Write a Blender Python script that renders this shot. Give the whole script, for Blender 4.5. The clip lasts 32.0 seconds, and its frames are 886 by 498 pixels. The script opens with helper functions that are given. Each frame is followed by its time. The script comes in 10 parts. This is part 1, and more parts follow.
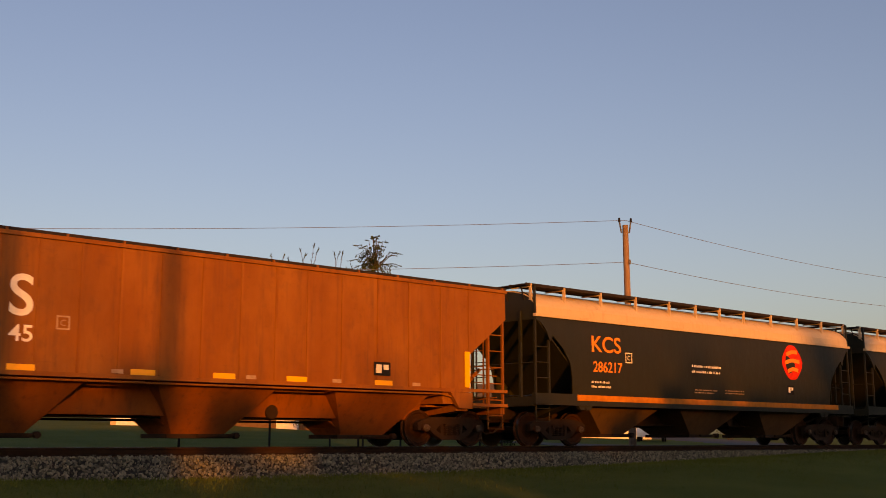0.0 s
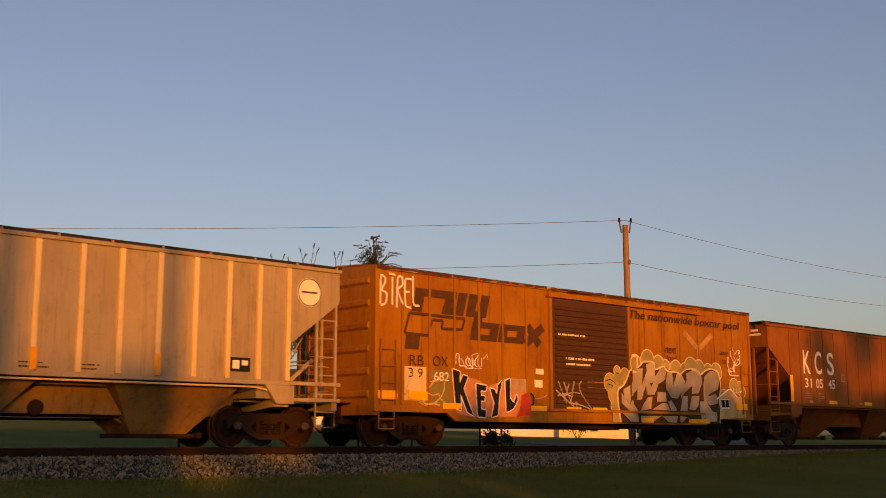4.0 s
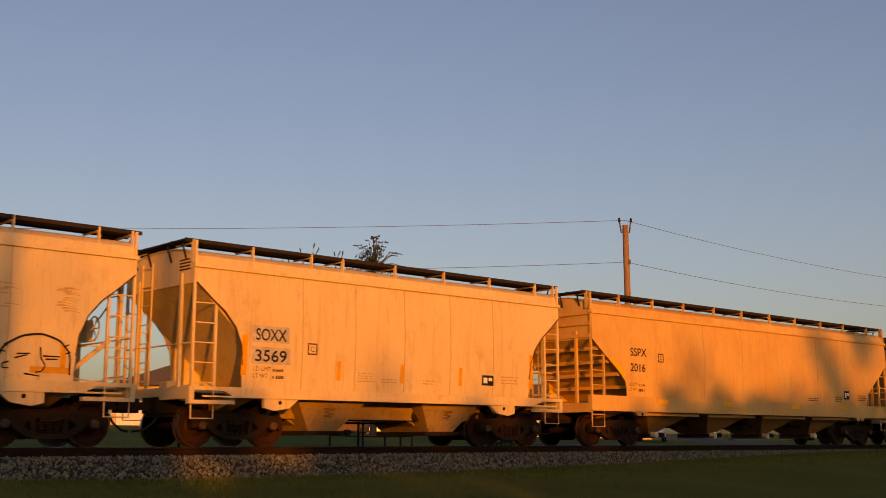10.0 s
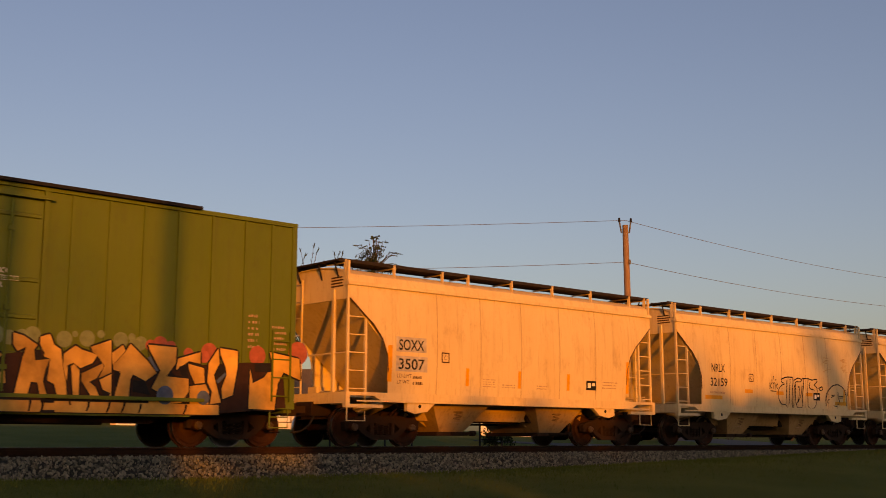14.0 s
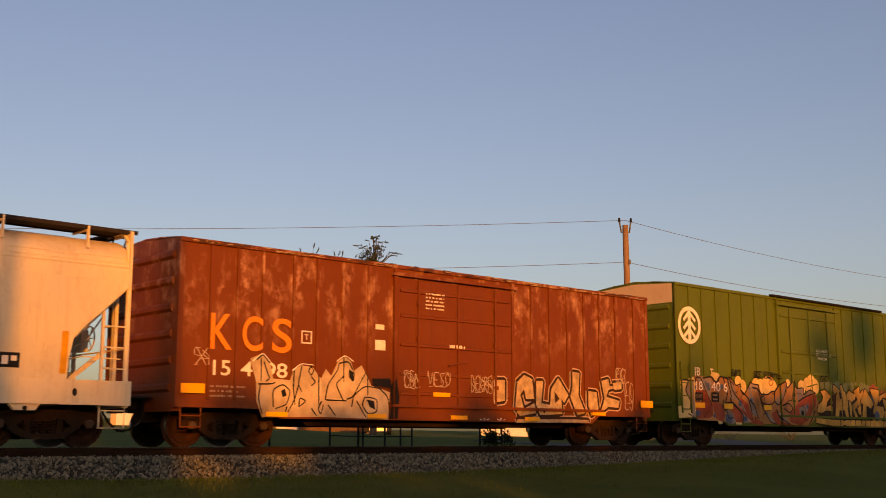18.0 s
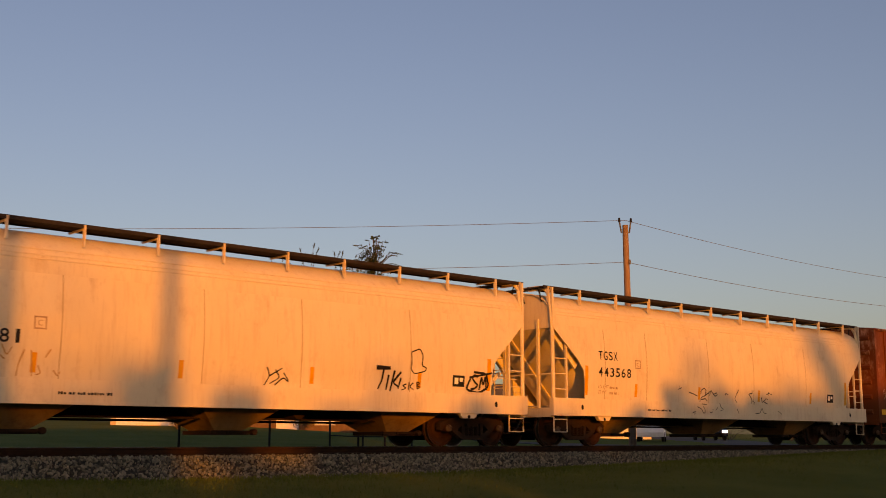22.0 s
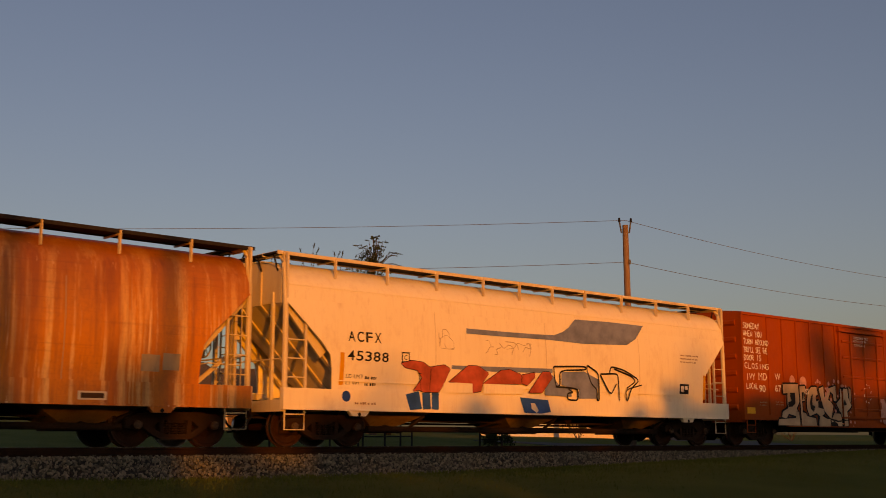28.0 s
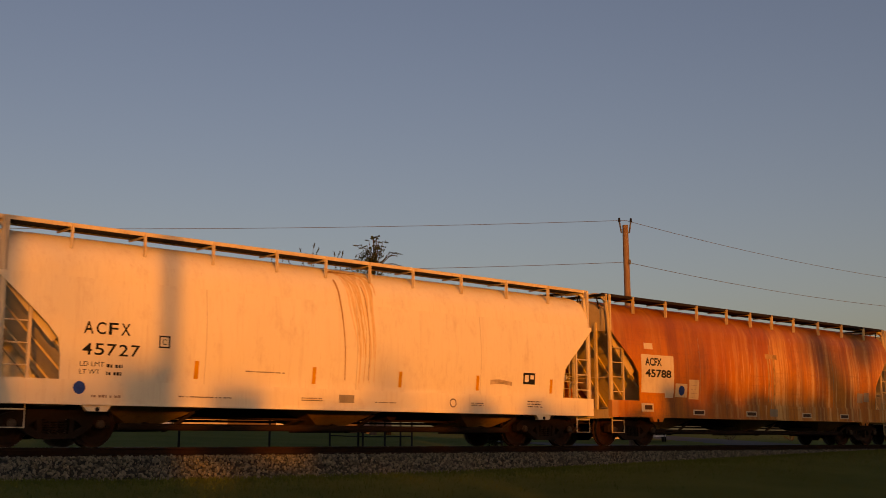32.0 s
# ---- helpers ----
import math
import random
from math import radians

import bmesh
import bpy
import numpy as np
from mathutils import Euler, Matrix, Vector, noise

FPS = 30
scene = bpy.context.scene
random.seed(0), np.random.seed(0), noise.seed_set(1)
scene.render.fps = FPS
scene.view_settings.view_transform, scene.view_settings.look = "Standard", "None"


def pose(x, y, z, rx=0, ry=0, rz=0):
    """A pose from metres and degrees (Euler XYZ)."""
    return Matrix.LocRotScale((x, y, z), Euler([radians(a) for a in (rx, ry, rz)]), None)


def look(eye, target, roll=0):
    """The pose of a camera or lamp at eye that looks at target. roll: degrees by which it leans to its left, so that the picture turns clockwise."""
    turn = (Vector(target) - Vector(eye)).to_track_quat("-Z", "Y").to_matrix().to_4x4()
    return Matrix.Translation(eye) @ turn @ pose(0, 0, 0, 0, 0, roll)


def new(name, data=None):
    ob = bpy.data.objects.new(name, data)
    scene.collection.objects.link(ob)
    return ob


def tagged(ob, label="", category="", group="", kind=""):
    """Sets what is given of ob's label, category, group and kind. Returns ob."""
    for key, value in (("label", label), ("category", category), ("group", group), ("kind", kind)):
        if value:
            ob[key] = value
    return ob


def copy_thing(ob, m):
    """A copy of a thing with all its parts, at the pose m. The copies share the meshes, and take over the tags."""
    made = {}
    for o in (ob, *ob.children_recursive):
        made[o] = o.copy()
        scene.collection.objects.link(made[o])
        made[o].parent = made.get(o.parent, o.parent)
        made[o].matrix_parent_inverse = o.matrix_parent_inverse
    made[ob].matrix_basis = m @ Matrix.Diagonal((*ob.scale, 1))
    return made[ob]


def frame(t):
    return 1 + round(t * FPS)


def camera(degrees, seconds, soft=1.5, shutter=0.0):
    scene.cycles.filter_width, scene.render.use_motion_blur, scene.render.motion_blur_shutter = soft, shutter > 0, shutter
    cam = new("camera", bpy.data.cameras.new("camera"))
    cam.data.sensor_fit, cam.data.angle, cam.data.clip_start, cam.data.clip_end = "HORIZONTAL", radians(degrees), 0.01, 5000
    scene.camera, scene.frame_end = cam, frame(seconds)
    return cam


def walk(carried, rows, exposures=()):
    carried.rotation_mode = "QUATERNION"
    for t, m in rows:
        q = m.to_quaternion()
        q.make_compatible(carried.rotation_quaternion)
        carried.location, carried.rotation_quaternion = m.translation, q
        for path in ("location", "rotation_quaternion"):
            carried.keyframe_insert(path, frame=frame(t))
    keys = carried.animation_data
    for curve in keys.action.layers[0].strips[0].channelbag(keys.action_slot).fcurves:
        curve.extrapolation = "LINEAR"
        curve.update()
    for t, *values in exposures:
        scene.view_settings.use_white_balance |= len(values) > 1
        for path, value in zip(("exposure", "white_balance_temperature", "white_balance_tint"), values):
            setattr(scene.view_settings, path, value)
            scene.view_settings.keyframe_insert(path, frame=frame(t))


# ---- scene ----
import itertools
from math import pi, sin, cos, tan, sqrt, atan2

# ---------- camera: stands still beside the line ----------
cam = camera(42.3, 32.0, soft=0.75, shutter=0.15)
EYE = pose(0, -22.76, 0.12, 99.55, 0, -42.06)
KELVIN, TINT, BASE = 9000, 40, 0.35
EXPOSURE = [(t, BASE + e, KELVIN + k, TINT) for t, e, k in ((0, 0.16, 0), (1.2, 0.13, 0), (2, 0.02, 0), (3, 0.04, 0), (6, -0.05, 0), (14, -0.05, 0), (15, 0.02, 0), (17.5, 0.25, 0), (18, 0.16, 0), (19, -0.1, 0), (25, -0.05, 0),
                                                              (28, -0.62, 500), (30, -0.17, 350), (31, -0.22, 400), (32, -0.58, 800))]
walk(cam, [(0, EYE), (32, EYE)], EXPOSURE)

# ---------- low evening sun behind the camera, clear sky ----------
SUN_TURN, SUN_UP = 26.0, 6.5      # degrees off the line's normal, degrees over the horizon
SX, SY, SZ = sin(radians(SUN_TURN)), cos(radians(SUN_TURN)), tan(radians(SUN_UP))
world = bpy.data.worlds.new("sky")
scene.world = world
world.use_nodes = True
wn = world.node_tree.nodes
sky = wn.new("ShaderNodeTexSky")
sky.sky_type = 'NISHITA'
sky.sun_disc = False
sky.sun_elevation = radians(SUN_UP)
sky.sun_rotation = radians(180 + SUN_TURN)
sky.air_density, sky.dust_density, sky.ozone_density = 1.0, 2.0, 2.8
world.node_tree.links.new(sky.outputs[0], wn["Background"].inputs[0])
wn["Background"].inputs[1].default_value = 0.15
sun_data = bpy.data.lights.new("sun", 'SUN')
sun_data.energy, sun_data.angle, sun_data.color = 3.6, radians(0.55), (1.0, 0.37, 0.012)
sun = new("sun", sun_data)
sun.matrix_world = look((-SX * 50, -SY * 50, SZ * 50), (0, 0, 0))


# ---------- mesh and part helpers ----------
class Shape:
    """Gathers vertices and faces of one mesh."""

    def __init__(self):
        self.v, self.f = [], []

    def add(self, verts, faces):
        n = len(self.v)
        self.v += [tuple(p) for p in verts]
        self.f += [tuple(i + n for i in face) for face in faces]
        return self

    def box(self, x0, x1, y0, y1, z0, z1):
        v = [(x, y, z) for x in (x0, x1) for y in (y0, y1) for z in (z0, z1)]
        return self.add(v, [(0, 1, 3, 2), (4, 6, 7, 5), (0, 4, 5, 1), (2, 3, 7, 6), (0, 2, 6, 4), (1, 5, 7, 3)])

    def beam(self, a, b, w, h=None):
        """A square bar from a to b."""
        a, b = Vector(a), Vector(b)
        d = (b - a).normalized()
        up = Vector((0, 0, 1)) if abs(d.z) < 0.9 else Vector((1, 0, 0))
        s = d.cross(up).normalized() * (w / 2)
        u = s.cross(d).normalized() * ((h or w) / 2)
        v = [p + i * s + j * u for p in (a, b) for i, j in ((-1, -1), (1, -1), (1, 1), (-1, 1))]
        return self.add(v, [(3, 2, 1, 0), (4, 5, 6, 7), (0, 1, 5, 4), (1, 2, 6, 5), (2, 3, 7, 6), (3, 0, 4, 7)])

    def prism(self, poly, y0, y1):
        """A polygon of (x, z) points drawn out along y."""
        n = len(poly)
        v = [(x, y0, z) for x, z in poly] + [(x, y1, z) for x, z in poly]
        return self.add(v, [tuple(range(n)), tuple(range(2 * n - 1, n - 1, -1))] + [(i, i + n, (i + 1) % n + n, (i + 1) % n) for i in range(n)])

    def prism_x(self, poly, x0, x1):
        """A polygon of (y, z) points drawn out along x."""
        n = len(poly)
        v = [(x0, y, z) for y, z in poly] + [(x1, y, z) for y, z in poly]
        return self.add(v, [tuple(range(n)), tuple(range(2 * n - 1, n - 1, -1))] + [(i, i + n, (i + 1) % n + n, (i + 1) % n) for i in range(n)])

    def tube(self, pts, r, n=6, r1=None):
        pts = [Vector(p) for p in pts]
        rings = []
        for i, p in enumerate(pts):
            d = (pts[min(i + 1, len(pts) - 1)] - pts[max(i - 1, 0)]).normalized()
            up = Vector((0, 0, 1)) if abs(d.z) < 0.9 else Vector((1, 0, 0))
            s = d.cross(up).normalized()
            u = s.cross(d)
            rr = r if r1 is None else r + (r1 - r) * i / (len(pts) - 1)
            rings.append([p + rr * (cos(2 * pi * k / n) * s + sin(2 * pi * k / n) * u) for k in range(n)])
        v = [q for ring in rings for q in ring]
        f = [(i * n + k, i * n + (k + 1) % n, (i + 1) * n + (k + 1) % n, (i + 1) * n + k) for i in range(len(pts) - 1) for k in range(n)]
        f += [tuple(range(n - 1, -1, -1)), tuple(range((len(pts) - 1) * n, len(pts) * n))]
        return self.add(v, f)

    def wheel(self, prof, cx, cz, n=28):
        """A turned shape about the y axis: prof holds (y, radius)."""
        v = [(cx + r * cos(2 * pi * k / n), y, cz + r * sin(2 * pi * k / n)) for y, r in prof for k in range(n)]
        f = [(i * n + k, i * n + (k + 1) % n, (i + 1) * n + (k + 1) % n, (i + 1) * n + k) for i in range(len(prof) - 1) for k in range(n)]
        f += [tuple(range(n)), tuple(range(len(prof) * n - 1, (len(prof) - 1) * n - 1, -1))]
        return self.add(v, f)

    def sheet(self, grid, off):
        """A plate: a grid of points with a second skin set off by a vector, closed at its rim."""
        r, c = len(grid), len(grid[0])
        v = [p for row in grid for p in row]
        v += [(p[0] + off[0], p[1] + off[1], p[2] + off[2]) for row in grid for p in row]
        n = r * c
        f = []
        for i in range(r - 1):
            for j in range(c - 1):
                a, b, d, e = i * c + j, i * c + j + 1, (i + 1) * c + j + 1, (i + 1) * c + j
                f += [(a, b, d, e), (e + n, d + n, b + n, a + n)]
        rim = [(i * c, (i + 1) * c) for i in range(r - 1)] + [((r - 1) * c + j, (r - 1) * c + j + 1) for j in range(c - 1)]
        rim += [((i + 1) * c + c - 1, i * c + c - 1) for i in range(r - 1)] + [(j + 1, j) for j in range(c - 1)]
        f += [(a, b, b + n, a + n) for a, b in rim]
        return self.add(v, f)

    def mesh(self, name, mat, smooth=False):
        me = bpy.data.meshes.new(name)
        me.from_pydata(self.v, [], self.f)
        bm = bmesh.new()
        bm.from_mesh(me)
        bmesh.ops.recalc_face_normals(bm, faces=bm.faces)
        bm.to_mesh(me)
        bm.free()
        me.materials.append(mat)
        if smooth:
            me.shade_smooth()
            me.set_sharp_from_angle(angle=radians(35))
        return me


def part(name, shape, mat, parent, label="", smooth=False, at=None):
    """Links a shape, or a ready mesh, as one mesh object under a thing or a part."""
    me = shape if isinstance(shape, bpy.types.Mesh) else shape.mesh(name, mat, smooth)
    ob = new(name, me)
    ob.parent = parent
    if at is not None:
        ob.matrix_basis = at
    if label:
        ob["label"] = label
    return ob


def thing(name, label, category, at=None, group="", kind=""):
    ob = new(name)
    ob.empty_display_size = 0.3
    if at is not None:
        ob.matrix_basis = at
    return tagged(ob, label, category, group, kind)


# ---------- materials ----------
def nodes_of(name):
    m = bpy.data.materials.new(name)
    m.use_nodes = True
    t = m.node_tree
    return m, t, t.nodes["Principled BSDF"], t.links


def noise_of(t, scale, stretch=(1, 1, 1), detail=5, rough=0.6, source='Object', shift=True):
    co = t.nodes.new("ShaderNodeTexCoord")
    mp = t.nodes.new("ShaderNodeMapping")
    mp.inputs['Scale'].default_value = stretch
    t.links.new(co.outputs[source], mp.inputs['Vector'])
    if shift:
        info = t.nodes.new("ShaderNodeObjectInfo")
        mul = t.nodes.new("ShaderNodeMath")
        mul.operation = 'MULTIPLY'
        mul.inputs[1].default_value = 37.0
        t.links.new(info.outputs['Random'], mul.inputs[0])
        t.links.new(mul.outputs[0], mp.inputs['Location'])
    nz = t.nodes.new("ShaderNodeTexNoise")
    nz.inputs['Scale'].default_value = scale
    nz.inputs['Detail'].default_value = detail
    nz.inputs['Roughness'].default_value = rough
    t.links.new(mp.outputs[0], nz.inputs['Vector'])
    return nz.outputs['Fac']


def ramp_of(t, fac, lo, hi):
    r = t.nodes.new("ShaderNodeMapRange")
    r.inputs[1].default_value, r.inputs[2].default_value = lo, hi
    t.links.new(fac, r.inputs[0])
    return r.outputs[0]


def mix_of(t, fac, a, b, amount=1.0):
    m = t.nodes.new("ShaderNodeMix")
    m.data_type = 'RGBA'
    if amount != 1.0:
        k = t.nodes.new("ShaderNodeMath")
        k.operation = 'MULTIPLY'
        k.inputs[1].default_value = amount
        t.links.new(fac, k.inputs[0])
        fac = k.outputs[0]
    t.links.new(fac, m.inputs[0])
    for socket, value in ((m.inputs[6], a), (m.inputs[7], b)):
        if isinstance(value, tuple):
            socket.default_value = (*value, 1)
        else:
            t.links.new(value, socket)
    return m.outputs[2]


def bump_of(t, bsdf, fac, strength, distance=0.02):
    b = t.nodes.new("ShaderNodeBump")
    b.inputs['Strength'].default_value, b.inputs['Distance'].default_value = strength, distance
    t.links.new(fac, b.inputs['Height'])
    t.links.new(b.outputs[0], bsdf.inputs['Normal'])


def paint(name, base, fade, grime=(0.10, 0.055, 0.03), fade_amount=0.6, streaks=0.35, spots=0.25, rough=0.5, metal=0.0, worn=None):
    """Weathered paint on steel: broad fading, run-down streaks, small rust spots."""
    m, t, b, ln = nodes_of(name)
    broad = ramp_of(t, noise_of(t, 0.9, (1, 1, 0.6), 4), 0.35, 0.7)
    col = mix_of(t, broad, base, fade, fade_amount)
    runs = ramp_of(t, noise_of(t, 3.0, (2.2, 2.2, 0.16), 6, 0.7), 0.52, 0.78)
    col = mix_of(t, runs, col, grime, streaks)
    fine = noise_of(t, 9.0, (1, 1, 0.7), 8, 0.7)
    col = mix_of(t, ramp_of(t, fine, 0.60, 0.74), col, grime, spots)
    stains = ramp_of(t, noise_of(t, 1.7, (1.3, 1.3, 0.8), 9, 0.72), 0.54, 0.76)
    col = mix_of(t, stains, col, grime, 0.2 + streaks * 0.45)
    drips = ramp_of(t, noise_of(t, 11.0, (2.4, 2.4, 0.09), 4, 0.6), 0.60, 0.70)
    col = mix_of(t, drips, col, grime, 0.1 + streaks * 0.4)
    scuffs = ramp_of(t, noise_of(t, 6.0, (0.25, 1, 3.5), 7, 0.7), 0.62, 0.74)
    col = mix_of(t, scuffs, col, grime, spots * 0.8)
    if worn:
        chalk = ramp_of(t, noise_of(t, 2.3, (1.2, 1.2, 0.8), 10, 0.70), 0.47, 0.62)
        spread = ramp_of(t, noise_of(t, 1.25, (1.4, 1.4, 0.45), 3), 0.45, 0.60)
        co = t.nodes.new("ShaderNodeTexCoord")
        ax = t.nodes.new("ShaderNodeSeparateXYZ")
        ln.new(co.outputs['Object'], ax.inputs[0])
        up = t.nodes.new("ShaderNodeMath")
        up.operation = 'MULTIPLY'
        ln.new(chalk, up.inputs[0])
        ln.new(spread, up.inputs[1])
        high = t.nodes.new("ShaderNodeMath")
        high.operation = 'MULTIPLY'
        ln.new(up.outputs[0], high.inputs[0])
        ln.new(ramp_of(t, ax.outputs['Z'], 2.0, 3.3), high.inputs[1])
        col = mix_of(t, high.outputs[0], col, worn, 0.9)
    ln.new(col, b.inputs['Base Color'])
    b.inputs['Metallic'].default_value = metal
    b.inputs['Specular IOR Level'].default_value = 0.22
    rg = t.nodes.new("ShaderNodeMapRange")
    rg.inputs[3].default_value, rg.inputs[4].default_value = rough - 0.1, rough + 0.2
    ln.new(fine, rg.inputs[0])
    ln.new(rg.outputs[0], b.inputs['Roughness'])
    bump_of(t, b, noise_of(t, 1.4, (1.3, 1.3, 0.7), 4), 0.38, 0.035)
    return m


def plain(name, base, rough=0.6, metal=0.0, vary=0.25, scale=6.0):
    m, t, b, ln = nodes_of(name)
    nz = noise_of(t, scale, (1, 1, 1), 6)
    dark = tuple(c * (1 - vary) for c in base)
    lite = tuple(min(1, c * (1 + vary)) for c in base)
    ln.new(mix_of(t, ramp_of(t, nz, 0.3, 0.7), dark, lite), b.inputs['Base Color'])
    b.inputs['Roughness'].default_value, b.inputs['Metallic'].default_value = rough, metal
    if rough >= 0.5:
        b.inputs['Specular IOR Level'].default_value = 0.15
    bump_of(t, b, nz, 0.15, 0.01)
    return m


def glow(name, color, strength):
    m, t, b, ln = nodes_of(name)
    b.inputs['Base Color'].default_value = (*color, 1)
    b.inputs['Emission Color'].default_value = (*color, 1)
    b.inputs['Emission Strength'].default_value = strength
    return m


RUST = (0.16, 0.06, 0.025)
M_SEAM = paint("stained_seam", (0.36, 0.26, 0.14), (0.46, 0.35, 0.20), (0.20, 0.11, 0.05), 0.7, 0.4, 0.3)
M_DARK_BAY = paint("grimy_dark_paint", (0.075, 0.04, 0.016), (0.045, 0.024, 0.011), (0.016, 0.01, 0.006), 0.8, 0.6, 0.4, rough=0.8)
# tan bays: darker and more streaked than the tan sides
M_TAN_BAY = paint("streaked_dark_tan_paint", (0.42, 0.24, 0.075), (0.27, 0.14, 0.045), (0.06, 0.03, 0.012), 0.8, 0.6, 0.4, rough=0.75)
# cream bays: grime, with the shade under the car mixed into the colour
M_CREAM_BAY = paint("grimy_shaded_cream_paint", (0.36, 0.25, 0.115), (0.25, 0.15, 0.065), (0.07, 0.035, 0.016), 0.8, 0.6, 0.45, rough=0.75)
# grey bays: browner, darker version of the grey side paint
M_GREY_BAY = paint("streaked_dark_grey_paint", (0.27, 0.165, 0.06), (0.165, 0.09, 0.032), (0.035, 0.02, 0.01), 0.8, 0.7, 0.4, rough=0.8)
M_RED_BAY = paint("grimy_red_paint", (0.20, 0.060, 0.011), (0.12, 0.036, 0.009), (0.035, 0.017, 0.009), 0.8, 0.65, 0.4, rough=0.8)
# white bays likewise: dirt plus underside shade put into the base colour
M_WHITE_BAY = paint("grimy_shaded_white_paint", (0.31, 0.20, 0.085), (0.20, 0.115, 0.045), (0.06, 0.03, 0.015), 0.8, 0.6, 0.4, rough=0.8)
M_CREAM = paint("cream_paint", (0.62, 0.50, 0.28), (0.54, 0.41, 0.21), RUST, 0.6, 0.35, 0.2)
M_TAN = paint("tan_paint", (0.60, 0.39, 0.135), (0.49, 0.29, 0.09), (0.27, 0.12, 0.04), 0.75, 0.34, 0.28)
M_WHITE = paint("white_paint", (0.66, 0.57, 0.40), (0.58, 0.48, 0.31), (0.30, 0.16, 0.07), 0.5, 0.32, 0.16)
M_CLEAN = paint("clean_white_paint", (0.83, 0.75, 0.56), (0.78, 0.69, 0.50), (0.42, 0.25, 0.12), 0.5, 0.2, 0.1)
M_GREY = paint("grey_paint", (0.34, 0.285, 0.195), (0.25, 0.205, 0.135), (0.10, 0.06, 0.033), 0.85, 0.55, 0.38)
M_RED = paint("oxide_red_paint", (0.195, 0.064, 0.009), (0.27, 0.105, 0.019), (0.06, 0.022, 0.010), 0.85, 0.55, 0.38)
M_RED_BOX = paint("faded_red_paint", (0.145, 0.036, 0.008), (0.175, 0.050, 0.013), (0.08, 0.025, 0.012), 0.6, 0.45, 0.35, worn=(0.46, 0.25, 0.15))
M_RED_DOOR = paint("red_door_paint", (0.145, 0.036, 0.008), (0.175, 0.050, 0.013), (0.08, 0.025, 0.012), 0.6, 0.45, 0.35)
M_VERMILION = paint("vermilion_paint", (0.33, 0.062, 0.005), (0.28, 0.05, 0.006), (0.13, 0.035, 0.015), 0.5, 0.25, 0.15)
M_GREEN = paint("green_paint", (0.078, 0.118, 0.012), (0.095, 0.13, 0.018), (0.06, 0.055, 0.02), 0.6, 0.3, 0.15)
M_YELLOW_BOX = paint("ochre_paint", (0.33, 0.145, 0.012), (0.23, 0.082, 0.009), (0.085, 0.03, 0.009), 0.8, 0.8, 0.6)
M_BROWN_DOOR = paint("brown_paint", (0.066, 0.030, 0.011), (0.082, 0.037, 0.014), (0.03, 0.015, 0.008), 0.6, 0.45, 0.3)
M_DARK = paint("dark_grey_paint", (0.017, 0.019, 0.013), (0.025, 0.025, 0.017), (0.035, 0.022, 0.012), 0.6, 0.3, 0.15, rough=0.4)
M_BUFF = paint("buff_paint", (0.55, 0.43, 0.28), (0.5, 0.38, 0.25), (0.2, 0.11, 0.06), 0.5, 0.25, 0.15)
M_BLACK = plain("black_steel", (0.012, 0.011, 0.010), 0.7)
M_BOARD = plain("running_board_steel", (0.022, 0.018, 0.016), 0.8)
M_TRUCK = paint("truck_casting", (0.016, 0.008, 0.0035), (0.030, 0.014, 0.006), (0.010, 0.006, 0.003), 0.7, 0.3, 0.4, rough=0.8)
M_WHEEL = plain("wheel_steel", (0.030, 0.012, 0.0045), 0.7, 0.2)
M_CAP = plain("greasy_cap_steel", (0.085, 0.060, 0.042), 0.5, 0.3)
M_TREAD = plain("worn_tread", (0.45, 0.4, 0.36), 0.28, 1.0, 0.1)
M_BLACK_TEXT = plain("black_stencil", (0.012, 0.012, 0.012), 0.6)
M_WHITE_TEXT = plain("white_stencil", (0.78, 0.72, 0.62), 0.6, vary=0.1)
M_ORANGE_TEXT = plain("orange_stencil", (0.72, 0.24, 0.05), 0.6, vary=0.1)
M_BROWN_TEXT = plain("dark_brown_stencil", (0.075, 0.035, 0.014), 0.6)
M_WORN = plain("worn_stencil", (0.17, 0.105, 0.05), 0.7, vary=0.5, scale=9.0)
M_SOOT = plain("sooty_spray", (0.035, 0.016, 0.010), 0.65)
M_PALE_TEXT = plain("worn_stencil", (0.36, 0.25, 0.16), 0.6)
M_REFLECT = plain("reflective_yellow", (0.85, 0.42, 0.02), 0.35, vary=0.08)
RUSTY_TAG = plain("faded_brown_spray", (0.40, 0.24, 0.10), 0.6)
M_STRIPE = plain("worn_orange_strip", (0.62, 0.29, 0.03), 0.5, vary=0.15)


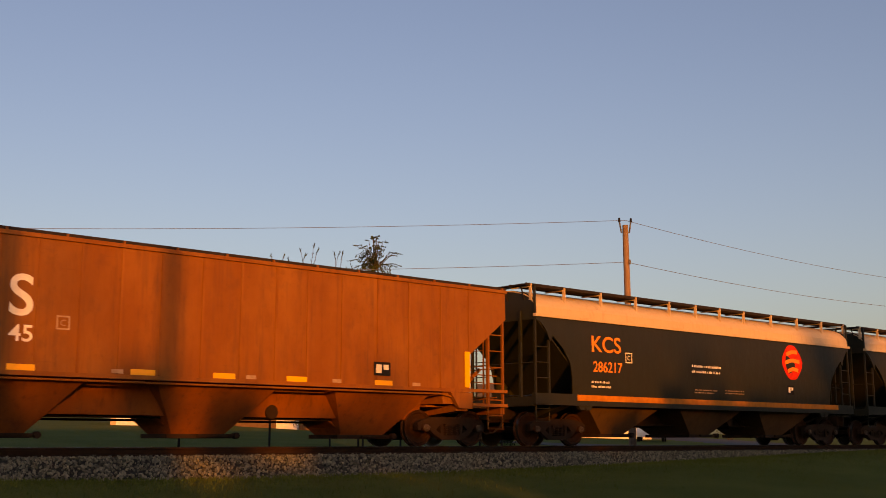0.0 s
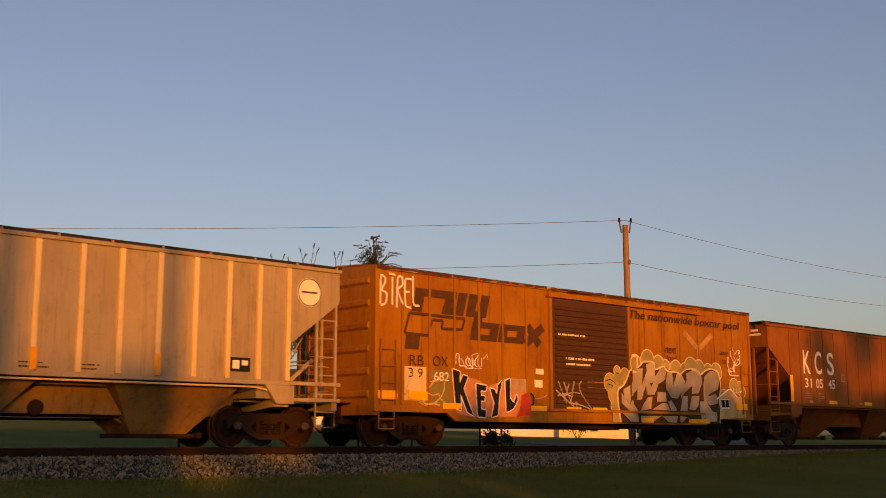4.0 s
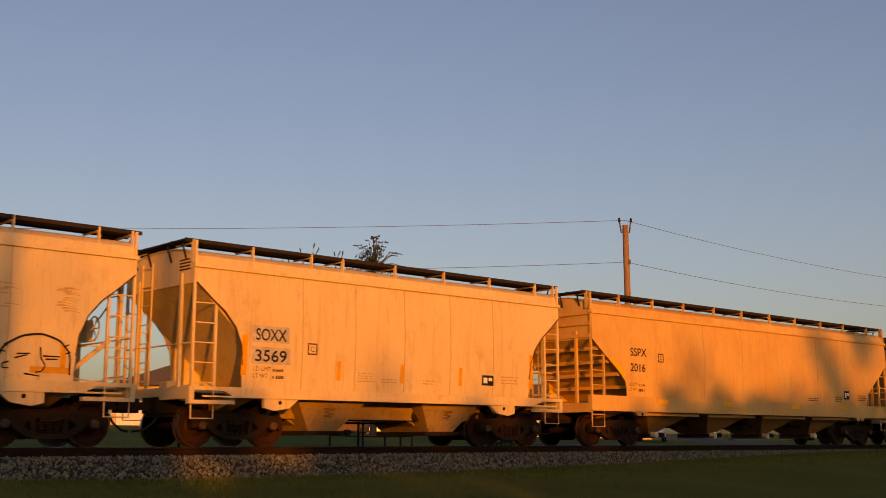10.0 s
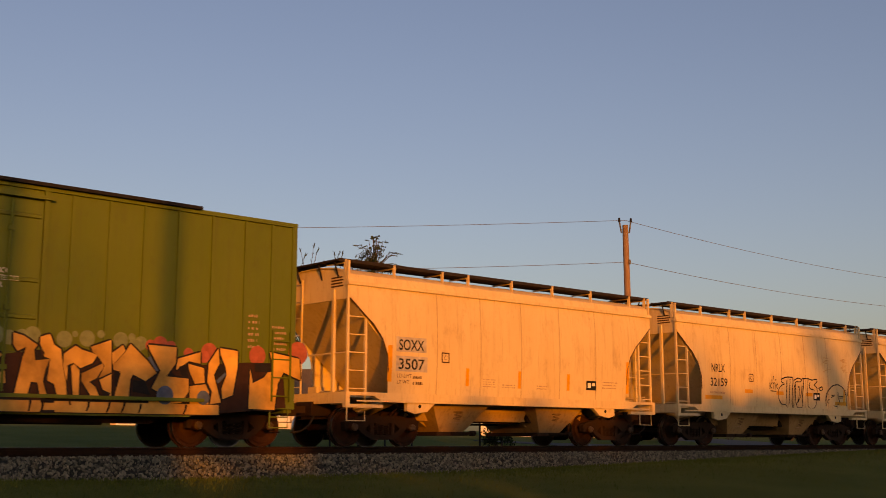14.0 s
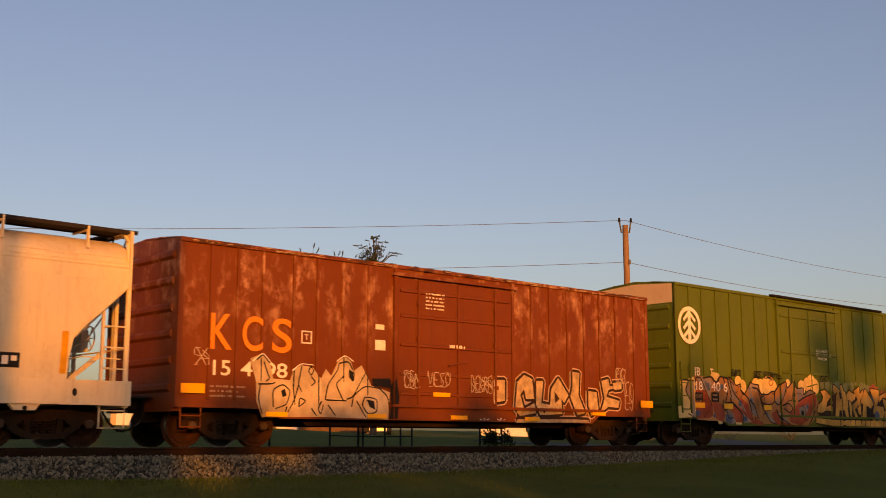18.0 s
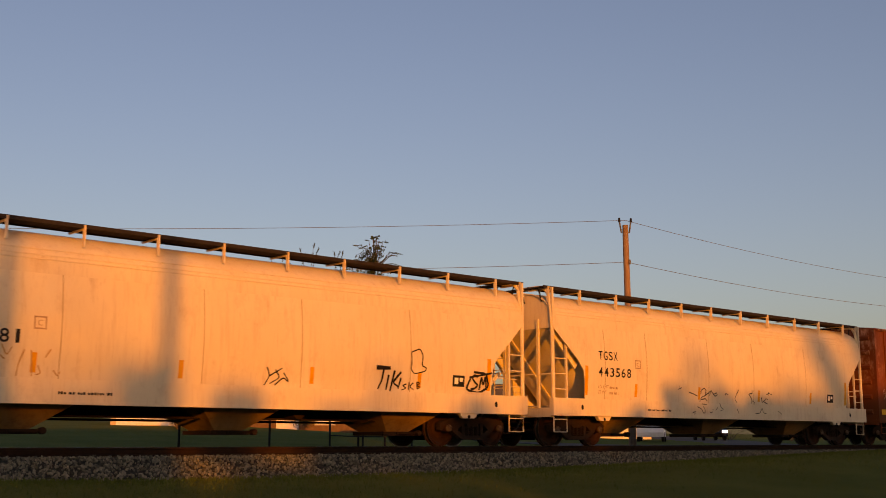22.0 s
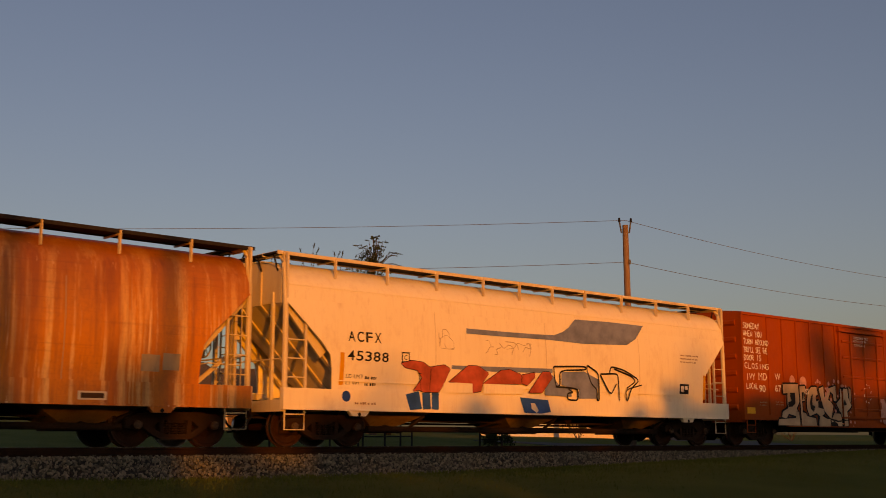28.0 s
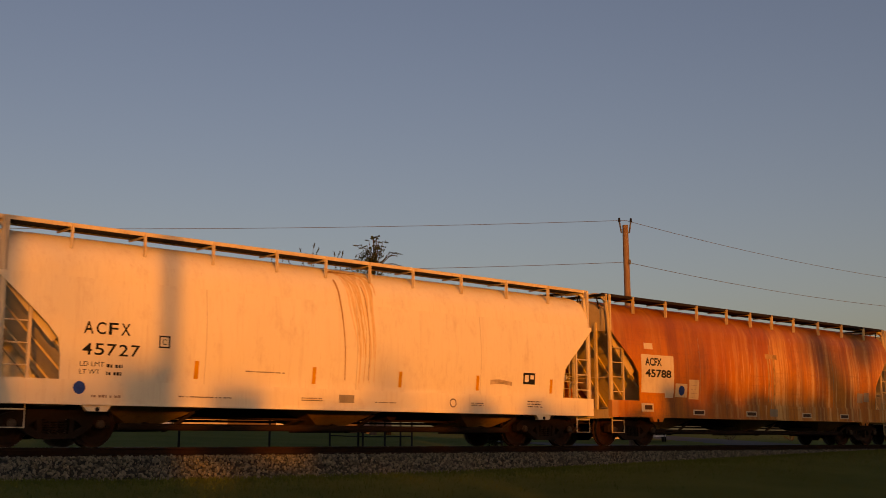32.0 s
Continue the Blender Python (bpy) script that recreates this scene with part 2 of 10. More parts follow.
def rusted(name):
    """Rust-eaten white paint: brown above, pale runs down the middle, bare ends."""
    m, t, b, ln = nodes_of(name)
    co = t.nodes.new("ShaderNodeTexCoord")
    ax = t.nodes.new("ShaderNodeSeparateXYZ")
    ln.new(co.outputs['Object'], ax.inputs[0])
    runs = noise_of(t, 1.6, (1.9, 1.0, 0.06), 8, 0.75, shift=False)
    broad = noise_of(t, 0.35, (1, 1, 0.5), 4, shift=False)
    rust = mix_of(t, ramp_of(t, broad, 0.40, 0.60), (0.46, 0.118, 0.008), (0.58, 0.20, 0.016))
    rust = mix_of(t, ramp_of(t, ax.outputs['Z'], 2.6, 3.9), rust, (0.27, 0.08, 0.011), 0.75)
    # more of the old paint is left along the middle and low down
    along = ramp_of(t, ax.outputs['X'], -4.5, 0.5)
    low = ramp_of(t, ax.outputs['Z'], 4.3, 2.2)
    left = t.nodes.new("ShaderNodeMath")
    left.operation = 'MULTIPLY'
    ln.new(along, left.inputs[0])
    ln.new(low, left.inputs[1])
    pale = t.nodes.new("ShaderNodeMath")
    pale.operation = 'MULTIPLY'
    ln.new(left.outputs[0], pale.inputs[0])
    ln.new(ramp_of(t, runs, 0.50, 0.58), pale.inputs[1])
    col = mix_of(t, pale.outputs[0], rust, (0.74, 0.45, 0.16), 0.95)
    fine = noise_of(t, 7.0, (1.8, 1, 0.14), 8, 0.75, shift=False)
    col = mix_of(t, ramp_of(t, fine, 0.5, 0.70), col, (0.20, 0.055, 0.010), 0.4)
    wide = noise_of(t, 2.4, (1.2, 1, 0.05), 5, 0.6, shift=False)
    col = mix_of(t, ramp_of(t, wide, 0.55, 0.66), col, (0.18, 0.048, 0.008), 0.5)
    grain = noise_of(t, 16.0, (1, 1, 0.6), 9, 0.75, shift=False)
    col = mix_of(t, ramp_of(t, grain, 0.50, 0.68), col, (0.16, 0.045, 0.010), 0.25)
    rings = noise_of(t, 3.2, (0.12, 1, 4.0), 6, 0.7, shift=False)
    col = mix_of(t, ramp_of(t, rings, 0.54, 0.68), col, (0.16, 0.045, 0.010), 0.25)
    blots = noise_of(t, 1.1, (1, 1, 0.7), 9, 0.75, shift=False)
    col = mix_of(t, ramp_of(t, blots, 0.54, 0.66), col, (0.20, 0.055, 0.010), 0.4)
    bands = noise_of(t, 1.5, (1, 0.2, 0.05), 6, 0.65, shift=False)
    col = mix_of(t, ramp_of(t, bands, 0.56, 0.66), col, (0.56, 0.27, 0.06), 0.4)
    col = mix_of(t, ramp_of(t, bands, 0.44, 0.34), col, (0.20, 0.052, 0.008), 0.6)
    mag = t.nodes.new("ShaderNodeMath")
    mag.operation = 'MULTIPLY'
    mag.inputs[1].default_value = -1.0
    ln.new(ax.outputs['X'], mag.inputs[0])
    edge = t.nodes.new("ShaderNodeMath")
    edge.operation = 'ADD'
    ln.new(mag.outputs[0], edge.inputs[0])
    ln.new(broad, edge.inputs[1])
    col = mix_of(t, ramp_of(t, edge.outputs[0], 8.45, 8.6), col, (0.52, 0.34, 0.15), 0.5)
    scr = noise_of(t, 9.0, (1.6, 1, 0.035), 3, 0.5, shift=False)
    scratch = t.nodes.new("ShaderNodeMath")
    scratch.operation = 'MULTIPLY'
    ln.new(ramp_of(t, scr, 0.67, 0.70), scratch.inputs[0])
    ln.new(left.outputs[0], scratch.inputs[1])
    col = mix_of(t, scratch.outputs[0], col, (0.74, 0.50, 0.24), 0.9)
    ln.new(col, b.inputs['Base Color'])
    b.inputs['Roughness'].default_value = 0.5
    bump_of(t, b, fine, 0.35, 0.012)
    return m


M_RUSTED = rusted("rust_eaten_paint")

# ---------- writing ----------
font_data = bpy.data.curves.new("writing", 'FONT')
font_ob = bpy.data.objects.new("writing", font_data)


def writing(text, x, z, height, mat, parent, width=None, y=-1.6, bend=None, name="lettering", bold=0.0, slant=0.0, rise=0.0):
    """Flat lettering on the near side, its lower left corner at x, z. width: squeezed or spread to it. bend: the side's depth at a height."""
    font_data.body, font_data.size, font_data.offset, font_data.shear = text, 1.0, bold, slant
    me = bpy.data.meshes.new_from_object(font_ob)
    co = np.empty(len(me.vertices) * 3)
    me.vertices.foreach_get("co", co)
    co = co.reshape(-1, 3)
    if not len(co):
        return None
    lo, hi = co.min(0), co.max(0)
    k = height / (hi[1] - lo[1])
    kx = width / (hi[0] - lo[0]) if width else k
    px, pz = x + (co[:, 0] - lo[0]) * kx, z + (co[:, 1] - lo[1]) * k
    pz = pz + rise * (px - x)
    py = np.array([-(bend(float(q)) + 0.008) if bend else y for q in pz])
    me.vertices.foreach_set("co", np.stack([px, py, pz], 1).ravel())
    me.materials.clear()
    me.materials.append(mat)
    me.update()
    me.name = name
    return part(name, me, mat, parent)


def decal(name, x0, x1, z0, z1, mat, parent, bend=None, y=-1.6, lift=0.006, label=""):
    """A thin plate or painted panel on the near side."""
    n = 4
    rows = []
    for i in range(n + 1):
        z = z0 + (z1 - z0) * i / n
        yy = -(bend(z) + lift) if bend else y - lift
        rows.append([(x0, yy, z), (x1, yy, z)])
    return part(name, Shape().sheet(rows, (0, 0.004, 0)), mat, parent, label)


def bars(x, z, w, h, lines, mat, parent, bend=None, y=-1.6, seed=1):
    """Small print that cannot be read: rows of short bars."""
    rnd = random.Random(seed)
    s = Shape()
    step = h / lines
    for i in range(lines):
        zz = z + h - (i + 1) * step
        xx = x
        end = x + w * rnd.uniform(0.75, 1.0)
        while xx < end:
            ww = min(rnd.uniform(0.025, 0.06), end - xx)
            yy = -(bend(zz) + 0.007) if bend else y - 0.007
            s.box(xx, xx + ww, yy, yy + 0.003, zz, zz + step * rnd.uniform(0.34, 0.46))
            xx += ww + (0.018 if rnd.random() < 0.75 else 0.06)
    return part("small_print", s, mat, parent)


GLYPHS = {
    'A': [[(0, 0), (0.5, 1), (1, 0)], [(0.25, 0.4), (0.75, 0.4)]], 'C': [[(1, 0.85), (0.6, 1), (0.15, 0.8), (0, 0.5), (0.15, 0.2), (0.6, 0), (1, 0.15)]],
    'D': [[(0, 0), (0, 1), (0.6, 0.95), (1, 0.5), (0.6, 0.05), (0, 0)]], 'E': [[(1, 1), (0, 1), (0, 0), (1, 0)], [(0, 0.5), (0.8, 0.5)]],
    'G': [[(1, 0.85), (0.5, 1), (0, 0.6), (0.1, 0.15), (0.6, 0), (1, 0.2), (1, 0.5), (0.6, 0.5)]], 'I': [[(0.5, 0), (0.5, 1)]],
    'K': [[(0, 0), (0, 1)], [(1, 1), (0.1, 0.5), (1, 0)]], 'L': [[(0, 1), (0, 0), (1, 0)]], 'M': [[(0, 0), (0.12, 1), (0.5, 0.3), (0.88, 1), (1, 0)]],
    'N': [[(0, 0), (0, 1), (1, 0), (1, 1)]], 'O': [[(0.5, 1), (0.1, 0.8), (0, 0.4), (0.4, 0), (0.9, 0.2), (1, 0.65), (0.5, 1)]],
    'P': [[(0, 0), (0, 1), (0.8, 0.95), (0.95, 0.65), (0.7, 0.45), (0, 0.45)]], 'R': [[(0, 0), (0, 1), (0.8, 0.95), (0.9, 0.65), (0, 0.5), (1, 0)]],
    'S': [[(1, 0.9), (0.5, 1), (0.05, 0.78), (0.5, 0.52), (0.95, 0.28), (0.5, 0), (0, 0.1)]], 'T': [[(0, 1), (1, 1)], [(0.5, 1), (0.5, 0)]],
    'U': [[(0, 1), (0, 0.25), (0.4, 0), (0.9, 0.2), (1, 1)]], 'V': [[(0, 1), (0.5, 0), (1, 1)]], 'Y': [[(0, 1), (0.5, 0.5), (1, 1)], [(0.5, 0.5), (0.4, 0)]],
    'Z': [[(0, 1), (1, 1), (0, 0), (1, 0)]], 'H': [[(0, 0), (0, 1)], [(1, 0), (1, 1)], [(0, 0.5), (1, 0.5)]], 'W': [[(0, 1), (0.25, 0), (0.5, 0.7), (0.75, 0), (1, 1)]],
    'B': [[(0, 0), (0, 1), (0.7, 0.95), (0.8, 0.7), (0.1, 0.5), (0.9, 0.4), (0.8, 0.05), (0, 0)]], 'F': [[(1, 1), (0, 1), (0, 0)], [(0, 0.5), (0.7, 0.5)]],
    'X': [[(0, 0), (1, 1)], [(0, 1), (1, 0)]],
    "'": [[(0.4, 1), (0.45, 0.75)]],
}


def smooth_line(pts, n=4):
    """Rounds a polyline a little."""
    if len(pts) < 3:
        return pts
    out = [pts[0]]
    for i in range(1, len(pts) - 1):
        a, b, c = pts[i - 1], pts[i], pts[i + 1]
        p = (b[0] + (a[0] - b[0]) * 0.3, b[1] + (a[1] - b[1]) * 0.3)
        q = (b[0] + (c[0] - b[0]) * 0.3, b[1] + (c[1] - b[1]) * 0.3)
        for k in range(n + 1):
            u = k / n
            out.append(((1 - u) ** 2 * p[0] + 2 * u * (1 - u) * b[0] + u * u * q[0], (1 - u) ** 2 * p[1] + 2 * u * (1 - u) * b[1] + u * u * q[1]))
    out.append(pts[-1])
    return out


def clip_x(pts, x, side):
    """The part of a polygon beyond the upright line at x, on the given side."""
    out = []
    for a, b in zip(pts, pts[1:] + pts[:1]):
        ia, ib = (a[0] - x) * side >= 0, (b[0] - x) * side >= 0
        if ia:
            out.append(a)
        if ia != ib:
            u = (x - a[0]) / (b[0] - a[0])
            out.append((x, a[1] + u * (b[1] - a[1])))
    return out


class Spray:
    """Flat strokes and discs sprayed on the near side, each a hair above the last."""

    door = None      # (x0, x1) of a door that stands proud of the side

    def __init__(self, surface, lift):
        self.s, self.surface, self.lift = Shape(), surface, lift

    def depth(self, x, z, lift):
        y = self.surface(z)
        if Spray.door and Spray.door[0] - 0.13 < x < Spray.door[1] + 0.13:
            y = max(y, 1.668 + (y - 1.605))
        return -(y + lift)

    def y(self, z):
        self.lift += 0.00004
        return -(self.surface(z) + self.lift)

    def stroke(self, pts, w, w1=None, lo=None, sharp=False):
        pts = smooth_line(pts, 2 if sharp else 4)
        n = len(pts)
        side = []
        for i, p in enumerate(pts):
            a, b = pts[max(i - 1, 0)], pts[min(i + 1, n - 1)]
            dx, dz = b[0] - a[0], b[1] - a[1]
            d = sqrt(dx * dx + dz * dz) or 1
            ww = (w if w1 is None else w + (w1 - w) * i / (n - 1)) / 2
            side.append((-dz / d * ww, dx / d * ww))
        self.lift += 0.0001
        y0 = self.lift
        v = []
        for (x, z), (sx, sz) in zip(pts, side):
            for k in (1, -1):
                zz = z + k * sz
                if lo is not None:
                    zz = max(zz, lo)
                v.append((x + k * sx, self.depth(x + k * sx, zz, y0), zz))
        self.s.add(v, [(2 * i, 2 * i + 1, 2 * i + 3, 2 * i + 2) for i in range(n - 1)])
        return self

    def disc(self, x, z, r, n=14, squash=1.0, lo=None):
        self.lift += 0.0001
        v = []
        for k in range(n):
            zz = z + r * squash * sin(2 * pi * k / n)
            if lo is not None:
                zz = max(zz, lo)
            v.append((x + r * cos(2 * pi * k / n), self.depth(x + r * cos(2 * pi * k / n), zz, self.lift), zz))
        self.s.add(v, [tuple(range(n))])
        return self

    def poly(self, pts):
        """A flat shape; where it runs over the edge of a door it is cut, so that each piece lies on its own surface."""
        self.lift += 0.0001
        cuts = [-99.0, Spray.door[0] - 0.13, Spray.door[1] + 0.13, 99.0] if Spray.door else [-99.0, 99.0]
        for lo, hi in zip(cuts, cuts[1:]):
            p = clip_x(clip_x(list(pts), lo, 1), hi, -1)
            if len(p) > 2:
                mid = (max(lo, min(q[0] for q in p)) + min(hi, max(q[0] for q in p))) / 2
                y = self.depth(mid, 2.0, self.lift) - self.depth(-90.0, 2.0, self.lift)
                self.s.add([(x, y + self.depth(-90.0, z, self.lift), z) for x, z in p], [tuple(range(len(p)))])
        return self

    def done(self, name, mat, parent, label=""):
        return part(name, self.s, mat, parent, label)


class Piece:
    """A sprayed piece built up of flat shapes: backing, halo, outline, fill, counters and thin lines, each a part of its own."""

    def __init__(self, parent, surface, fill, line, rim, halo=None, lift=0.008):
        self.parent, self.surface, self.fill, self.ink, self.rim, self.halo, self.lift = parent, surface, fill, line, rim, halo, lift
        self.n = 0

    def layer(self, lift):
        self.n += 1
        return Spray(self.surface, lift + self.n * 0.00006)

    def blob(self, x, z, r, mat, lift=0.003):
        self.layer(lift).disc(x, z, r, 18, lo=0.66).done("sprayed_blob", mat, self.parent)

    def shape(self, mat, *pts, over=0.0):
        self.layer(self.lift - 0.003 + over).poly(pts).done("sprayed_shape", mat, self.parent)

    def letter(self, *pts):
        ring = []
        for a, b in zip(pts, pts[1:] + pts[:1]):
            ring += [a, ((2 * a[0] + b[0]) / 3, (2 * a[1] + b[1]) / 3), ((a[0] + 2 * b[0]) / 3, (a[1] + 2 * b[1]) / 3)]
        ring.append(ring[0])
        if self.halo:
            self.layer(self.lift - 0.003).stroke(ring, 2 * self.rim + 0.07, lo=0.64, sharp=True).done("sprayed_halo", self.halo, self.parent)
        self.layer(self.lift + 0.001).stroke(ring, 2 * self.rim, lo=0.65, sharp=True).done("sprayed_outline", self.ink, self.parent)
        self.layer(self.lift + 0.006).poly(pts).done("sprayed_letter", self.fill, self.parent)

    def counter(self, *pts):
        self.layer(self.lift + 0.009).poly(pts).done("sprayed_counter", self.ink, self.parent)

    def line(self, w, *pts, mat=None, lift=None):
        self.layer(self.lift + 0.011 if lift is None else lift).stroke(pts, w, w * 0.7, lo=0.65).done("sprayed_line", mat or self.ink, self.parent)


def tangle(x0, x1, z0, z1, parent, surface, mat, n, w, seed, lift=0.034, name="sprayed_inline"):
    """Loose thin lines sprayed over a piece."""
    rnd = random.Random(seed)
    s = Spray(surface, lift)
    for i in range(n):
        x, z = x0 + (x1 - x0) * (i + rnd.random()) / n, rnd.uniform(z0, z1)
        a = rnd.uniform(0, 2 * pi)
        pts = [(x, z)]
        for k in range(rnd.randint(3, 6)):
            a += rnd.choice((-1.3, -0.7, 0.5, 0.9, 1.6))
            d = rnd.uniform(0.1, 0.3)
            x, z = min(x1, max(x0, x + d * cos(a))), min(z1, max(z0, z + d * sin(a)))
            pts.append((x, z))
        s.stroke(pts, w * rnd.uniform(0.6, 1.3))
    tagged(s.done(name, mat, parent), kind="stuff")


def scribble(x0, x1, z0, z1, parent, surface, mat, word, w=0.035, seed=1):
    """A thin hand-sprayed tag."""
    rnd = random.Random(seed)
    n = len(word)
    cw = (x1 - x0) / n
    for i, ch in enumerate(word):
        if ch == ' ':
            continue
        s = Spray(surface, 0.014)
        for g in GLYPHS[ch]:
            s.stroke([(x0 + (i + 0.1 + 0.78 * gx + rnd.uniform(-0.07, 0.07)) * cw, z0 + (z1 - z0) * (gz + rnd.uniform(-0.07, 0.07))) for gx, gz in g], w)
        s.done("sprayed_tag", mat, parent)


# ---------- running gear ----------
def turned_wheelset():
    r = 0.457
    s = Shape()
    for k in (-1, 1):
        y = 0.70 * k
        s.wheel([(y, 0.10), (y, r - 0.09), (y - 0.02 * k, r - 0.07), (y - 0.02 * k, r + 0.025), (y + 0.01 * k, r + 0.025), (y + 0.03 * k, r), (y + 0.12 * k, r - 0.006),
                 (y + 0.12 * k, r - 0.07), (y + 0.085 * k, r - 0.10), (y + 0.06 * k, 0.24), (y + 0.10 * k, 0.15), (y + 0.12 * k, 0.10)], 0, 0)
        s.wheel([(0.82 * k, 0.08), (1.06 * k, 0.10), (1.10 * k, 0.10), (1.12 * k, 0.07)], 0, 0, 14)
        for a in range(3):
            q = a * 2 * pi / 3
            s.wheel([(1.12 * k, 0.018), (1.145 * k, 0.018)], 0.06 * cos(q), 0.06 * sin(q), 6)
    s.wheel([(-0.70, 0.085), (0.70, 0.085)], 0, 0, 12)
    return s.mesh("wheelset", M_WHEEL, True)


def with_treads(me):
    """Adds the bright worn rims to the wheelset's mesh."""
    s = Shape()
    for k in (-1, 1):
        y = 0.70 * k
        s.wheel([(y + 0.031 * k, 0.4585), (y + 0.119 * k, 0.4525), (y + 0.119 * k, 0.40), (y + 0.031 * k, 0.40)], 0, 0)
        s.wheel([(y - 0.024 * k, 0.484), (y - 0.021 * k, 0.484), (y - 0.021 * k, 0.45), (y - 0.024 * k, 0.45)], 0, 0)
    ring = s.mesh("tread", M_TREAD, True)
    bm = bmesh.new()
    bm.from_mesh(me)
    n = len(bm.faces)
    bm.from_mesh(ring)
    bm.faces.ensure_lookup_table()
    for f in bm.faces[n:]:
        f.material_index = 1
    bm.to_mesh(me)
    bm.free()
    me.materials.append(M_TREAD)
    return me


def side_frame_mesh(y):
    s = Shape()
    y0, y1 = y - 0.08, y + 0.08
    s.prism([(-1.12, 0.40), (-1.14, 0.58), (-0.98, 0.66), (-0.55, 0.735), (0.55, 0.735), (0.98, 0.66), (1.14, 0.58), (1.12, 0.40), (1.04, 0.40), (1.02, 0.56), (0.76, 0.56),
             (0.74, 0.40), (0.62, 0.36), (0.36, 0.56), (-0.36, 0.56), (-0.62, 0.36), (-0.74, 0.40), (-0.76, 0.56), (-1.02, 0.56), (-1.04, 0.40)], y0, y1)
    s.prism([(-0.74, 0.41), (-0.60, 0.30), (-0.34, 0.165), (0.34, 0.165), (0.60, 0.30), (0.74, 0.41), (0.56, 0.43), (0.30, 0.275), (-0.30, 0.275), (-0.56, 0.43)], y0 + 0.004, y1 - 0.004)
    for k in (-1, 1):
        s.prism([(0.26 * k, 0.27), (0.36 * k, 0.27), (0.38 * k, 0.57), (0.28 * k, 0.57)], y0 + 0.008, y1 - 0.008)
        s.box(0.89 * k - 0.12, 0.89 * k + 0.12, y0 + 0.01, y1 - 0.01, 0.545, 0.575)
    return s.mesh("side_frame", M_TRUCK)


def spring_mesh():
    """One coil spring, wound about the z axis."""
    s = Shape()
    s.tube([(0.07 * cos(a * pi / 4), 0.07 * sin(a * pi / 4), 0.275 + a * 0.0062) for a in range(41)], 0.017, 5)
    return s.mesh("spring", M_TRUCK, True)


def bolster_mesh():
    s = Shape()
    s.prism_x([(-1.06, 0.50), (-1.06, 0.64), (-0.5, 0.70), (0.5, 0.70), (1.06, 0.64), (1.06, 0.50), (0.5, 0.42), (-0.5, 0.42)], -0.19, 0.19)
    s.box(-0.3, 0.3, -0.3, 0.3, 0.70, 0.78)
    for k in (-1, 1):
        s.box(0.42 * k - 0.05, 0.42 * k + 0.05, -0.72, 0.72, 0.36, 0.48)
        for q in (-1, 1):
            s.box(0.42 * k - 0.08, 0.42 * k + 0.08, 0.75 * q - 0.09, 0.75 * q + 0.09, 0.30, 0.55)
    return s.mesh("bolster", M_TRUCK)


def cap_mesh():
    """An axle-bearing cap with its three bolts, about the y axis, facing the near side."""
    s = Shape().wheel([(0.0, 0.09), (-0.03, 0.09), (-0.045, 0.075), (-0.05, 0.04)], 0, 0, 16)
    for a in range(3):
        q = a * 2 * pi / 3 + 0.5
        s.wheel([(-0.045, 0.022), (-0.075, 0.022)], 0.055 * cos(q), 0.055 * sin(q), 6)
    return s.mesh("bearing_cap", M_CAP)


def adapter_mesh():
    return Shape().prism([(-0.15, 0.45), (0.15, 0.45), (0.13, 0.565), (-0.13, 0.565)], -1.07, -0.93).mesh("bearing_adapter", M_WHEEL)


def brake_beam_mesh():
    s = Shape()
    s.beam((0, -0.85, 0.37), (0, 0.85, 0.37), 0.09, 0.11)
    s.beam((0, -0.3, 0.37), (0.24, -0.3, 0.86), 0.05, 0.07)
    for k in (-1, 1):
        s.prism([(-0.02, 0.24), (0.06, 0.26), (0.1, 0.46), (0.06, 0.66), (-0.02, 0.62), (0.03, 0.45)], 0.75 * k - 0.05, 0.75 * k + 0.05)
    return s.mesh("brake_beam", M_TRUCK)


CAP, ADAPTER, BRAKE_BEAM = cap_mesh(), adapter_mesh(), brake_beam_mesh()
WHEEL_MESH = with_treads(turned_wheelset())
FRAME_NEAR, FRAME_FAR, SPRING, BOLSTER = side_frame_mesh(-1.0), side_frame_mesh(1.0), spring_mesh(), bolster_mesh()
wheelsets = []


def truck(car, x):
    """A four-wheel truck under a car."""
    t = part("truck", BOLSTER, None, car, "rusty cast-steel truck", at=pose(x, 0, 0))
    for me in (FRAME_NEAR, FRAME_FAR):
        part("side_frame", me, None, t)
    for y in (-1.0, 1.0):
        for dx in (-0.17, 0.0, 0.17):
            part("spring", SPRING, None, t, at=pose(dx, y, 0))
    for dx in (-0.89, 0.89):
        w = part("wheelset", WHEEL_MESH, None, t, "steel wheels with worn bright treads", at=pose(dx, 0, 0.457))
        wheelsets.append((w, dx))
        part("bearing_cap", CAP, None, t, "greasy steel bearing cap", at=pose(dx, -1.12, 0.457))
        part("bearing_adapter", ADAPTER, None, t, at=pose(dx, 0, 0))
        part("brake_beam", BRAKE_BEAM, None, t, at=pose(dx * 0.44, 0, 0, 0, 0, 0 if dx > 0 else 180))
    return t


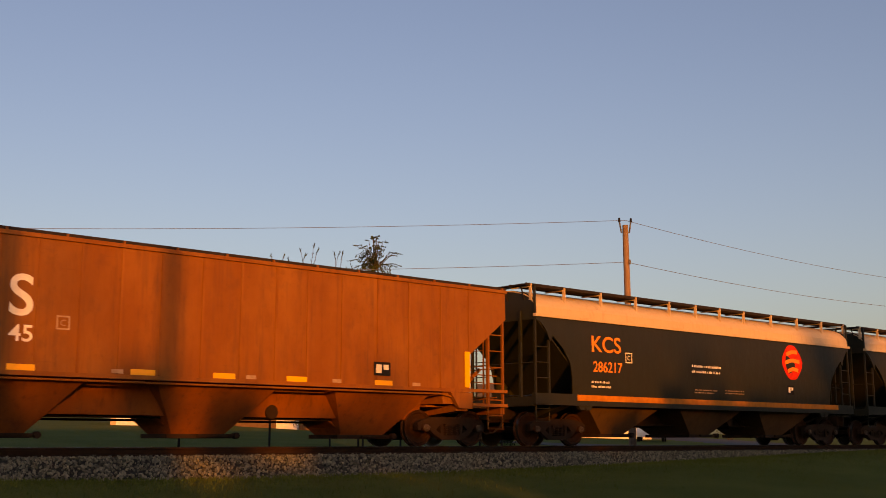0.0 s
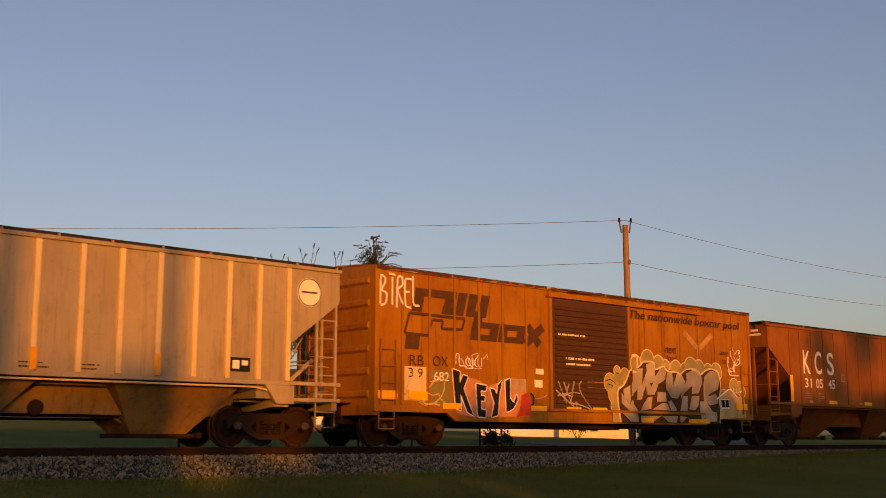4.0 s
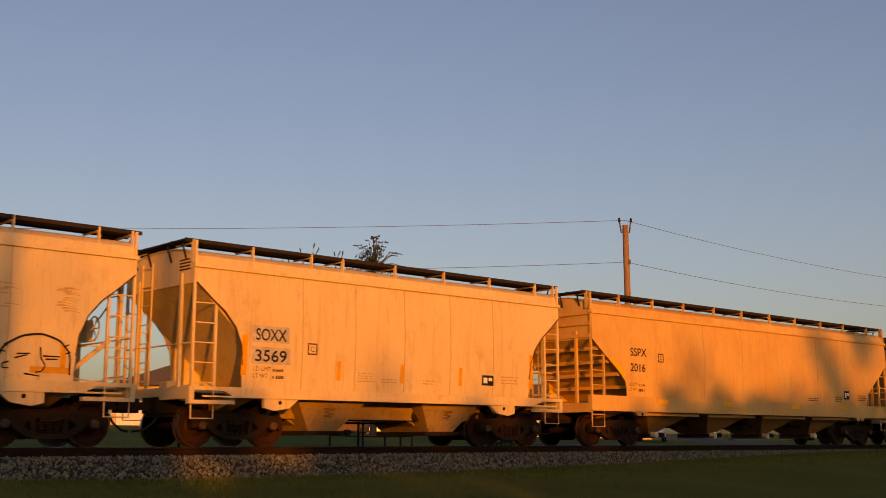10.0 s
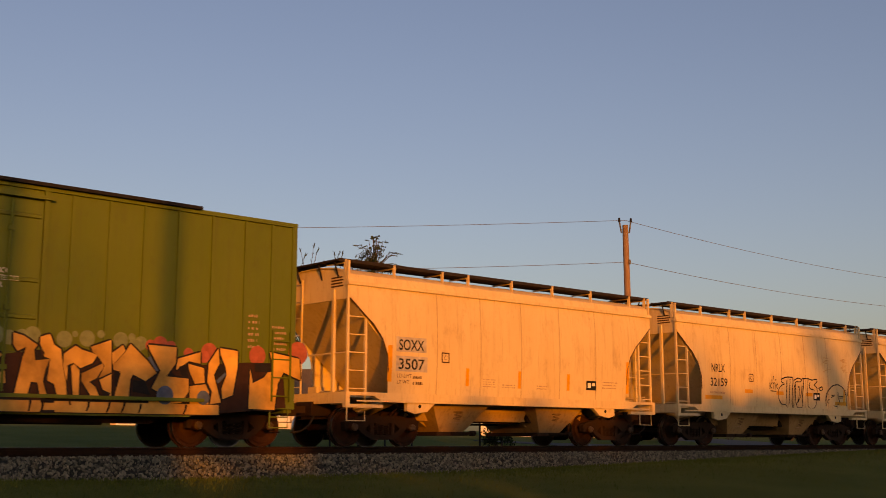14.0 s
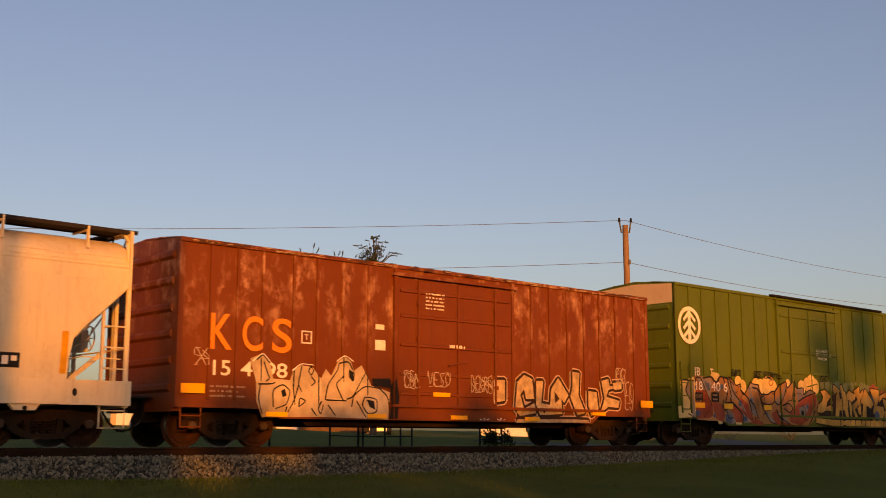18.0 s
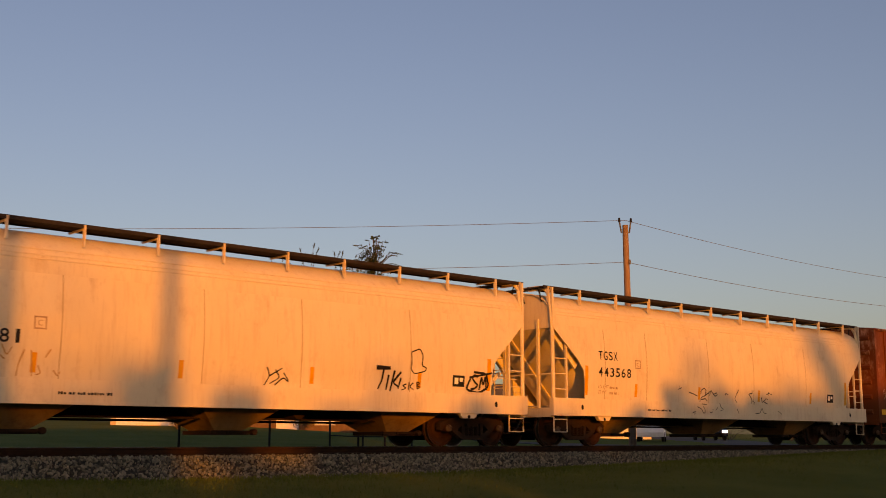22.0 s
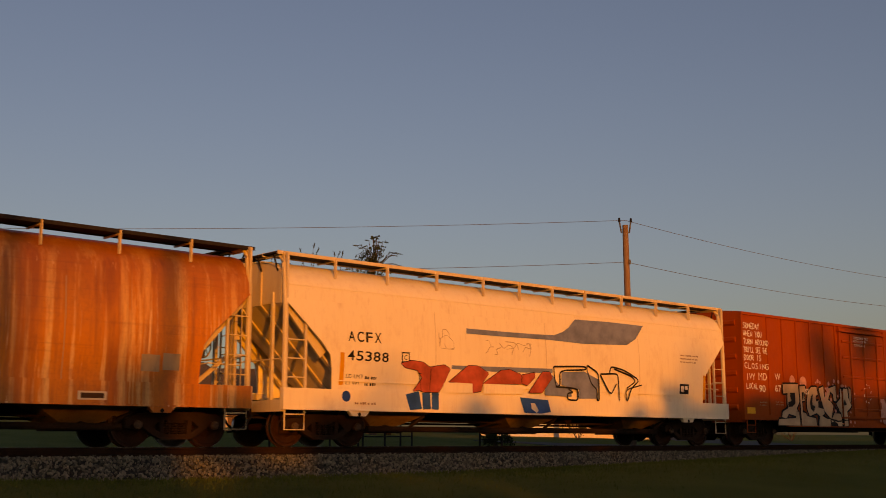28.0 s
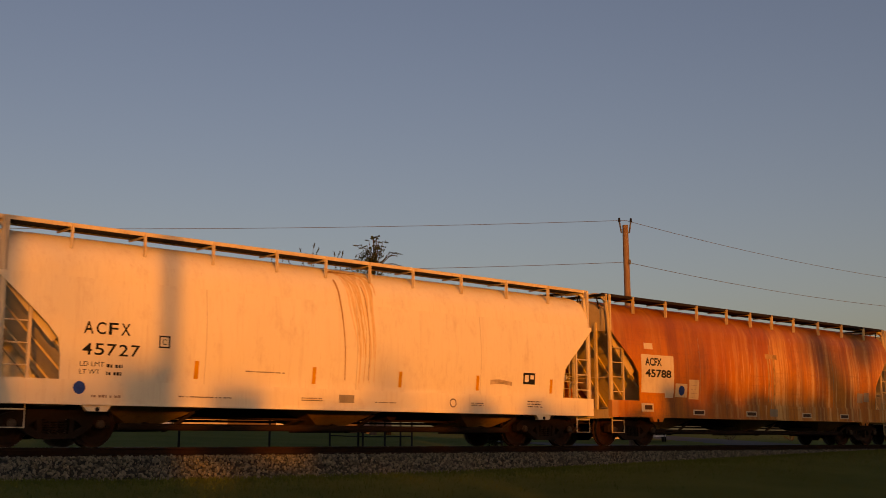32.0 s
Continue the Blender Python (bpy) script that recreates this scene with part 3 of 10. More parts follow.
def coupler(car, x, d, mat):
    s = Shape()
    s.box(min(x - 0.5 * d, x + 0.06 * d), max(x - 0.5 * d, x + 0.06 * d), -0.32, 0.32, 0.72, 1.06)
    s.beam((x, 0, 0.87), (x + 0.42 * d, 0, 0.87), 0.14, 0.17)
    s.prism([(x + 0.36 * d, 0.72), (x + 0.62 * d, 0.72), (x + 0.66 * d, 0.86), (x + 0.62 * d, 1.02), (x + 0.36 * d, 1.02)], -0.13, 0.16)
    part("coupler", s, M_TRUCK, car)
    h = Shape()
    h.tube([(x, -0.35, 0.72), (x + 0.15 * d, -0.36, 0.50), (x + 0.35 * d, -0.32, 0.36), (x + 0.56 * d, -0.2, 0.33)], 0.025, 6)
    part("air_hose", h, M_BLACK, car)


RUNG = {}


def ladder(car, x0, x1, y, z0, z1, mat, z1b=None, step=0.42, r=0.016, rail=0.055):
    """Two uprights and their rungs; z1b: where the second upright ends."""
    s = Shape()
    s.box(x0 - rail / 2, x0 + rail / 2, y - 0.03, y + 0.03, z0, z1)
    s.box(x1 - rail / 2, x1 + rail / 2, y - 0.03, y + 0.03, z0, z1b or z1)
    ob = part("ladder", s, mat, car)
    key = (round(abs(x1 - x0), 3), mat.name)
    if key not in RUNG:
        RUNG[key] = Shape().tube([(-abs(x1 - x0) / 2, 0, 0), (abs(x1 - x0) / 2, 0, 0)], r, 6).mesh("rung", mat)
    z = z0 + 0.12
    while z < (z1b or z1):
        part("rung", RUNG[key], None, ob, at=pose((x0 + x1) / 2, y, z))
        z += step
    return ob


def step_iron(car, x0, x1, y, z0, z1, mat):
    s = Shape()
    s.tube([(x0, y, z1), (x0, y, z0), (x1, y, z0), (x1, y, z1)], 0.02, 6)
    s.tube([(x0, y, (z0 + z1) / 2 + 0.03), (x1, y, (z0 + z1) / 2 + 0.03)], 0.016, 6)
    part("step", s, mat, car)


def end_ladder(car, x, mat, z0, z1, ys=(-0.62, -0.2)):
    s = Shape()
    for y in ys:
        s.box(x - 0.018, x + 0.018, y - 0.018, y + 0.018, z0, z1)
    z = z0 + 0.2
    while z < z1:
        s.tube([(x, ys[0], z), (x, ys[1], z)], 0.014, 5)
        z += 0.42
    part("end_ladder", s, mat, car)


def brake_wheel(car, x, d, y, z, mat):
    s = Shape()
    pts = [(x + 0.1 * d, y + 0.26 * cos(a * pi / 9), z + 0.26 * sin(a * pi / 9)) for a in range(19)]
    s.tube(pts, 0.018, 5)
    for a in range(3):
        q = a * pi / 3
        s.tube([(x + 0.1 * d, y - 0.26 * cos(q), z - 0.26 * sin(q)), (x + 0.1 * d, y + 0.26 * cos(q), z + 0.26 * sin(q))], 0.012, 5)
    part("brake_wheel", s, mat, car)


# ---------- covered hoppers ----------
def section_round(z):
    if z < 1.3:
        return 1.55
    if z < 3.3:
        return 1.53 + 0.07 * sin(pi * (z - 1.3) / 2.0)
    return 1.53 * max(0.0, 1 - ((z - 3.3) / 0.97) ** 2.5) ** 0.4


def section_plain(z):
    if z < 1.4:
        return 1.52
    if z < 3.82:
        return 1.53 + 0.05 * sin(pi * (z - 1.4) / 2.42)
    return 1.50 * max(0.0, 1 - ((z - 3.82) / 0.46) ** 2.4) ** 0.42


def section_flat(z):
    return 1.55


def low_edge(profile, x):
    """The lower edge of a side at x: profile holds (x, z) from the middle outwards."""
    x = abs(x)
    for (xa, za), (xb, zb) in zip(profile, profile[1:]):
        if xa <= x <= xb:
            return za + (zb - za) * ((x - xa) / max(xb - xa, 1e-6))
    return profile[-1][1] if x > profile[-1][0] else profile[0][1]


def side_sheets(car, L, profile, top, section, mat, seams=(), seam_mat=None, top_band=None):
    half = L / 2
    xs = sorted({round(sgn * px, 3) for sgn in (-1, 1) for px, _ in profile} | {round(-half + i * L / 26, 3) for i in range(27)})
    xs = [x for x in xs if abs(x) <= profile[-1][0] + 1e-6]
    rows = 12
    for k in (-1, 1):
        grid = []
        for x in xs:
            lo = low_edge(profile, x)
            grid.append([(x, k * section(lo + (top - lo) * j / rows), lo + (top - lo) * j / rows) for j in range(rows + 1)])
        part("side_sheet", Shape().sheet(grid, (0, -0.03 * k, 0)), mat, car, smooth=True)
        for x in seams:
            lo = low_edge(profile, x) + 0.01
            g = [[(x + dx, k * (section(lo + (top - lo) * j / rows) + 0.005), lo + (top - lo) * j / rows) for j in range(rows + 1)] for dx in (-0.009, 0.009)]
            part("weld_seam", Shape().sheet(g, (0, -0.004 * k, 0)), seam_mat or mat, car, smooth=True)


def curved_roof(car, L, z0, z1, half_w, mat, n=12):
    grid = []
    for i in range(n + 1):
        a = pi * i / n
        z = z0 + (z1 - z0) * max(0.0, sin(a)) ** 0.6
        grid.append([(-L / 2 + 0.04, -half_w * cos(a), z), (L / 2 - 0.04, -half_w * cos(a), z)])
    part("roof", Shape().sheet(grid, (0, 0, -0.03)), mat, car, smooth=True)


def end_plates(car, L, zlow, section, top, mat, inset=0.10, slope_to=(0, 0), slope_mat=None, ribs=0, rib_mat=None):
    """The upright upper end and the sloping sheet under it, on both ends."""
    for d in (-1, 1):
        x = d * (L / 2 - inset)
        pts = []
        n = 10
        for i in range(n + 1):
            z = zlow + (top - zlow) * i / n
            pts.append((section(z) - 0.035, z))
        poly = [(-y, z) for y, z in pts] + [(y, z) for y, z in reversed(pts)]
        part("end_plate", Shape().prism_x(poly, x - 0.02, x + 0.02), mat, car)
        sx, sz = d * slope_to[0], slope_to[1]
        w = section(zlow) - 0.04
        if section is section_round:
            rows = []
            for i in range(8):
                u = i / 7
                cols = []
                for j in range(17):
                    v = -1 + j / 8
                    back = 0.62 * max(0.0, (abs(v) - 0.45) / 0.55) ** 2 * min(1.0, 0.25 + 1.4 * u)
                    cols.append((x + (sx - x) * u - d * back, v * (w - 0.05 * u), zlow + (sz - zlow) * u))
                rows.append(cols)
            part("slope_sheet", Shape().sheet(rows, (-0.03 * d, 0, 0.03)), slope_mat or mat, car, smooth=True)
        grid = [[(x, -w, zlow), (x, w, zlow)], [(sx, -w + 0.05, sz), (sx, w - 0.05, sz)]]
        if section is not section_round:
            part("slope_sheet", Shape().sheet(grid, (-0.03 * d, 0, 0.03)), slope_mat or mat, car)
        for i in range(ribs):
            y = -1.25 + 2.5 * i / (ribs - 1) if ribs > 1 else 0.35
            s = Shape()
            s.beam((x + 0.03 * d, y, top - 0.25), (x + 0.03 * d, y, zlow), 0.11, 0.05)
            s.beam((x + 0.03 * d, y, zlow + 0.01), (sx + 0.05 * d, y, sz + 0.01), 0.11, 0.04)
            part("end_stiffener", s, rib_mat or mat, car)


def running_boards(car, L, z, mat, post_mat, eave, posts, y_in=0.75, y_out=1.36, edge_mat=None):
    for k in (-1, 1):
        s = Shape()
        ya, yb = sorted((k * y_in, k * y_out))
        s.box(-L / 2 - 0.1, L / 2 + 0.1, ya, yb, z, z + 0.035)
        board = part("running_board", s, mat, car)
        for y in (y_in, y_out):
            part("board_edge", Shape().box(-L / 2 - 0.1, L / 2 + 0.1, k * y - 0.015, k * y + 0.015, z - 0.03, z + 0.05), edge_mat or mat, board)
        for x in posts:
            p = Shape()
            p.beam((x, k * (y_out + 0.02), eave), (x, k * (y_out + 0.02), z + 0.03), 0.09, 0.03)
            p.beam((x, k * y_out, z - 0.045), (x, k * y_in * 0.9, z - 0.045), 0.05, 0.03)
            part("board_bracket", p, post_mat, car)
    for d in (-1, 1):
        s = Shape()
        xa, xb = sorted((d * (L / 2 - 0.32), d * (L / 2 + 0.1)))
        s.box(xa, xb, -y_in + 0.02, y_in - 0.02, z + 0.002, z + 0.032)
        part("end_platform", s, mat, car)
        for y in (-1.1, -0.45, 0.45, 1.1):
            part("platform_brace", Shape().beam((d * (L / 2 + 0.02), y, z - 0.02), (d * (L / 2 - 0.1), y, z - 0.38), 0.03, 0.03), mat, car)


def hatches(car, L, z, mat, n=4):
    s = Shape()
    s.box(-L / 2 + 0.9, L / 2 - 0.9, -0.42, 0.42, z - 0.12, z + 0.03)
    h = part("hatch_coaming", s, mat, car)
    w = (L - 1.9) / n
    for i in range(n):
        x = -L / 2 + 0.95 + i * w
        part("hatch_cover", Shape().prism_x([(-0.46, z + 0.025), (-0.3, z + 0.07), (0.3, z + 0.07), (0.46, z + 0.025)], x + 0.03, x + w - 0.03), mat, h)


def bay(car, cx, top_w, bot_w, z_top, z_bot, y_top, y_bot, mat, gate=True):
    """A hopper bay: a tapering bin with its outlet gate."""
    g0 = [(cx - top_w / 2, -y_top, z_top), (cx + top_w / 2, -y_top, z_top), (cx + top_w / 2, y_top, z_top), (cx - top_w / 2, y_top, z_top)]
    g1 = [(cx - bot_w / 2, -y_bot, z_bot), (cx + bot_w / 2, -y_bot, z_bot), (cx + bot_w / 2, y_bot, z_bot), (cx - bot_w / 2, y_bot, z_bot)]
    s = Shape().add(g0 + g1, [(3, 2, 1, 0), (4, 5, 6, 7), (0, 1, 5, 4), (1, 2, 6, 5), (2, 3, 7, 6), (3, 0, 4, 7)])
    b = part("hopper_bay", s, mat, car)
    if gate:
        q = Shape()
        q.box(cx - bot_w / 2 - 0.14, cx + bot_w / 2 + 0.14, -y_bot - 0.06, y_bot + 0.06, z_bot - 0.09, z_bot + 0.004)
        q.box(cx - 0.09, cx + bot_w / 2 + 0.30, -y_bot - 0.12, -y_bot - 0.05, z_bot - 0.06, z_bot - 0.0)
        q.wheel([(-y_bot - 0.22, 0.07), (-y_bot - 0.06, 0.07)], cx + bot_w / 2 + 0.2, z_bot - 0.03, 8)
        part("outlet_gate", q, M_TRUCK, b, "rusty sliding outlet gate")
    return b


def under_sill(car, L, mat, z0=0.66, z1=1.0):
    s = Shape()
    s.box(-L / 2, L / 2, -0.17, 0.17, z0, z1)
    s.box(-L / 2, L / 2, -0.30, 0.30, z0 - 0.015, z0)
    part("centre_sill", s, mat, car)
    c = Shape()
    c.wheel([(-0.85, 0.03), (-0.83, 0.16), (-0.35, 0.16), (-0.33, 0.03)], L * 0.1, 0.78, 12)
    part("brake_cylinder", c, M_TRUCK, car, smooth=True)
    p = Shape()
    p.tube([(-L / 2 + 1.5, -0.5, 0.62), (L / 2 - 1.5, -0.5, 0.62)], 0.022, 6)
    p.tube([(-L / 2 + 2.4, 0.45, 0.58), (L / 2 - 2.4, 0.45, 0.58)], 0.03, 6)
    part("brake_rod", p, M_TRUCK, car)


def end_frame(car, L, z, mat, tc, sill_y=1.5):
    """The open platform over each truck: shear plate, end sill, bolster."""
    for d in (-1, 1):
        x = d * L / 2
        s = Shape()
        xa, xb = sorted((x, x - 2.3 * d))
        s.box(xa, xb, -1.0, 1.0, z - 0.10, z - 0.06)
        part("shear_plate", s, mat, car)
        e = Shape()
        xa, xb = sorted((x - 0.14 * d, x))
        e.box(xa, xb, -sill_y + 0.03, sill_y - 0.03, z - 0.26, z - 0.005)
        part("end_sill", e, mat, car)
        b = Shape()
        b.prism_x([(-1.46, z - 0.02), (1.46, z - 0.02), (1.46, z - 0.2), (0.4, 0.78), (-0.4, 0.78), (-1.46, z - 0.2)], d * tc - 0.2, d * tc + 0.2)
        part("body_bolster", b, mat, car)
        coupler(car, x, d, mat)


def hopper_ends(car, L, mat, z_sill, z_roof, profile, y=1.5, rail2=0.62):
    """Ladders, posts and steps at the four corners."""
    for d in (-1, 1):
        x = d * (L / 2 - 0.09)
        x2 = d * (L / 2 - rail2)
        for k in (-1, 1):
            ladder(car, x, x2, k * y, z_sill, z_roof, mat, low_edge(profile, x2) + 0.05)
            step_iron(car, x, x2, k * y, z_sill - 0.62, z_sill, mat)
        for yy in (-0.95, 0.95):
            part("end_post", Shape().box(x - 0.035, x + 0.035, yy - 0.04, yy + 0.04, z_sill - 0.02, profile[-1][1] + 0.25), mat, car)
        h = Shape()
        h.tube([(x, -y, z_sill + 0.95), (x, y, z_sill + 0.95)], 0.018, 6)
        part("hand_rail", h, mat, car)
    end_ladder(car, -L / 2 + 0.05, mat, z_sill, z_roof - 0.3, (0.3, 0.75))
    end_ladder(car, L / 2 - 0.05, mat, z_sill, z_roof - 0.3, (-0.75, -0.3))
    brake_wheel(car, L / 2 - 0.05, 1, 0.55, z_sill + 1.3, mat)
    brake_gear(car, L, mat, z_sill)


def brake_gear(car, L, mat, z):
    """Reservoir, valve, pipes and lever on the leading platform; a small valve on the other."""
    x = L / 2 - 0.78
    part("air_reservoir", Shape().wheel([(0.15, 0.05), (0.17, 0.15), (0.95, 0.15), (0.97, 0.05)], x, z + 0.34, 14), mat, car, smooth=True)
    v = Shape().box(x - 0.14, x + 0.14, -0.2, 0.16, z + 0.05, z + 0.52)
    v.wheel([(-0.34, 0.09), (-0.2, 0.11), (-0.18, 0.11)], x, z + 0.36, 12)
    v.box(x - 0.09, x + 0.09, -0.28, -0.2, z + 0.12, z + 0.26)
    part("control_valve", v, mat, car)
    p = Shape()
    p.tube([(x, -0.25, z + 0.5), (x + 0.1, -0.25, z + 1.0), (x + 0.35, -0.4, z + 1.2), (L / 2 - 0.1, -0.4, z + 1.7)], 0.018, 6)
    p.tube([(x - 0.1, -0.6, z + 0.52), (x - 0.15, -0.7, z + 0.75), (x - 0.1, -1.2, z + 0.78), (L / 2 - 0.12, -1.3, z + 0.75)], 0.015, 6)
    p.tube([(x + 0.2, 0.1, z + 0.2), (L / 2 - 0.2, -0.2, z + 0.12), (L / 2 - 0.12, -1.3, z + 0.2)], 0.018, 6)
    part("brake_pipe", p, mat, car)
    part("brake_lever", Shape().beam((x - 0.5, -0.75, z + 0.06), (L / 2 - 0.2, -0.75, z + 0.95), 0.05, 0.09), mat, car)
    part("retaining_box", Shape().box(L / 2 - 0.22, L / 2 - 0.06, 0.35, 0.75, z + 1.0, z + 1.45), mat, car)
    r = Shape().box(-L / 2 + 0.45, -L / 2 + 0.7, 0.2, 0.55, z - 0.02, z + 0.22)
    r.tube([(-L / 2 + 0.5, 0.1, z + 0.1), (-L / 2 + 0.4, -0.8, z + 0.08), (-L / 2 + 0.2, -1.3, z + 0.08)], 0.018, 6)
    part("angle_valve", r, mat, car)


CARS = []


def car_root(name, label, x, category):
    c = thing(name, label, category, pose(x, 0, 0), group="train cars")
    CARS.append((c, x))
    return c


def long_posts(L, n=11):
    if L < 13:
        return [-5.64, -4.15, -2.57, -1.67, -0.07, 1.53, 3.15, 4.88, 5.6]
    if n == 12:
        return [-L / 2 + 0.06, -7.1, -5.5, -3.95, -2.33, -0.76, 0.9, 2.5, 4.2, 5.8, 7.5, L / 2 - 0.06]
    if n == 11:
        return [-L / 2 + 0.06, -6.96, -5.39, -3.78, -2.15, -0.79, 0.51, 1.88, 3.51, 5.15, 6.78, L / 2 - 0.06]
    return [-L / 2 + 0.06 + i * (L - 0.12) / (n - 1) for i in range(n)]


def ribbed_hopper(x, L, mat, label, ribs, rib_w, rib_d, rib_mat=None, posts=13, tc=6.95, eave=4.02, bay_mat=None, end_text=None):
    """Three-bay hopper with flat, posted sides."""
    Spray.door = None
    car = car_root("covered_hopper_car", label, x, "freight car")
    prof = [(0, 1.43), (7.08, 1.43), (7.10, 2.27), (L / 2 - 0.03, 3.27)]
    half = L / 2
    for k in (-1, 1):
        poly = [(-7.08, 1.43), (7.08, 1.43), (7.10, 2.27), (half - 0.03, 3.27), (half - 0.03, eave), (-half + 0.03, eave), (-half + 0.03, 3.27), (-7.10, 2.27)]
        part("side_sheet", Shape().prism(poly, min(k * 1.53, k * 1.56), max(k * 1.53, k * 1.56)), mat, car)
        for xx in ribs:
            part("side_post", Shape().prism_x([(k * 1.556, 1.41), (k * (1.56 + rib_d), 1.45), (k * (1.56 + rib_d), eave - 0.08), (k * 1.556, eave - 0.02)], xx - rib_w / 2, xx + rib_w / 2), rib_mat or mat, car)
        s = Shape()
        ya, yb = sorted((k * 1.50, k * 1.61))
        s.box(-half, half, ya, yb, eave - 0.05, eave + 0.03)
        part("top_chord", s, mat, car)
        s = Shape()
        ya, yb = sorted((k * 1.47, k * 1.60))
        s.box(-7.1, 7.1, ya, yb, 1.345, 1.43)
        for d in (-1, 1):
            xa, xb = sorted((d * 7.1, d * half))
            s.box(xa, xb, ya, yb, 1.36, 1.44)
            s.prism([(d * 6.45, 1.34), (d * 7.2, 1.34), (d * 7.2, 0.94), (d * 6.75, 0.94)], ya + 0.01, yb - 0.01)
            xa, xb = sorted((d * 7.2, d * half))
            s.box(xa, xb, ya, yb, 1.00, 1.08)
        part("side_sill", s, mat, car)
    sec = section_flat
    s = Shape()
    s.sheet([[(-half + 0.03, y, z), (half - 0.03, y, z)] for y, z in ((-1.6, eave + 0.03), (-0.5, eave + 0.09), (0.5, eave + 0.09), (1.6, eave + 0.03))], (0, 0, -0.02))
    part("roof", s, mat, car)
    end_plates(car, L, 3.27, sec, eave, mat, 0.06, (6.0, 1.35), mat)
    for d in (-1, 1):
        b = Shape()
        b.box(min(d * 6.3, d * 7.2), max(d * 6.3, d * 7.2), -1.45, 1.45, 1.05, 1.35)
        part("bolster_web", b, mat, car)
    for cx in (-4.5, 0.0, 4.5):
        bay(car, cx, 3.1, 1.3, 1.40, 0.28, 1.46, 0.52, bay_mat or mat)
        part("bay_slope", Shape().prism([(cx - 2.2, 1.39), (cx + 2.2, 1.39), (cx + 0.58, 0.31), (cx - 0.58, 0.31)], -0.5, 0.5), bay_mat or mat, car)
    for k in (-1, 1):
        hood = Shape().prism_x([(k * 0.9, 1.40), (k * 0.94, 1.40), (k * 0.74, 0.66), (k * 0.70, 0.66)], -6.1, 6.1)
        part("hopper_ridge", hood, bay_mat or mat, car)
    pipe = Shape().tube([(-6.9, -1.52, 1.10), (-6.5, -1.52, 1.29), (6.2, -1.52, 1.29), (6.6, -1.52, 1.22), (6.9, -1.5, 1.08)], 0.024, 7)
    part("air_pipe", pipe, rib_mat or mat, car, smooth=True)
    running_boards(car, L, 4.09, M_BOARD, mat, eave - 0.05, long_posts(L, posts), 0.7, 1.45)
    hatches(car, L, eave + 0.12, mat)
    under_sill(car, L, M_TRUCK)
    end_frame(car, L, 1.08, mat, tc)
    hopper_ends(car, L, mat, 1.06, 4.09, prof)
    for d in (-1, 1):
        xa, xb = sorted((d * (half - 0.038), d * (half - 0.03)))
        for i, (ya, yb) in enumerate(((-1.2, -0.92), (-1.3, -0.84))):
            part("small_print", Shape().box(xa, xb, ya, yb, 3.80 - 0.14 * i, 3.87 - 0.14 * i), end_text or M_WHITE_TEXT, car)
    for d in (-1, 1):
        truck(car, d * tc)
    return car


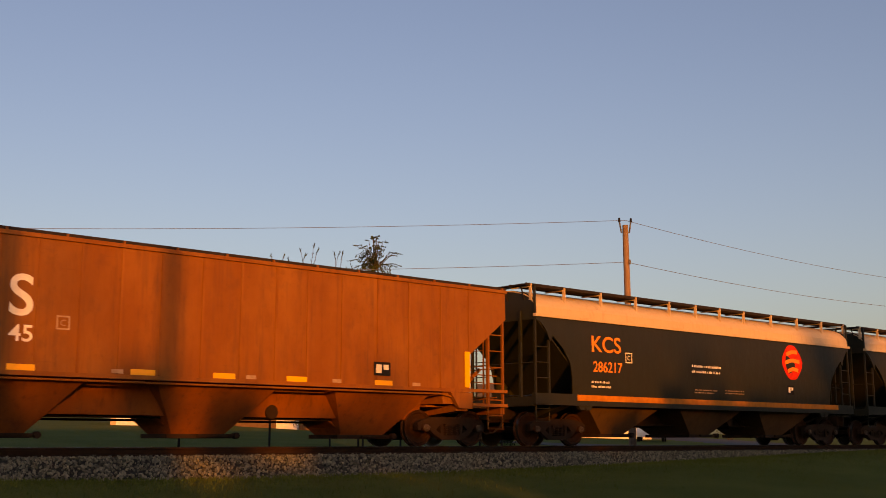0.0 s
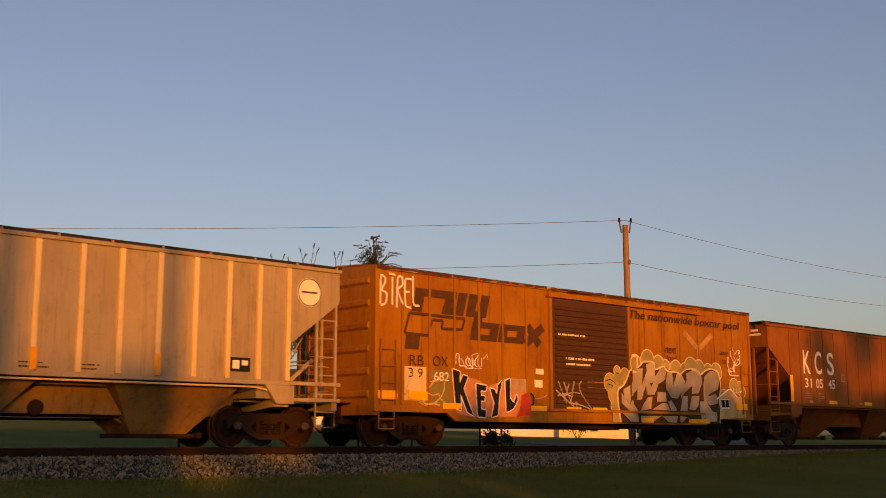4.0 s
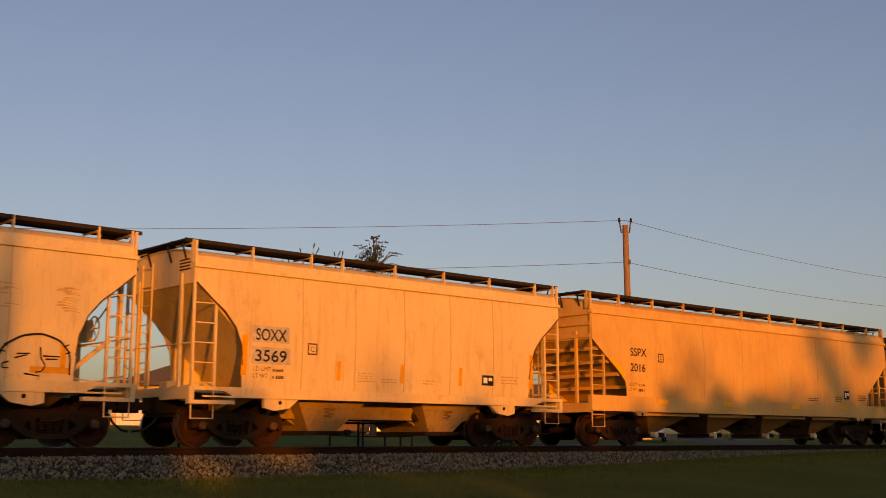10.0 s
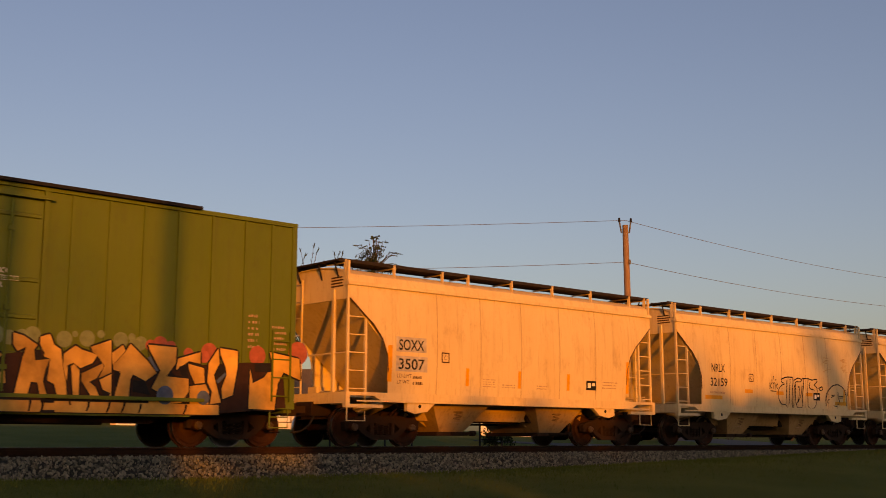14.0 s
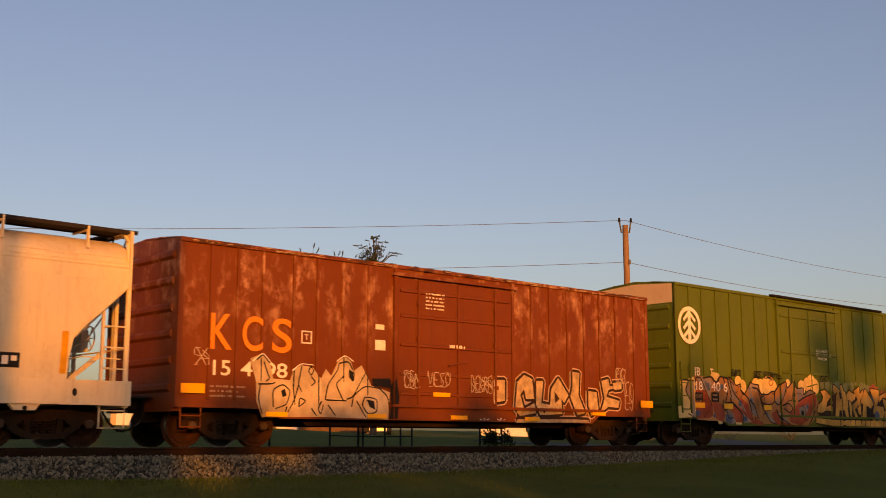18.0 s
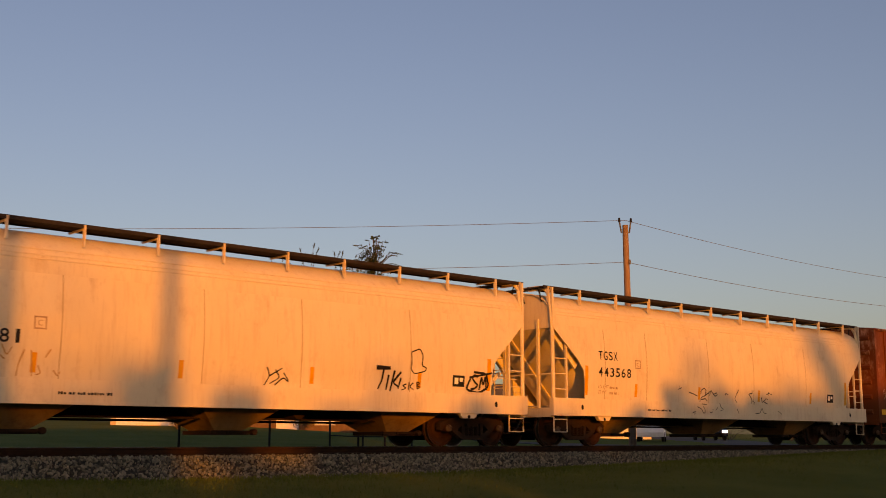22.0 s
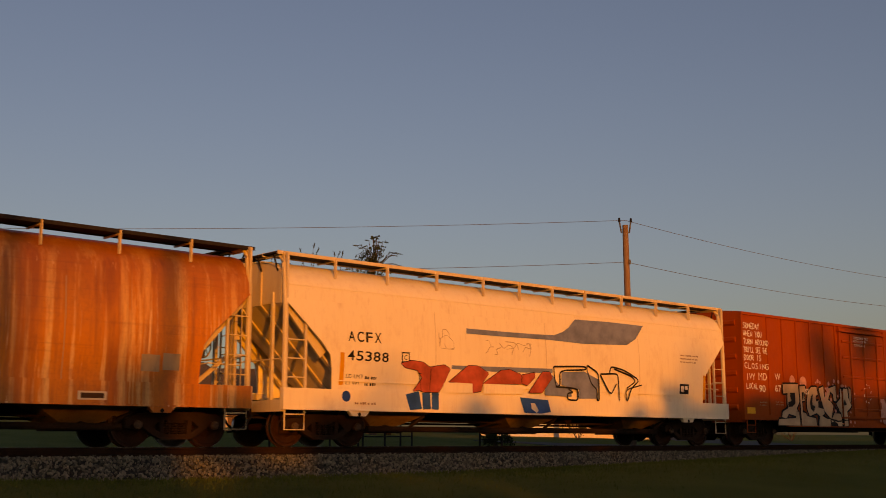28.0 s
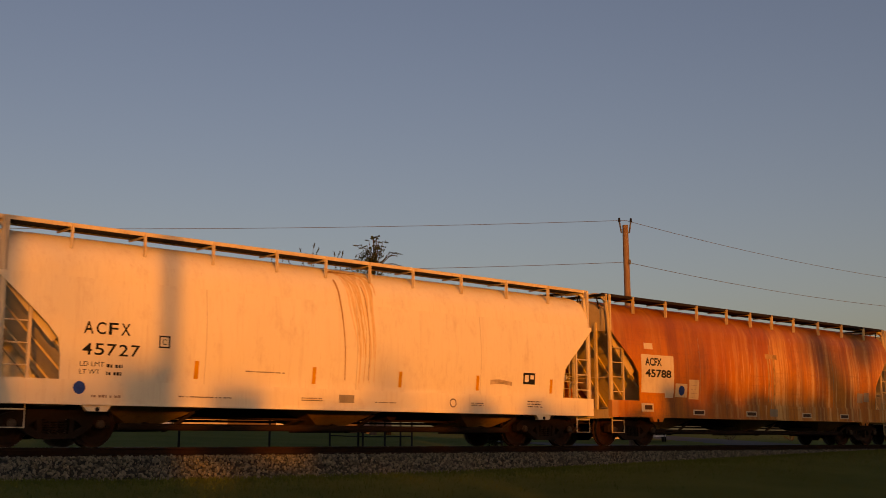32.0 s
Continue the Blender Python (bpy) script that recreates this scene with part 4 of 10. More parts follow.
def smooth_hopper(x, L, mat, label, profile, sec, top, roof_top, sill, sill_mat=None, tc=6.95, seams=(), bays=(), ribs=0, roof_mat=None, slope_mat=None, rim=True, posts=11,
                  board_z=4.34, eave=4.0, post_mat=None, end_mat=None, bay_mat=None, slope_to=None):
    """Hopper with smooth curved sides; profile: the cut-away ends; sill: (z0, z1)."""
    Spray.door = None
    car = car_root("covered_hopper_car", label, x, "freight car")
    half = L / 2
    side_sheets(car, L, profile, top, sec, mat, seams, None if mat is M_DARK else M_WHITE if mat is M_CLEAN else M_SEAM)
    w = sec(top)
    if sec is section_round:
        grid = []
        for i in range(17):
            z = 3.29 + (4.268 - 3.29) * sin(pi / 2 * i / 8) if i <= 8 else 3.29 + (4.268 - 3.29) * sin(pi / 2 * (16 - i) / 8)
            yy = sec(max(z, 3.3)) * (-1 if i < 8 else 1)
            if i == 8:
                yy = 0
            grid.append([(-half + 0.06, yy, z), (half - 0.06, yy, z)])
        part("roof", Shape().sheet(grid, (0, 0, -0.03)), roof_mat or mat, car, smooth=True)
    else:
        curved_roof(car, L - 0.05, top + 0.01, roof_top, w - 0.02, roof_mat or mat)
    if rim:
        for k in (-1, 1):
            ya, yb = sorted((k * (w - 0.06), k * (w + 0.055)))
            part("top_chord", Shape().box(-half + 0.04, half - 0.04, ya, yb, top - 0.05, top + 0.03), roof_mat or mat, car)
    end_plates(car, L, profile[-1][1], sec, 4.25, end_mat or mat, 0.12, slope_to or (profile[1][0] - 1.0, sill[0] + 0.2), slope_mat or mat, ribs, end_mat or mat)
    for k in (-1, 1):
        ya, yb = sorted((k * 1.44, k * 1.585))
        if L < 13:
            s = Shape().box(-4.62, 4.62, ya, yb, sill[0], sill[1])
            for d in (-1, 1):
                xa, xb = sorted((d * 4.62, d * half))
                s.box(xa, xb, ya, yb, sill[1] - 0.08, sill[1])
                s.box(xa, xb, ya + 0.01, yb - 0.01, sill[0] - 0.14, sill[0] - 0.06)
                s.prism([(d * 4.62, sill[1]), (d * 4.62, sill[0]), (d * 4.9, sill[1] - 0.08)], ya + 0.005, yb - 0.005)
                xa, xb = sorted((d * (half - 0.12), d * half))
                s.box(xa, xb, ya + 0.005, yb - 0.005, sill[0] - 0.06, sill[1] - 0.08)
        else:
            s = Shape().box(-half, half, ya, yb, sill[0], sill[1])
        part("side_sill", s, sill_mat or mat, car)
        lip = Shape().box(-half + 0.3, half - 0.3, min(k * 1.585, k * 1.61), max(k * 1.585, k * 1.61), sill[0], sill[0] + 0.035)
        part("sill_flange", lip, sill_mat or mat, car)
    for d in (-1, 1):
        s = Shape()
        s.prism([(d * (tc - 1.25), sill[0]), (d * (tc - 0.35), sill[0]), (d * (tc - 0.35), sill[0] - 0.2), (d * (tc - 0.6), sill[0] - 0.26), (d * (tc - 1.0), sill[0] - 0.2)] if L < 13 else
                [(d * (tc - 0.9), sill[0]), (d * (tc - 0.3), sill[0]), (d * (tc - 0.4), sill[0] - 0.12), (d * (tc - 0.8), sill[0] - 0.12)], -1.57, -1.46)
        part("jacking_pad", s, sill_mat or mat, car)
        hole = Shape().wheel([(-1.578, 0.045), (-1.57, 0.045)], d * (tc - (0.75 if L < 13 else 0.6)), sill[0] - 0.08, 12)
        part("pad_hole", hole, M_BLACK, car)
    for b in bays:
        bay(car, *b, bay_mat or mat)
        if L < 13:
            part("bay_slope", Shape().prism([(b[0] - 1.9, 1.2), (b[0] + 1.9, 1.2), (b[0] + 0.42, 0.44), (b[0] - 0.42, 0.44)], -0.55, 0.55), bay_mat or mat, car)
    if L < 13:
        for k in (-1, 1):
            hood = Shape().prism_x([(k * 0.9, 1.22), (k * 0.94, 1.22), (k * 0.74, 0.64), (k * 0.70, 0.64)], -3.3, 3.3)
            part("hopper_ridge", hood, bay_mat or mat, car)
    running_boards(car, L, board_z, M_BOARD, post_mat or mat, eave - 0.08, long_posts(L, posts), edge_mat=M_WHITE if mat is M_CLEAN else None)
    hatches(car, L, roof_top - 0.02, roof_mat or mat, 3)
    under_sill(car, L, M_TRUCK)
    end_frame(car, L, sill[0] + 0.22, end_mat or mat, tc)
    hopper_ends(car, L, end_mat or mat, sill[0] + 0.18, board_z, profile)
    for d in (-1, 1):
        truck(car, d * tc)
    return car


def marks(car, bend, name, number, x, z, h, mat, w1, w2, gap=0.32, bold=0.012):
    """Reporting mark over the car's number."""
    writing(name, x, z + h + gap, h, mat, car, w1, bend=bend, bold=bold)
    writing(number, x, z, h, mat, car, w2, bend=bend, bold=bold)


def strips(car, xs, z0, z1, w, mat, bend=None, y=-1.6):
    for x in xs:
        decal("reflective_strip", x - w / 2, x + w / 2, z0, z1, mat, car, bend, y)


def test_panel(car, x, z, bend=None, y=-1.6, w=0.42, h=0.30):
    p = decal("stencil_panel", x, x + w, z, z + h, M_BLACK_TEXT, car, bend, y, 0.006, "black test-date panel")
    decal("panel_mark", x + 0.06, x + w * 0.45, z + 0.06, z + h - 0.06, M_WHITE_TEXT, p, bend, y, 0.011)
    decal("panel_mark", x + w * 0.58, x + w - 0.06, z + h * 0.45, z + h - 0.06, M_WHITE_TEXT, p, bend, y, 0.011)


def load_marks(car, x, z, w, bend, mat, seed):
    """The two lines of load limit and light weight under a car's number."""
    for i, txt in enumerate(("LD LMT", "LT WT")):
        zz = z + 0.15 * (1 - i)
        writing(txt, x, zz, 0.09, mat, car, w * (0.5, 0.42)[i], bend=bend)
        bars(x + w * 0.56, zz - 0.01, w * 0.44, 0.16, 1, mat, car, bend, seed=seed + i)


def boxed_letter(car, ch, x, z, s, mat, bend=None, y=-1.6):
    f = Shape()
    yy = -(max(bend(z), bend(z + s)) + 0.007) if bend else y - 0.007
    for a in ((x, x + s, z, z + 0.03), (x, x + s, z + s - 0.03, z + s), (x, x + 0.03, z + 0.03, z + s - 0.03), (x + s - 0.03, x + s, z + 0.03, z + s - 0.03)):
        f.box(a[0], a[1], yy, yy + 0.003, a[2], a[3])
    part("stencil_frame", f, mat, car)
    writing(ch, x + s * 0.3, z + s * 0.27, s * 0.45, mat, car, bend=bend, y=y - 0.008)


# end profiles: (distance from the middle, lower edge)
P_LONG = [(0, 1.28), (7.14, 1.28), (7.16, 1.75), (7.22, 2.08), (7.45, 2.35), (7.88, 2.74), (8.40, 3.22)]
P_TAN = [(0, 1.40), (6.98, 1.40), (7.0, 1.62), (7.08, 1.85), (7.35, 2.10), (8.05, 2.62), (8.52, 3.0)]
P_DARK = [(0, 1.35), (6.83, 1.35), (6.86, 1.85), (6.95, 2.25), (7.25, 2.65), (7.65, 2.98), (7.75, 2.80), (7.9, 3.1), (8.10, 3.32), (8.3, 3.4)]
P_RUSTY = [(0, 1.28), (6.97, 1.28), (6.99, 1.75), (7.05, 2.12), (7.28, 2.42), (7.72, 2.82), (8.2, 3.3)]
P_SHORT = [(0, 1.22), (4.43, 1.22), (4.45, 1.75), (4.49, 2.16), (4.65, 2.54), (4.93, 2.87), (5.2, 3.08), (5.62, 3.44)]


def build_train():
    rnd = random.Random(7)
    # --- dark hoppers with a buff top ---
    dark = smooth_hopper(147.95, 16.75, M_DARK, "dark grey covered hopper with a buff top and orange sill stripe", P_DARK, section_plain, 3.52, 4.28, (1.10, 1.41), M_DARK, roof_mat=M_BUFF, bay_mat=M_DARK_BAY,
                         bays=[(-4.3, 3.9, 1.0, 1.3, 0.34, 1.42, 0.8), (0, 3.9, 1.0, 1.3, 0.34, 1.42, 0.8), (4.3, 3.9, 1.0, 1.3, 0.34, 1.42, 0.8)], post_mat=M_BUFF)
    for k in (-1, 1):
        g = [[(-8.25, k * section_plain(z), z), (8.25, k * section_plain(z), z)] for z in (3.56, 3.65, 3.75, 3.84)]
        part("upper_band", Shape().sheet(g, (0, -0.02 * k, 0)), M_BUFF, dark)
        part("sill_stripe", Shape().box(-6.7, 7.3, min(k * 1.587, k * 1.592), max(k * 1.587, k * 1.592), 1.24, 1.40), plain("dull_orange_stripe", (0.42, 0.15, 0.022), 0.55, vary=0.2), dark, "dull orange sill stripe")
    writing("KCS", -6.05, 2.62, 0.46, M_ORANGE_TEXT, dark, 1.28, bend=section_plain, bold=0.012)
    writing("286217", -6.0, 2.06, 0.30, M_ORANGE_TEXT, dark, 1.28, bend=section_plain, bold=0.012)
    boxed_letter(dark, "C", -4.57, 2.37, 0.3, M_WHITE_TEXT, section_plain)
    bars(-6.05, 1.62, 1.0, 0.26, 2, M_WHITE_TEXT, dark, section_plain, seed=4)
    bars(-1.35, 2.22, 1.75, 0.34, 2, M_WHITE_TEXT, dark, section_plain, seed=5)
    bars(-1.19, 1.6, 1.25, 0.16, 2, M_PALE_TEXT, dark, section_plain, seed=6)
    bars(0.41, 1.62, 1.35, 0.16, 2, M_PALE_TEXT, dark, section_plain, seed=8)
    sp = Spray(section_plain, 0.006)
    sp.poly([(4.4 + 0.6 * cos(a * pi / 12) * (1 + 0.07 * cos(4 * a * pi / 12)), 2.79 + 0.6 * sin(a * pi / 12)) for a in range(24)])
    sp.done("emblem", plain("emblem_red", (0.55, 0.03, 0.015), 0.5), dark, "red oval emblem")
    for a, b in (((4.05, 3.05), (4.75, 3.15)), ((3.95, 2.77), (4.85, 2.82)), ((4.1, 2.48), (4.75, 2.52))):
        sp = Spray(section_plain, 0.012)
        sp.stroke([a, ((a[0] + b[0]) / 2, a[1] + 0.1), b], 0.13)
        sp.done("emblem_bar", M_ORANGE_TEXT, dark)
    test_panel(dark, 4.06, 1.7, section_plain, w=0.4)
    copy_thing(dark, pose(165.8, 0, 0))
    CARS.append((bpy.data.objects["covered_hopper_car.001"], 165.8))
    for ob in bpy.data.objects["covered_hopper_car.001"].children_recursive:
        if ob.name.startswith("wheelset"):
            wheelsets.append((ob, ob.matrix_basis.translation.x))

    # --- red three-bay hopper ---
    xs = [-7.1, -6.45, -5.7, -4.9, -4.15, -3.3, -2.45, -1.55, -0.6, 0.35, 1.25, 2.1, 3.07, 4.13, 5.11, 6.14, 7.1]
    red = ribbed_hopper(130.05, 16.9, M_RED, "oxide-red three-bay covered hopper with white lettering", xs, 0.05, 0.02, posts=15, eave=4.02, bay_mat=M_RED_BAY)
    Y = -1.58
    for ch, xx in zip("KCS", (-6.28, -5.53, -4.70)):
        writing(ch, xx, 2.45, 0.80, M_WHITE_TEXT, red, 0.46, y=Y, bold=0.012)
    for ch, xx in zip(("31", "05", "45"), (-6.24, -5.51, -4.68)):
        writing(ch, xx, 1.97, 0.32, M_WHITE_TEXT, red, 0.46, y=Y, bold=0.012)
    bars(-6.2, 1.6, 0.45, 0.24, 3, M_PALE_TEXT, red, y=Y, seed=2)
    bars(-5.4, 1.6, 0.45, 0.24, 3, M_PALE_TEXT, red, y=Y, seed=3)
    boxed_letter(red, "C", -3.77, 2.24, 0.27, M_PALE_TEXT, y=Y)
    strips(red, (-7.08, 7.03), 1.47, 2.37, 0.18, M_REFLECT, y=Y)
    for xx in (-4.41, -1.92, -0.04, 1.82, 4.31):
        decal("reflective_strip", xx - 0.27, xx + 0.27, 1.435, 1.55, M_REFLECT, red, y=Y)
    for xx in (-5.9, -2.5, 0.6, 2.9, 5.3):
        decal("repair_patch", xx - 0.1, xx + 0.15, 1.45, 1.53, M_PALE_TEXT, red, y=Y)
    test_panel(red, 4.01, 1.66, y=Y, w=0.5, h=0.32)

    # --- ochre boxcar ---
    ochre = boxcar(112.65, 15.75, 4.30, M_YELLOW_BOX, "ochre boxcar with a brown door, graffiti and faded lettering", [-7.02, -6.15, -5.31, -4.46, -3.6, -2.71, 2.37, 3.21, 4.09, 5.03, 5.89, 6.87],
                   (-1.72, 1.5), M_BROWN_DOOR, corrugated=True)
    Y = -1.575
    flat = section_box
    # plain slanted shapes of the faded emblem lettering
    layer = itertools.count()

    def emblem(pts, w=None):
        sp = Spray(flat, 0.02 + 0.00008 * next(layer))
        sp = sp.poly(pts) if w is None else sp.stroke(pts, w)
        sp.done("emblem_piece", M_BROWN_TEXT, ochre, "faded dark brown emblem shape")

    for xx, ww in ((-6.75, 0.34), (-5.72, 0.30), (-5.30, 0.30), (-4.92, 0.30), (-4.5, 0.3)):
        emblem([(xx, 3.27), (xx + ww, 3.27), (xx + ww + 0.15, 3.86), (xx + 0.15, 3.86)])
    for xx, ww, z in ((-6.5, 0.62, 3.66), (-5.95, 0.7, 3.66), (-5.75, 0.7, 3.27)):
        emblem([(xx, z), (xx + ww, z), (xx + ww + 0.05, z + 0.2), (xx + 0.05, z + 0.2)])
    for xx, ww in ((-4.78, 0.32), (-4.12, 0.3), (-3.78, 0.3), (-3.12, 0.3)):
        emblem([(xx, 2.68), (xx + ww, 2.68), (xx + ww + 0.12, 3.16), (xx + 0.12, 3.16)])
    emblem([(-4.66, 3.1), (-4.36, 3.1), (-4.28, 3.42), (-4.58, 3.42)])
    for xx, ww, z in ((-4.5, 0.5, 2.68), (-4.4, 0.5, 3.0), (-3.6, 0.6, 2.68), (-3.5, 0.6, 3.0)):
        emblem([(xx, z), (xx + ww, z), (xx + ww + 0.04, z + 0.16), (xx + 0.04, z + 0.16)])
    emblem([(-2.75, 2.68), (-2.05, 3.18)], 0.24)
    emblem([(-2.65, 3.18), (-2.2, 2.68)], 0.24)
    emblem([(-6.95, 2.34), (-6.5, 2.34), (-6.45, 2.68), (-6.9, 2.68)])
    emblem([(-6.95, 2.72), (-6.8, 3.22)], 0.07)
    emblem([(-6.8, 3.22), (-4.95, 3.2)], 0.07)
    emblem([(-4.95, 3.2), (-5.05, 2.92)], 0.07)
    emblem([(-5.05, 2.92), (-5.75, 2.9)], 0.07)
    emblem([(-5.75, 2.9), (-5.7, 3.1)], 0.07)
    emblem([(-5.7, 3.1), (-6.05, 3.1)], 0.07)
    emblem([(-6.05, 3.1), (-6.2, 2.7)], 0.07)
    emblem([(-6.2, 2.7), (-6.95, 2.72)], 0.07)
    writing("RB", -6.81, 1.95, 0.25, M_BROWN_TEXT, ochre, 0.46, y=Y - 0.03)
    writing("OX", -6.05, 1.96, 0.25, M_BROWN_TEXT, ochre, 0.5, y=Y - 0.03)
    decal("repaint_patch", -6.95, -6.25, 1.1, 1.92, M_CREAM, ochre, y=Y)
    decal("repaint_patch", -6.1, -5.45, 1.0, 1.86, paint("olive_patch", (0.19, 0.16, 0.05), (0.12, 0.11, 0.035)), ochre, y=Y)
    writing("3 9", -6.82, 1.66, 0.22, M_BLACK_TEXT, ochre, 0.45, y=Y - 0.012)
    writing("682", -6.0, 1.6, 0.22, M_WHITE_TEXT, ochre, 0.5, y=Y - 0.012)
    writing("The nationwide boxcar pool", 1.63, 3.62, 0.32, M_BROWN_TEXT, ochre, 5.65, y=Y - 0.03, bold=0.02, slant=0.18)
    writing("next", 3.31, 2.76, 0.2, M_BROWN_TEXT, ochre, 0.55, y=Y - 0.03, slant=0.2)
    writing("load,", 3.35, 2.5, 0.2, M_BROWN_TEXT, ochre, 0.55, y=Y - 0.03, slant=0.2)
    writing("any", 6.14, 2.78, 0.17, M_BROWN_TEXT, ochre, 0.45, y=Y - 0.03, slant=0.2)
    writing("road", 6.2, 2.56, 0.2, M_BROWN_TEXT, ochre, 0.5, y=Y - 0.03, slant=0.2)
    chev = Spray(flat, 0.02)
    chev.stroke([(4.3, 3.45), (4.95, 3.0)], 0.18).stroke([(5.75, 3.45), (5.1, 3.0)], 0.18).stroke([(5.03, 3.05), (5.03, 2.66)], 0.18)
    chev.done("chevron", plain("bleached_chevron", (0.40, 0.22, 0.09), 0.6), ochre)
    rnd = random.Random(14)
    xe = -7.86
    while xe < 7.5:
        w = rnd.uniform(0.3, 1.1)
        part("rusted_edge", Shape().box(xe, min(xe + w, 7.86), -1.622, -1.617, 4.30 - rnd.uniform(0.05, 0.1), 4.302), M_BROWN_DOOR, ochre)
        xe += w + rnd.uniform(0.0, 0.12)
    flaking(ochre, 15.75, 4.30, M_BROWN_DOOR, 90, 2)
    flaking(ochre, 15.75, 4.30, M_PALE_TEXT, 30, 3)
    silver = plain("silver_spray", (0.34, 0.29, 0.22), 0.5, 0.1, vary=0.3, scale=1.5)
    pale = plain("pale_spray", (0.46, 0.34, 0.15), 0.6, vary=0.3, scale=2.0)
    black = plain("black_spray", (0.014, 0.012, 0.012), 0.6)
    white = plain("white_spray", (0.75, 0.71, 0.66), 0.6)
    red_s = plain("red_spray", (0.4, 0.05, 0.03), 0.6)
    cream_line = plain("cream_line_spray", (0.66, 0.52, 0.30), 0.6, vary=0.2)
    moss = plain("moss_spray", (0.30, 0.25, 0.10), 0.6, vary=0.35, scale=1.5)
    umber = plain("umber_spray", (0.062, 0.031, 0.013), 0.65, vary=0.3)
    mist = Piece(ochre, flat_out, None, black, 0.02)
    for cx, cz, r in ((1.83, 2.36, 0.3), (2.42, 2.49, 0.34), (2.94, 2.4, 0.29), (3.28, 2.34, 0.24), (3.79, 2.27, 0.31), (4.24, 2.27, 0.25), (4.54, 2.36, 0.35), (4.97, 2.33, 0.32), (5.45, 2.25, 0.3), (5.88, 2.28, 0.31)):
        mist.blob(cx, cz, r, cream_line, 0.0012)
        mist.blob(cx, cz, r - 0.035, moss, 0.0024)
    for cx, cz, r in ((0.61, 1.78, 0.28), (0.93, 2.12, 0.16), (0.99, 1.86, 0.25), (0.84, 1.49, 0.34), (1.27, 2.02, 0.21), (0.87, 1.12, 0.26), (1.02, 0.78, 0.31)):
        mist.blob(cx, cz, r, cream_line, 0.0012)
        mist.blob(cx, cz, r - 0.02, moss, 0.0024)
    mist.shape(umber, (1.03, 0.66), (0.96, 0.98), (0.89, 1.58), (1.22, 1.73), (1.38, 1.98), (1.49, 2.17), (2.01, 2.29), (2.18, 2.45), (2.72, 2.46), (2.73, 2.21), (3.18, 2.36), (3.34, 2.2), (3.85, 2.2), (3.98, 2.13), (4.24, 2.29), (4.5, 2.33), (4.52, 0.67), (1.81, 0.65))
    mist.shape(umber, (4.5, 2.33), (4.84, 2.3), (5.04, 2.16), (5.25, 2.3), (5.59, 2.39), (5.98, 2.28), (6.09, 1.84), (5.95, 1.46), (6.02, 1.1), (5.95, 0.68), (4.52, 0.67))
    mist.line(0.06, (1.03, 0.66), (0.96, 0.98), (0.89, 1.58), (1.22, 1.73), (1.38, 1.98), (1.49, 2.17), (2.01, 2.29), (2.18, 2.45), (2.72, 2.46), (2.73, 2.21), (3.18, 2.36), (3.34, 2.2), (3.85, 2.2), (3.98, 2.13), (4.24, 2.29), (4.5, 2.33), mat=cream_line)
    mist.line(0.06, (4.5, 2.33), (4.84, 2.3), (5.04, 2.16), (5.25, 2.3), (5.59, 2.39), (5.98, 2.28), (6.09, 1.84), (5.95, 1.46), (6.02, 1.1), (5.95, 0.68), mat=cream_line)
    big = Piece(ochre, flat_out, silver, umber, 0.022)
    big.letter((1.8, 2.21), (2.18, 2.25), (2.12, 1.75), (2.36, 2.19), (2.33, 2.38), (2.76, 2.45), (2.74, 2.02), (3.01, 2.27), (3.35, 2.32), (3.21, 1.94), (2.9, 1.81), (2.7, 1.49), (2.37, 1.48), (2.29, 1.74), (2.08, 1.33), (1.87, 1.32), (1.91, 1.63), (1.56, 1.4), (1.56, 1.73), (1.7, 2.09))
    big.letter((1.18, 1.6), (1.49, 1.73), (1.51, 1.37), (1.47, 1.18), (1.2, 1.4))
    big.letter((1.09, 1.51), (1.46, 1.17), (1.58, 1.32), (1.92, 1.01), (1.48, 0.98), (1.09, 1.21))
    big.letter((3.37, 2.21), (3.59, 2.25), (3.62, 1.79), (3.84, 2.19), (4.05, 2.14), (4.23, 1.93), (4.15, 1.73), (3.82, 1.4), (3.51, 1.42), (3.27, 1.68), (3.28, 1.97))
    big.letter((4.29, 2.18), (4.65, 2.31), (5.06, 2.22), (5.1, 1.92), (4.89, 1.59), (4.54, 1.56), (4.58, 1.8), (4.19, 1.6), (3.97, 1.39), (4.06, 1.68), (4.3, 1.96))
    big.letter((5.24, 2.13), (5.58, 2.32), (5.95, 2.27), (6.03, 2.06), (5.93, 1.75), (5.53, 1.6), (5.79, 1.59), (5.93, 1.49), (5.88, 1.3), (5.45, 1.23), (5.15, 1.39), (5.16, 1.87))
    big.letter((2.85, 1.57), (3.24, 1.58), (3.27, 1.3), (2.81, 1.29))
    big.letter((2.39, 1.41), (2.6, 1.43), (2.52, 1.07), (2.03, 1.01), (2.16, 1.2))
    big.letter((2.56, 1.05), (3.07, 1.26), (3.31, 1.24), (3.44, 1.04))
    big.letter((3.35, 1.31), (3.51, 1.34), (3.77, 1.07), (3.72, 1.03), (3.48, 1.04))
    big.letter((4.08, 1.48), (4.34, 1.49), (4.29, 1.03), (3.93, 1.03))
    big.letter((4.54, 1.5), (4.92, 1.51), (4.87, 1.22), (4.68, 1.07), (4.39, 1.09))
    big.letter((4.96, 1.34), (5.25, 1.36), (5.6, 1.05), (5.83, 1.02), (5.82, 0.74), (5.03, 0.73), (4.94, 1.06))
    big.letter((2.03, 0.86), (2.98, 0.87), (2.6, 0.7), (2.03, 0.69))
    big.letter((3.03, 0.87), (3.8, 0.88), (3.73, 0.68), (3.34, 0.69))
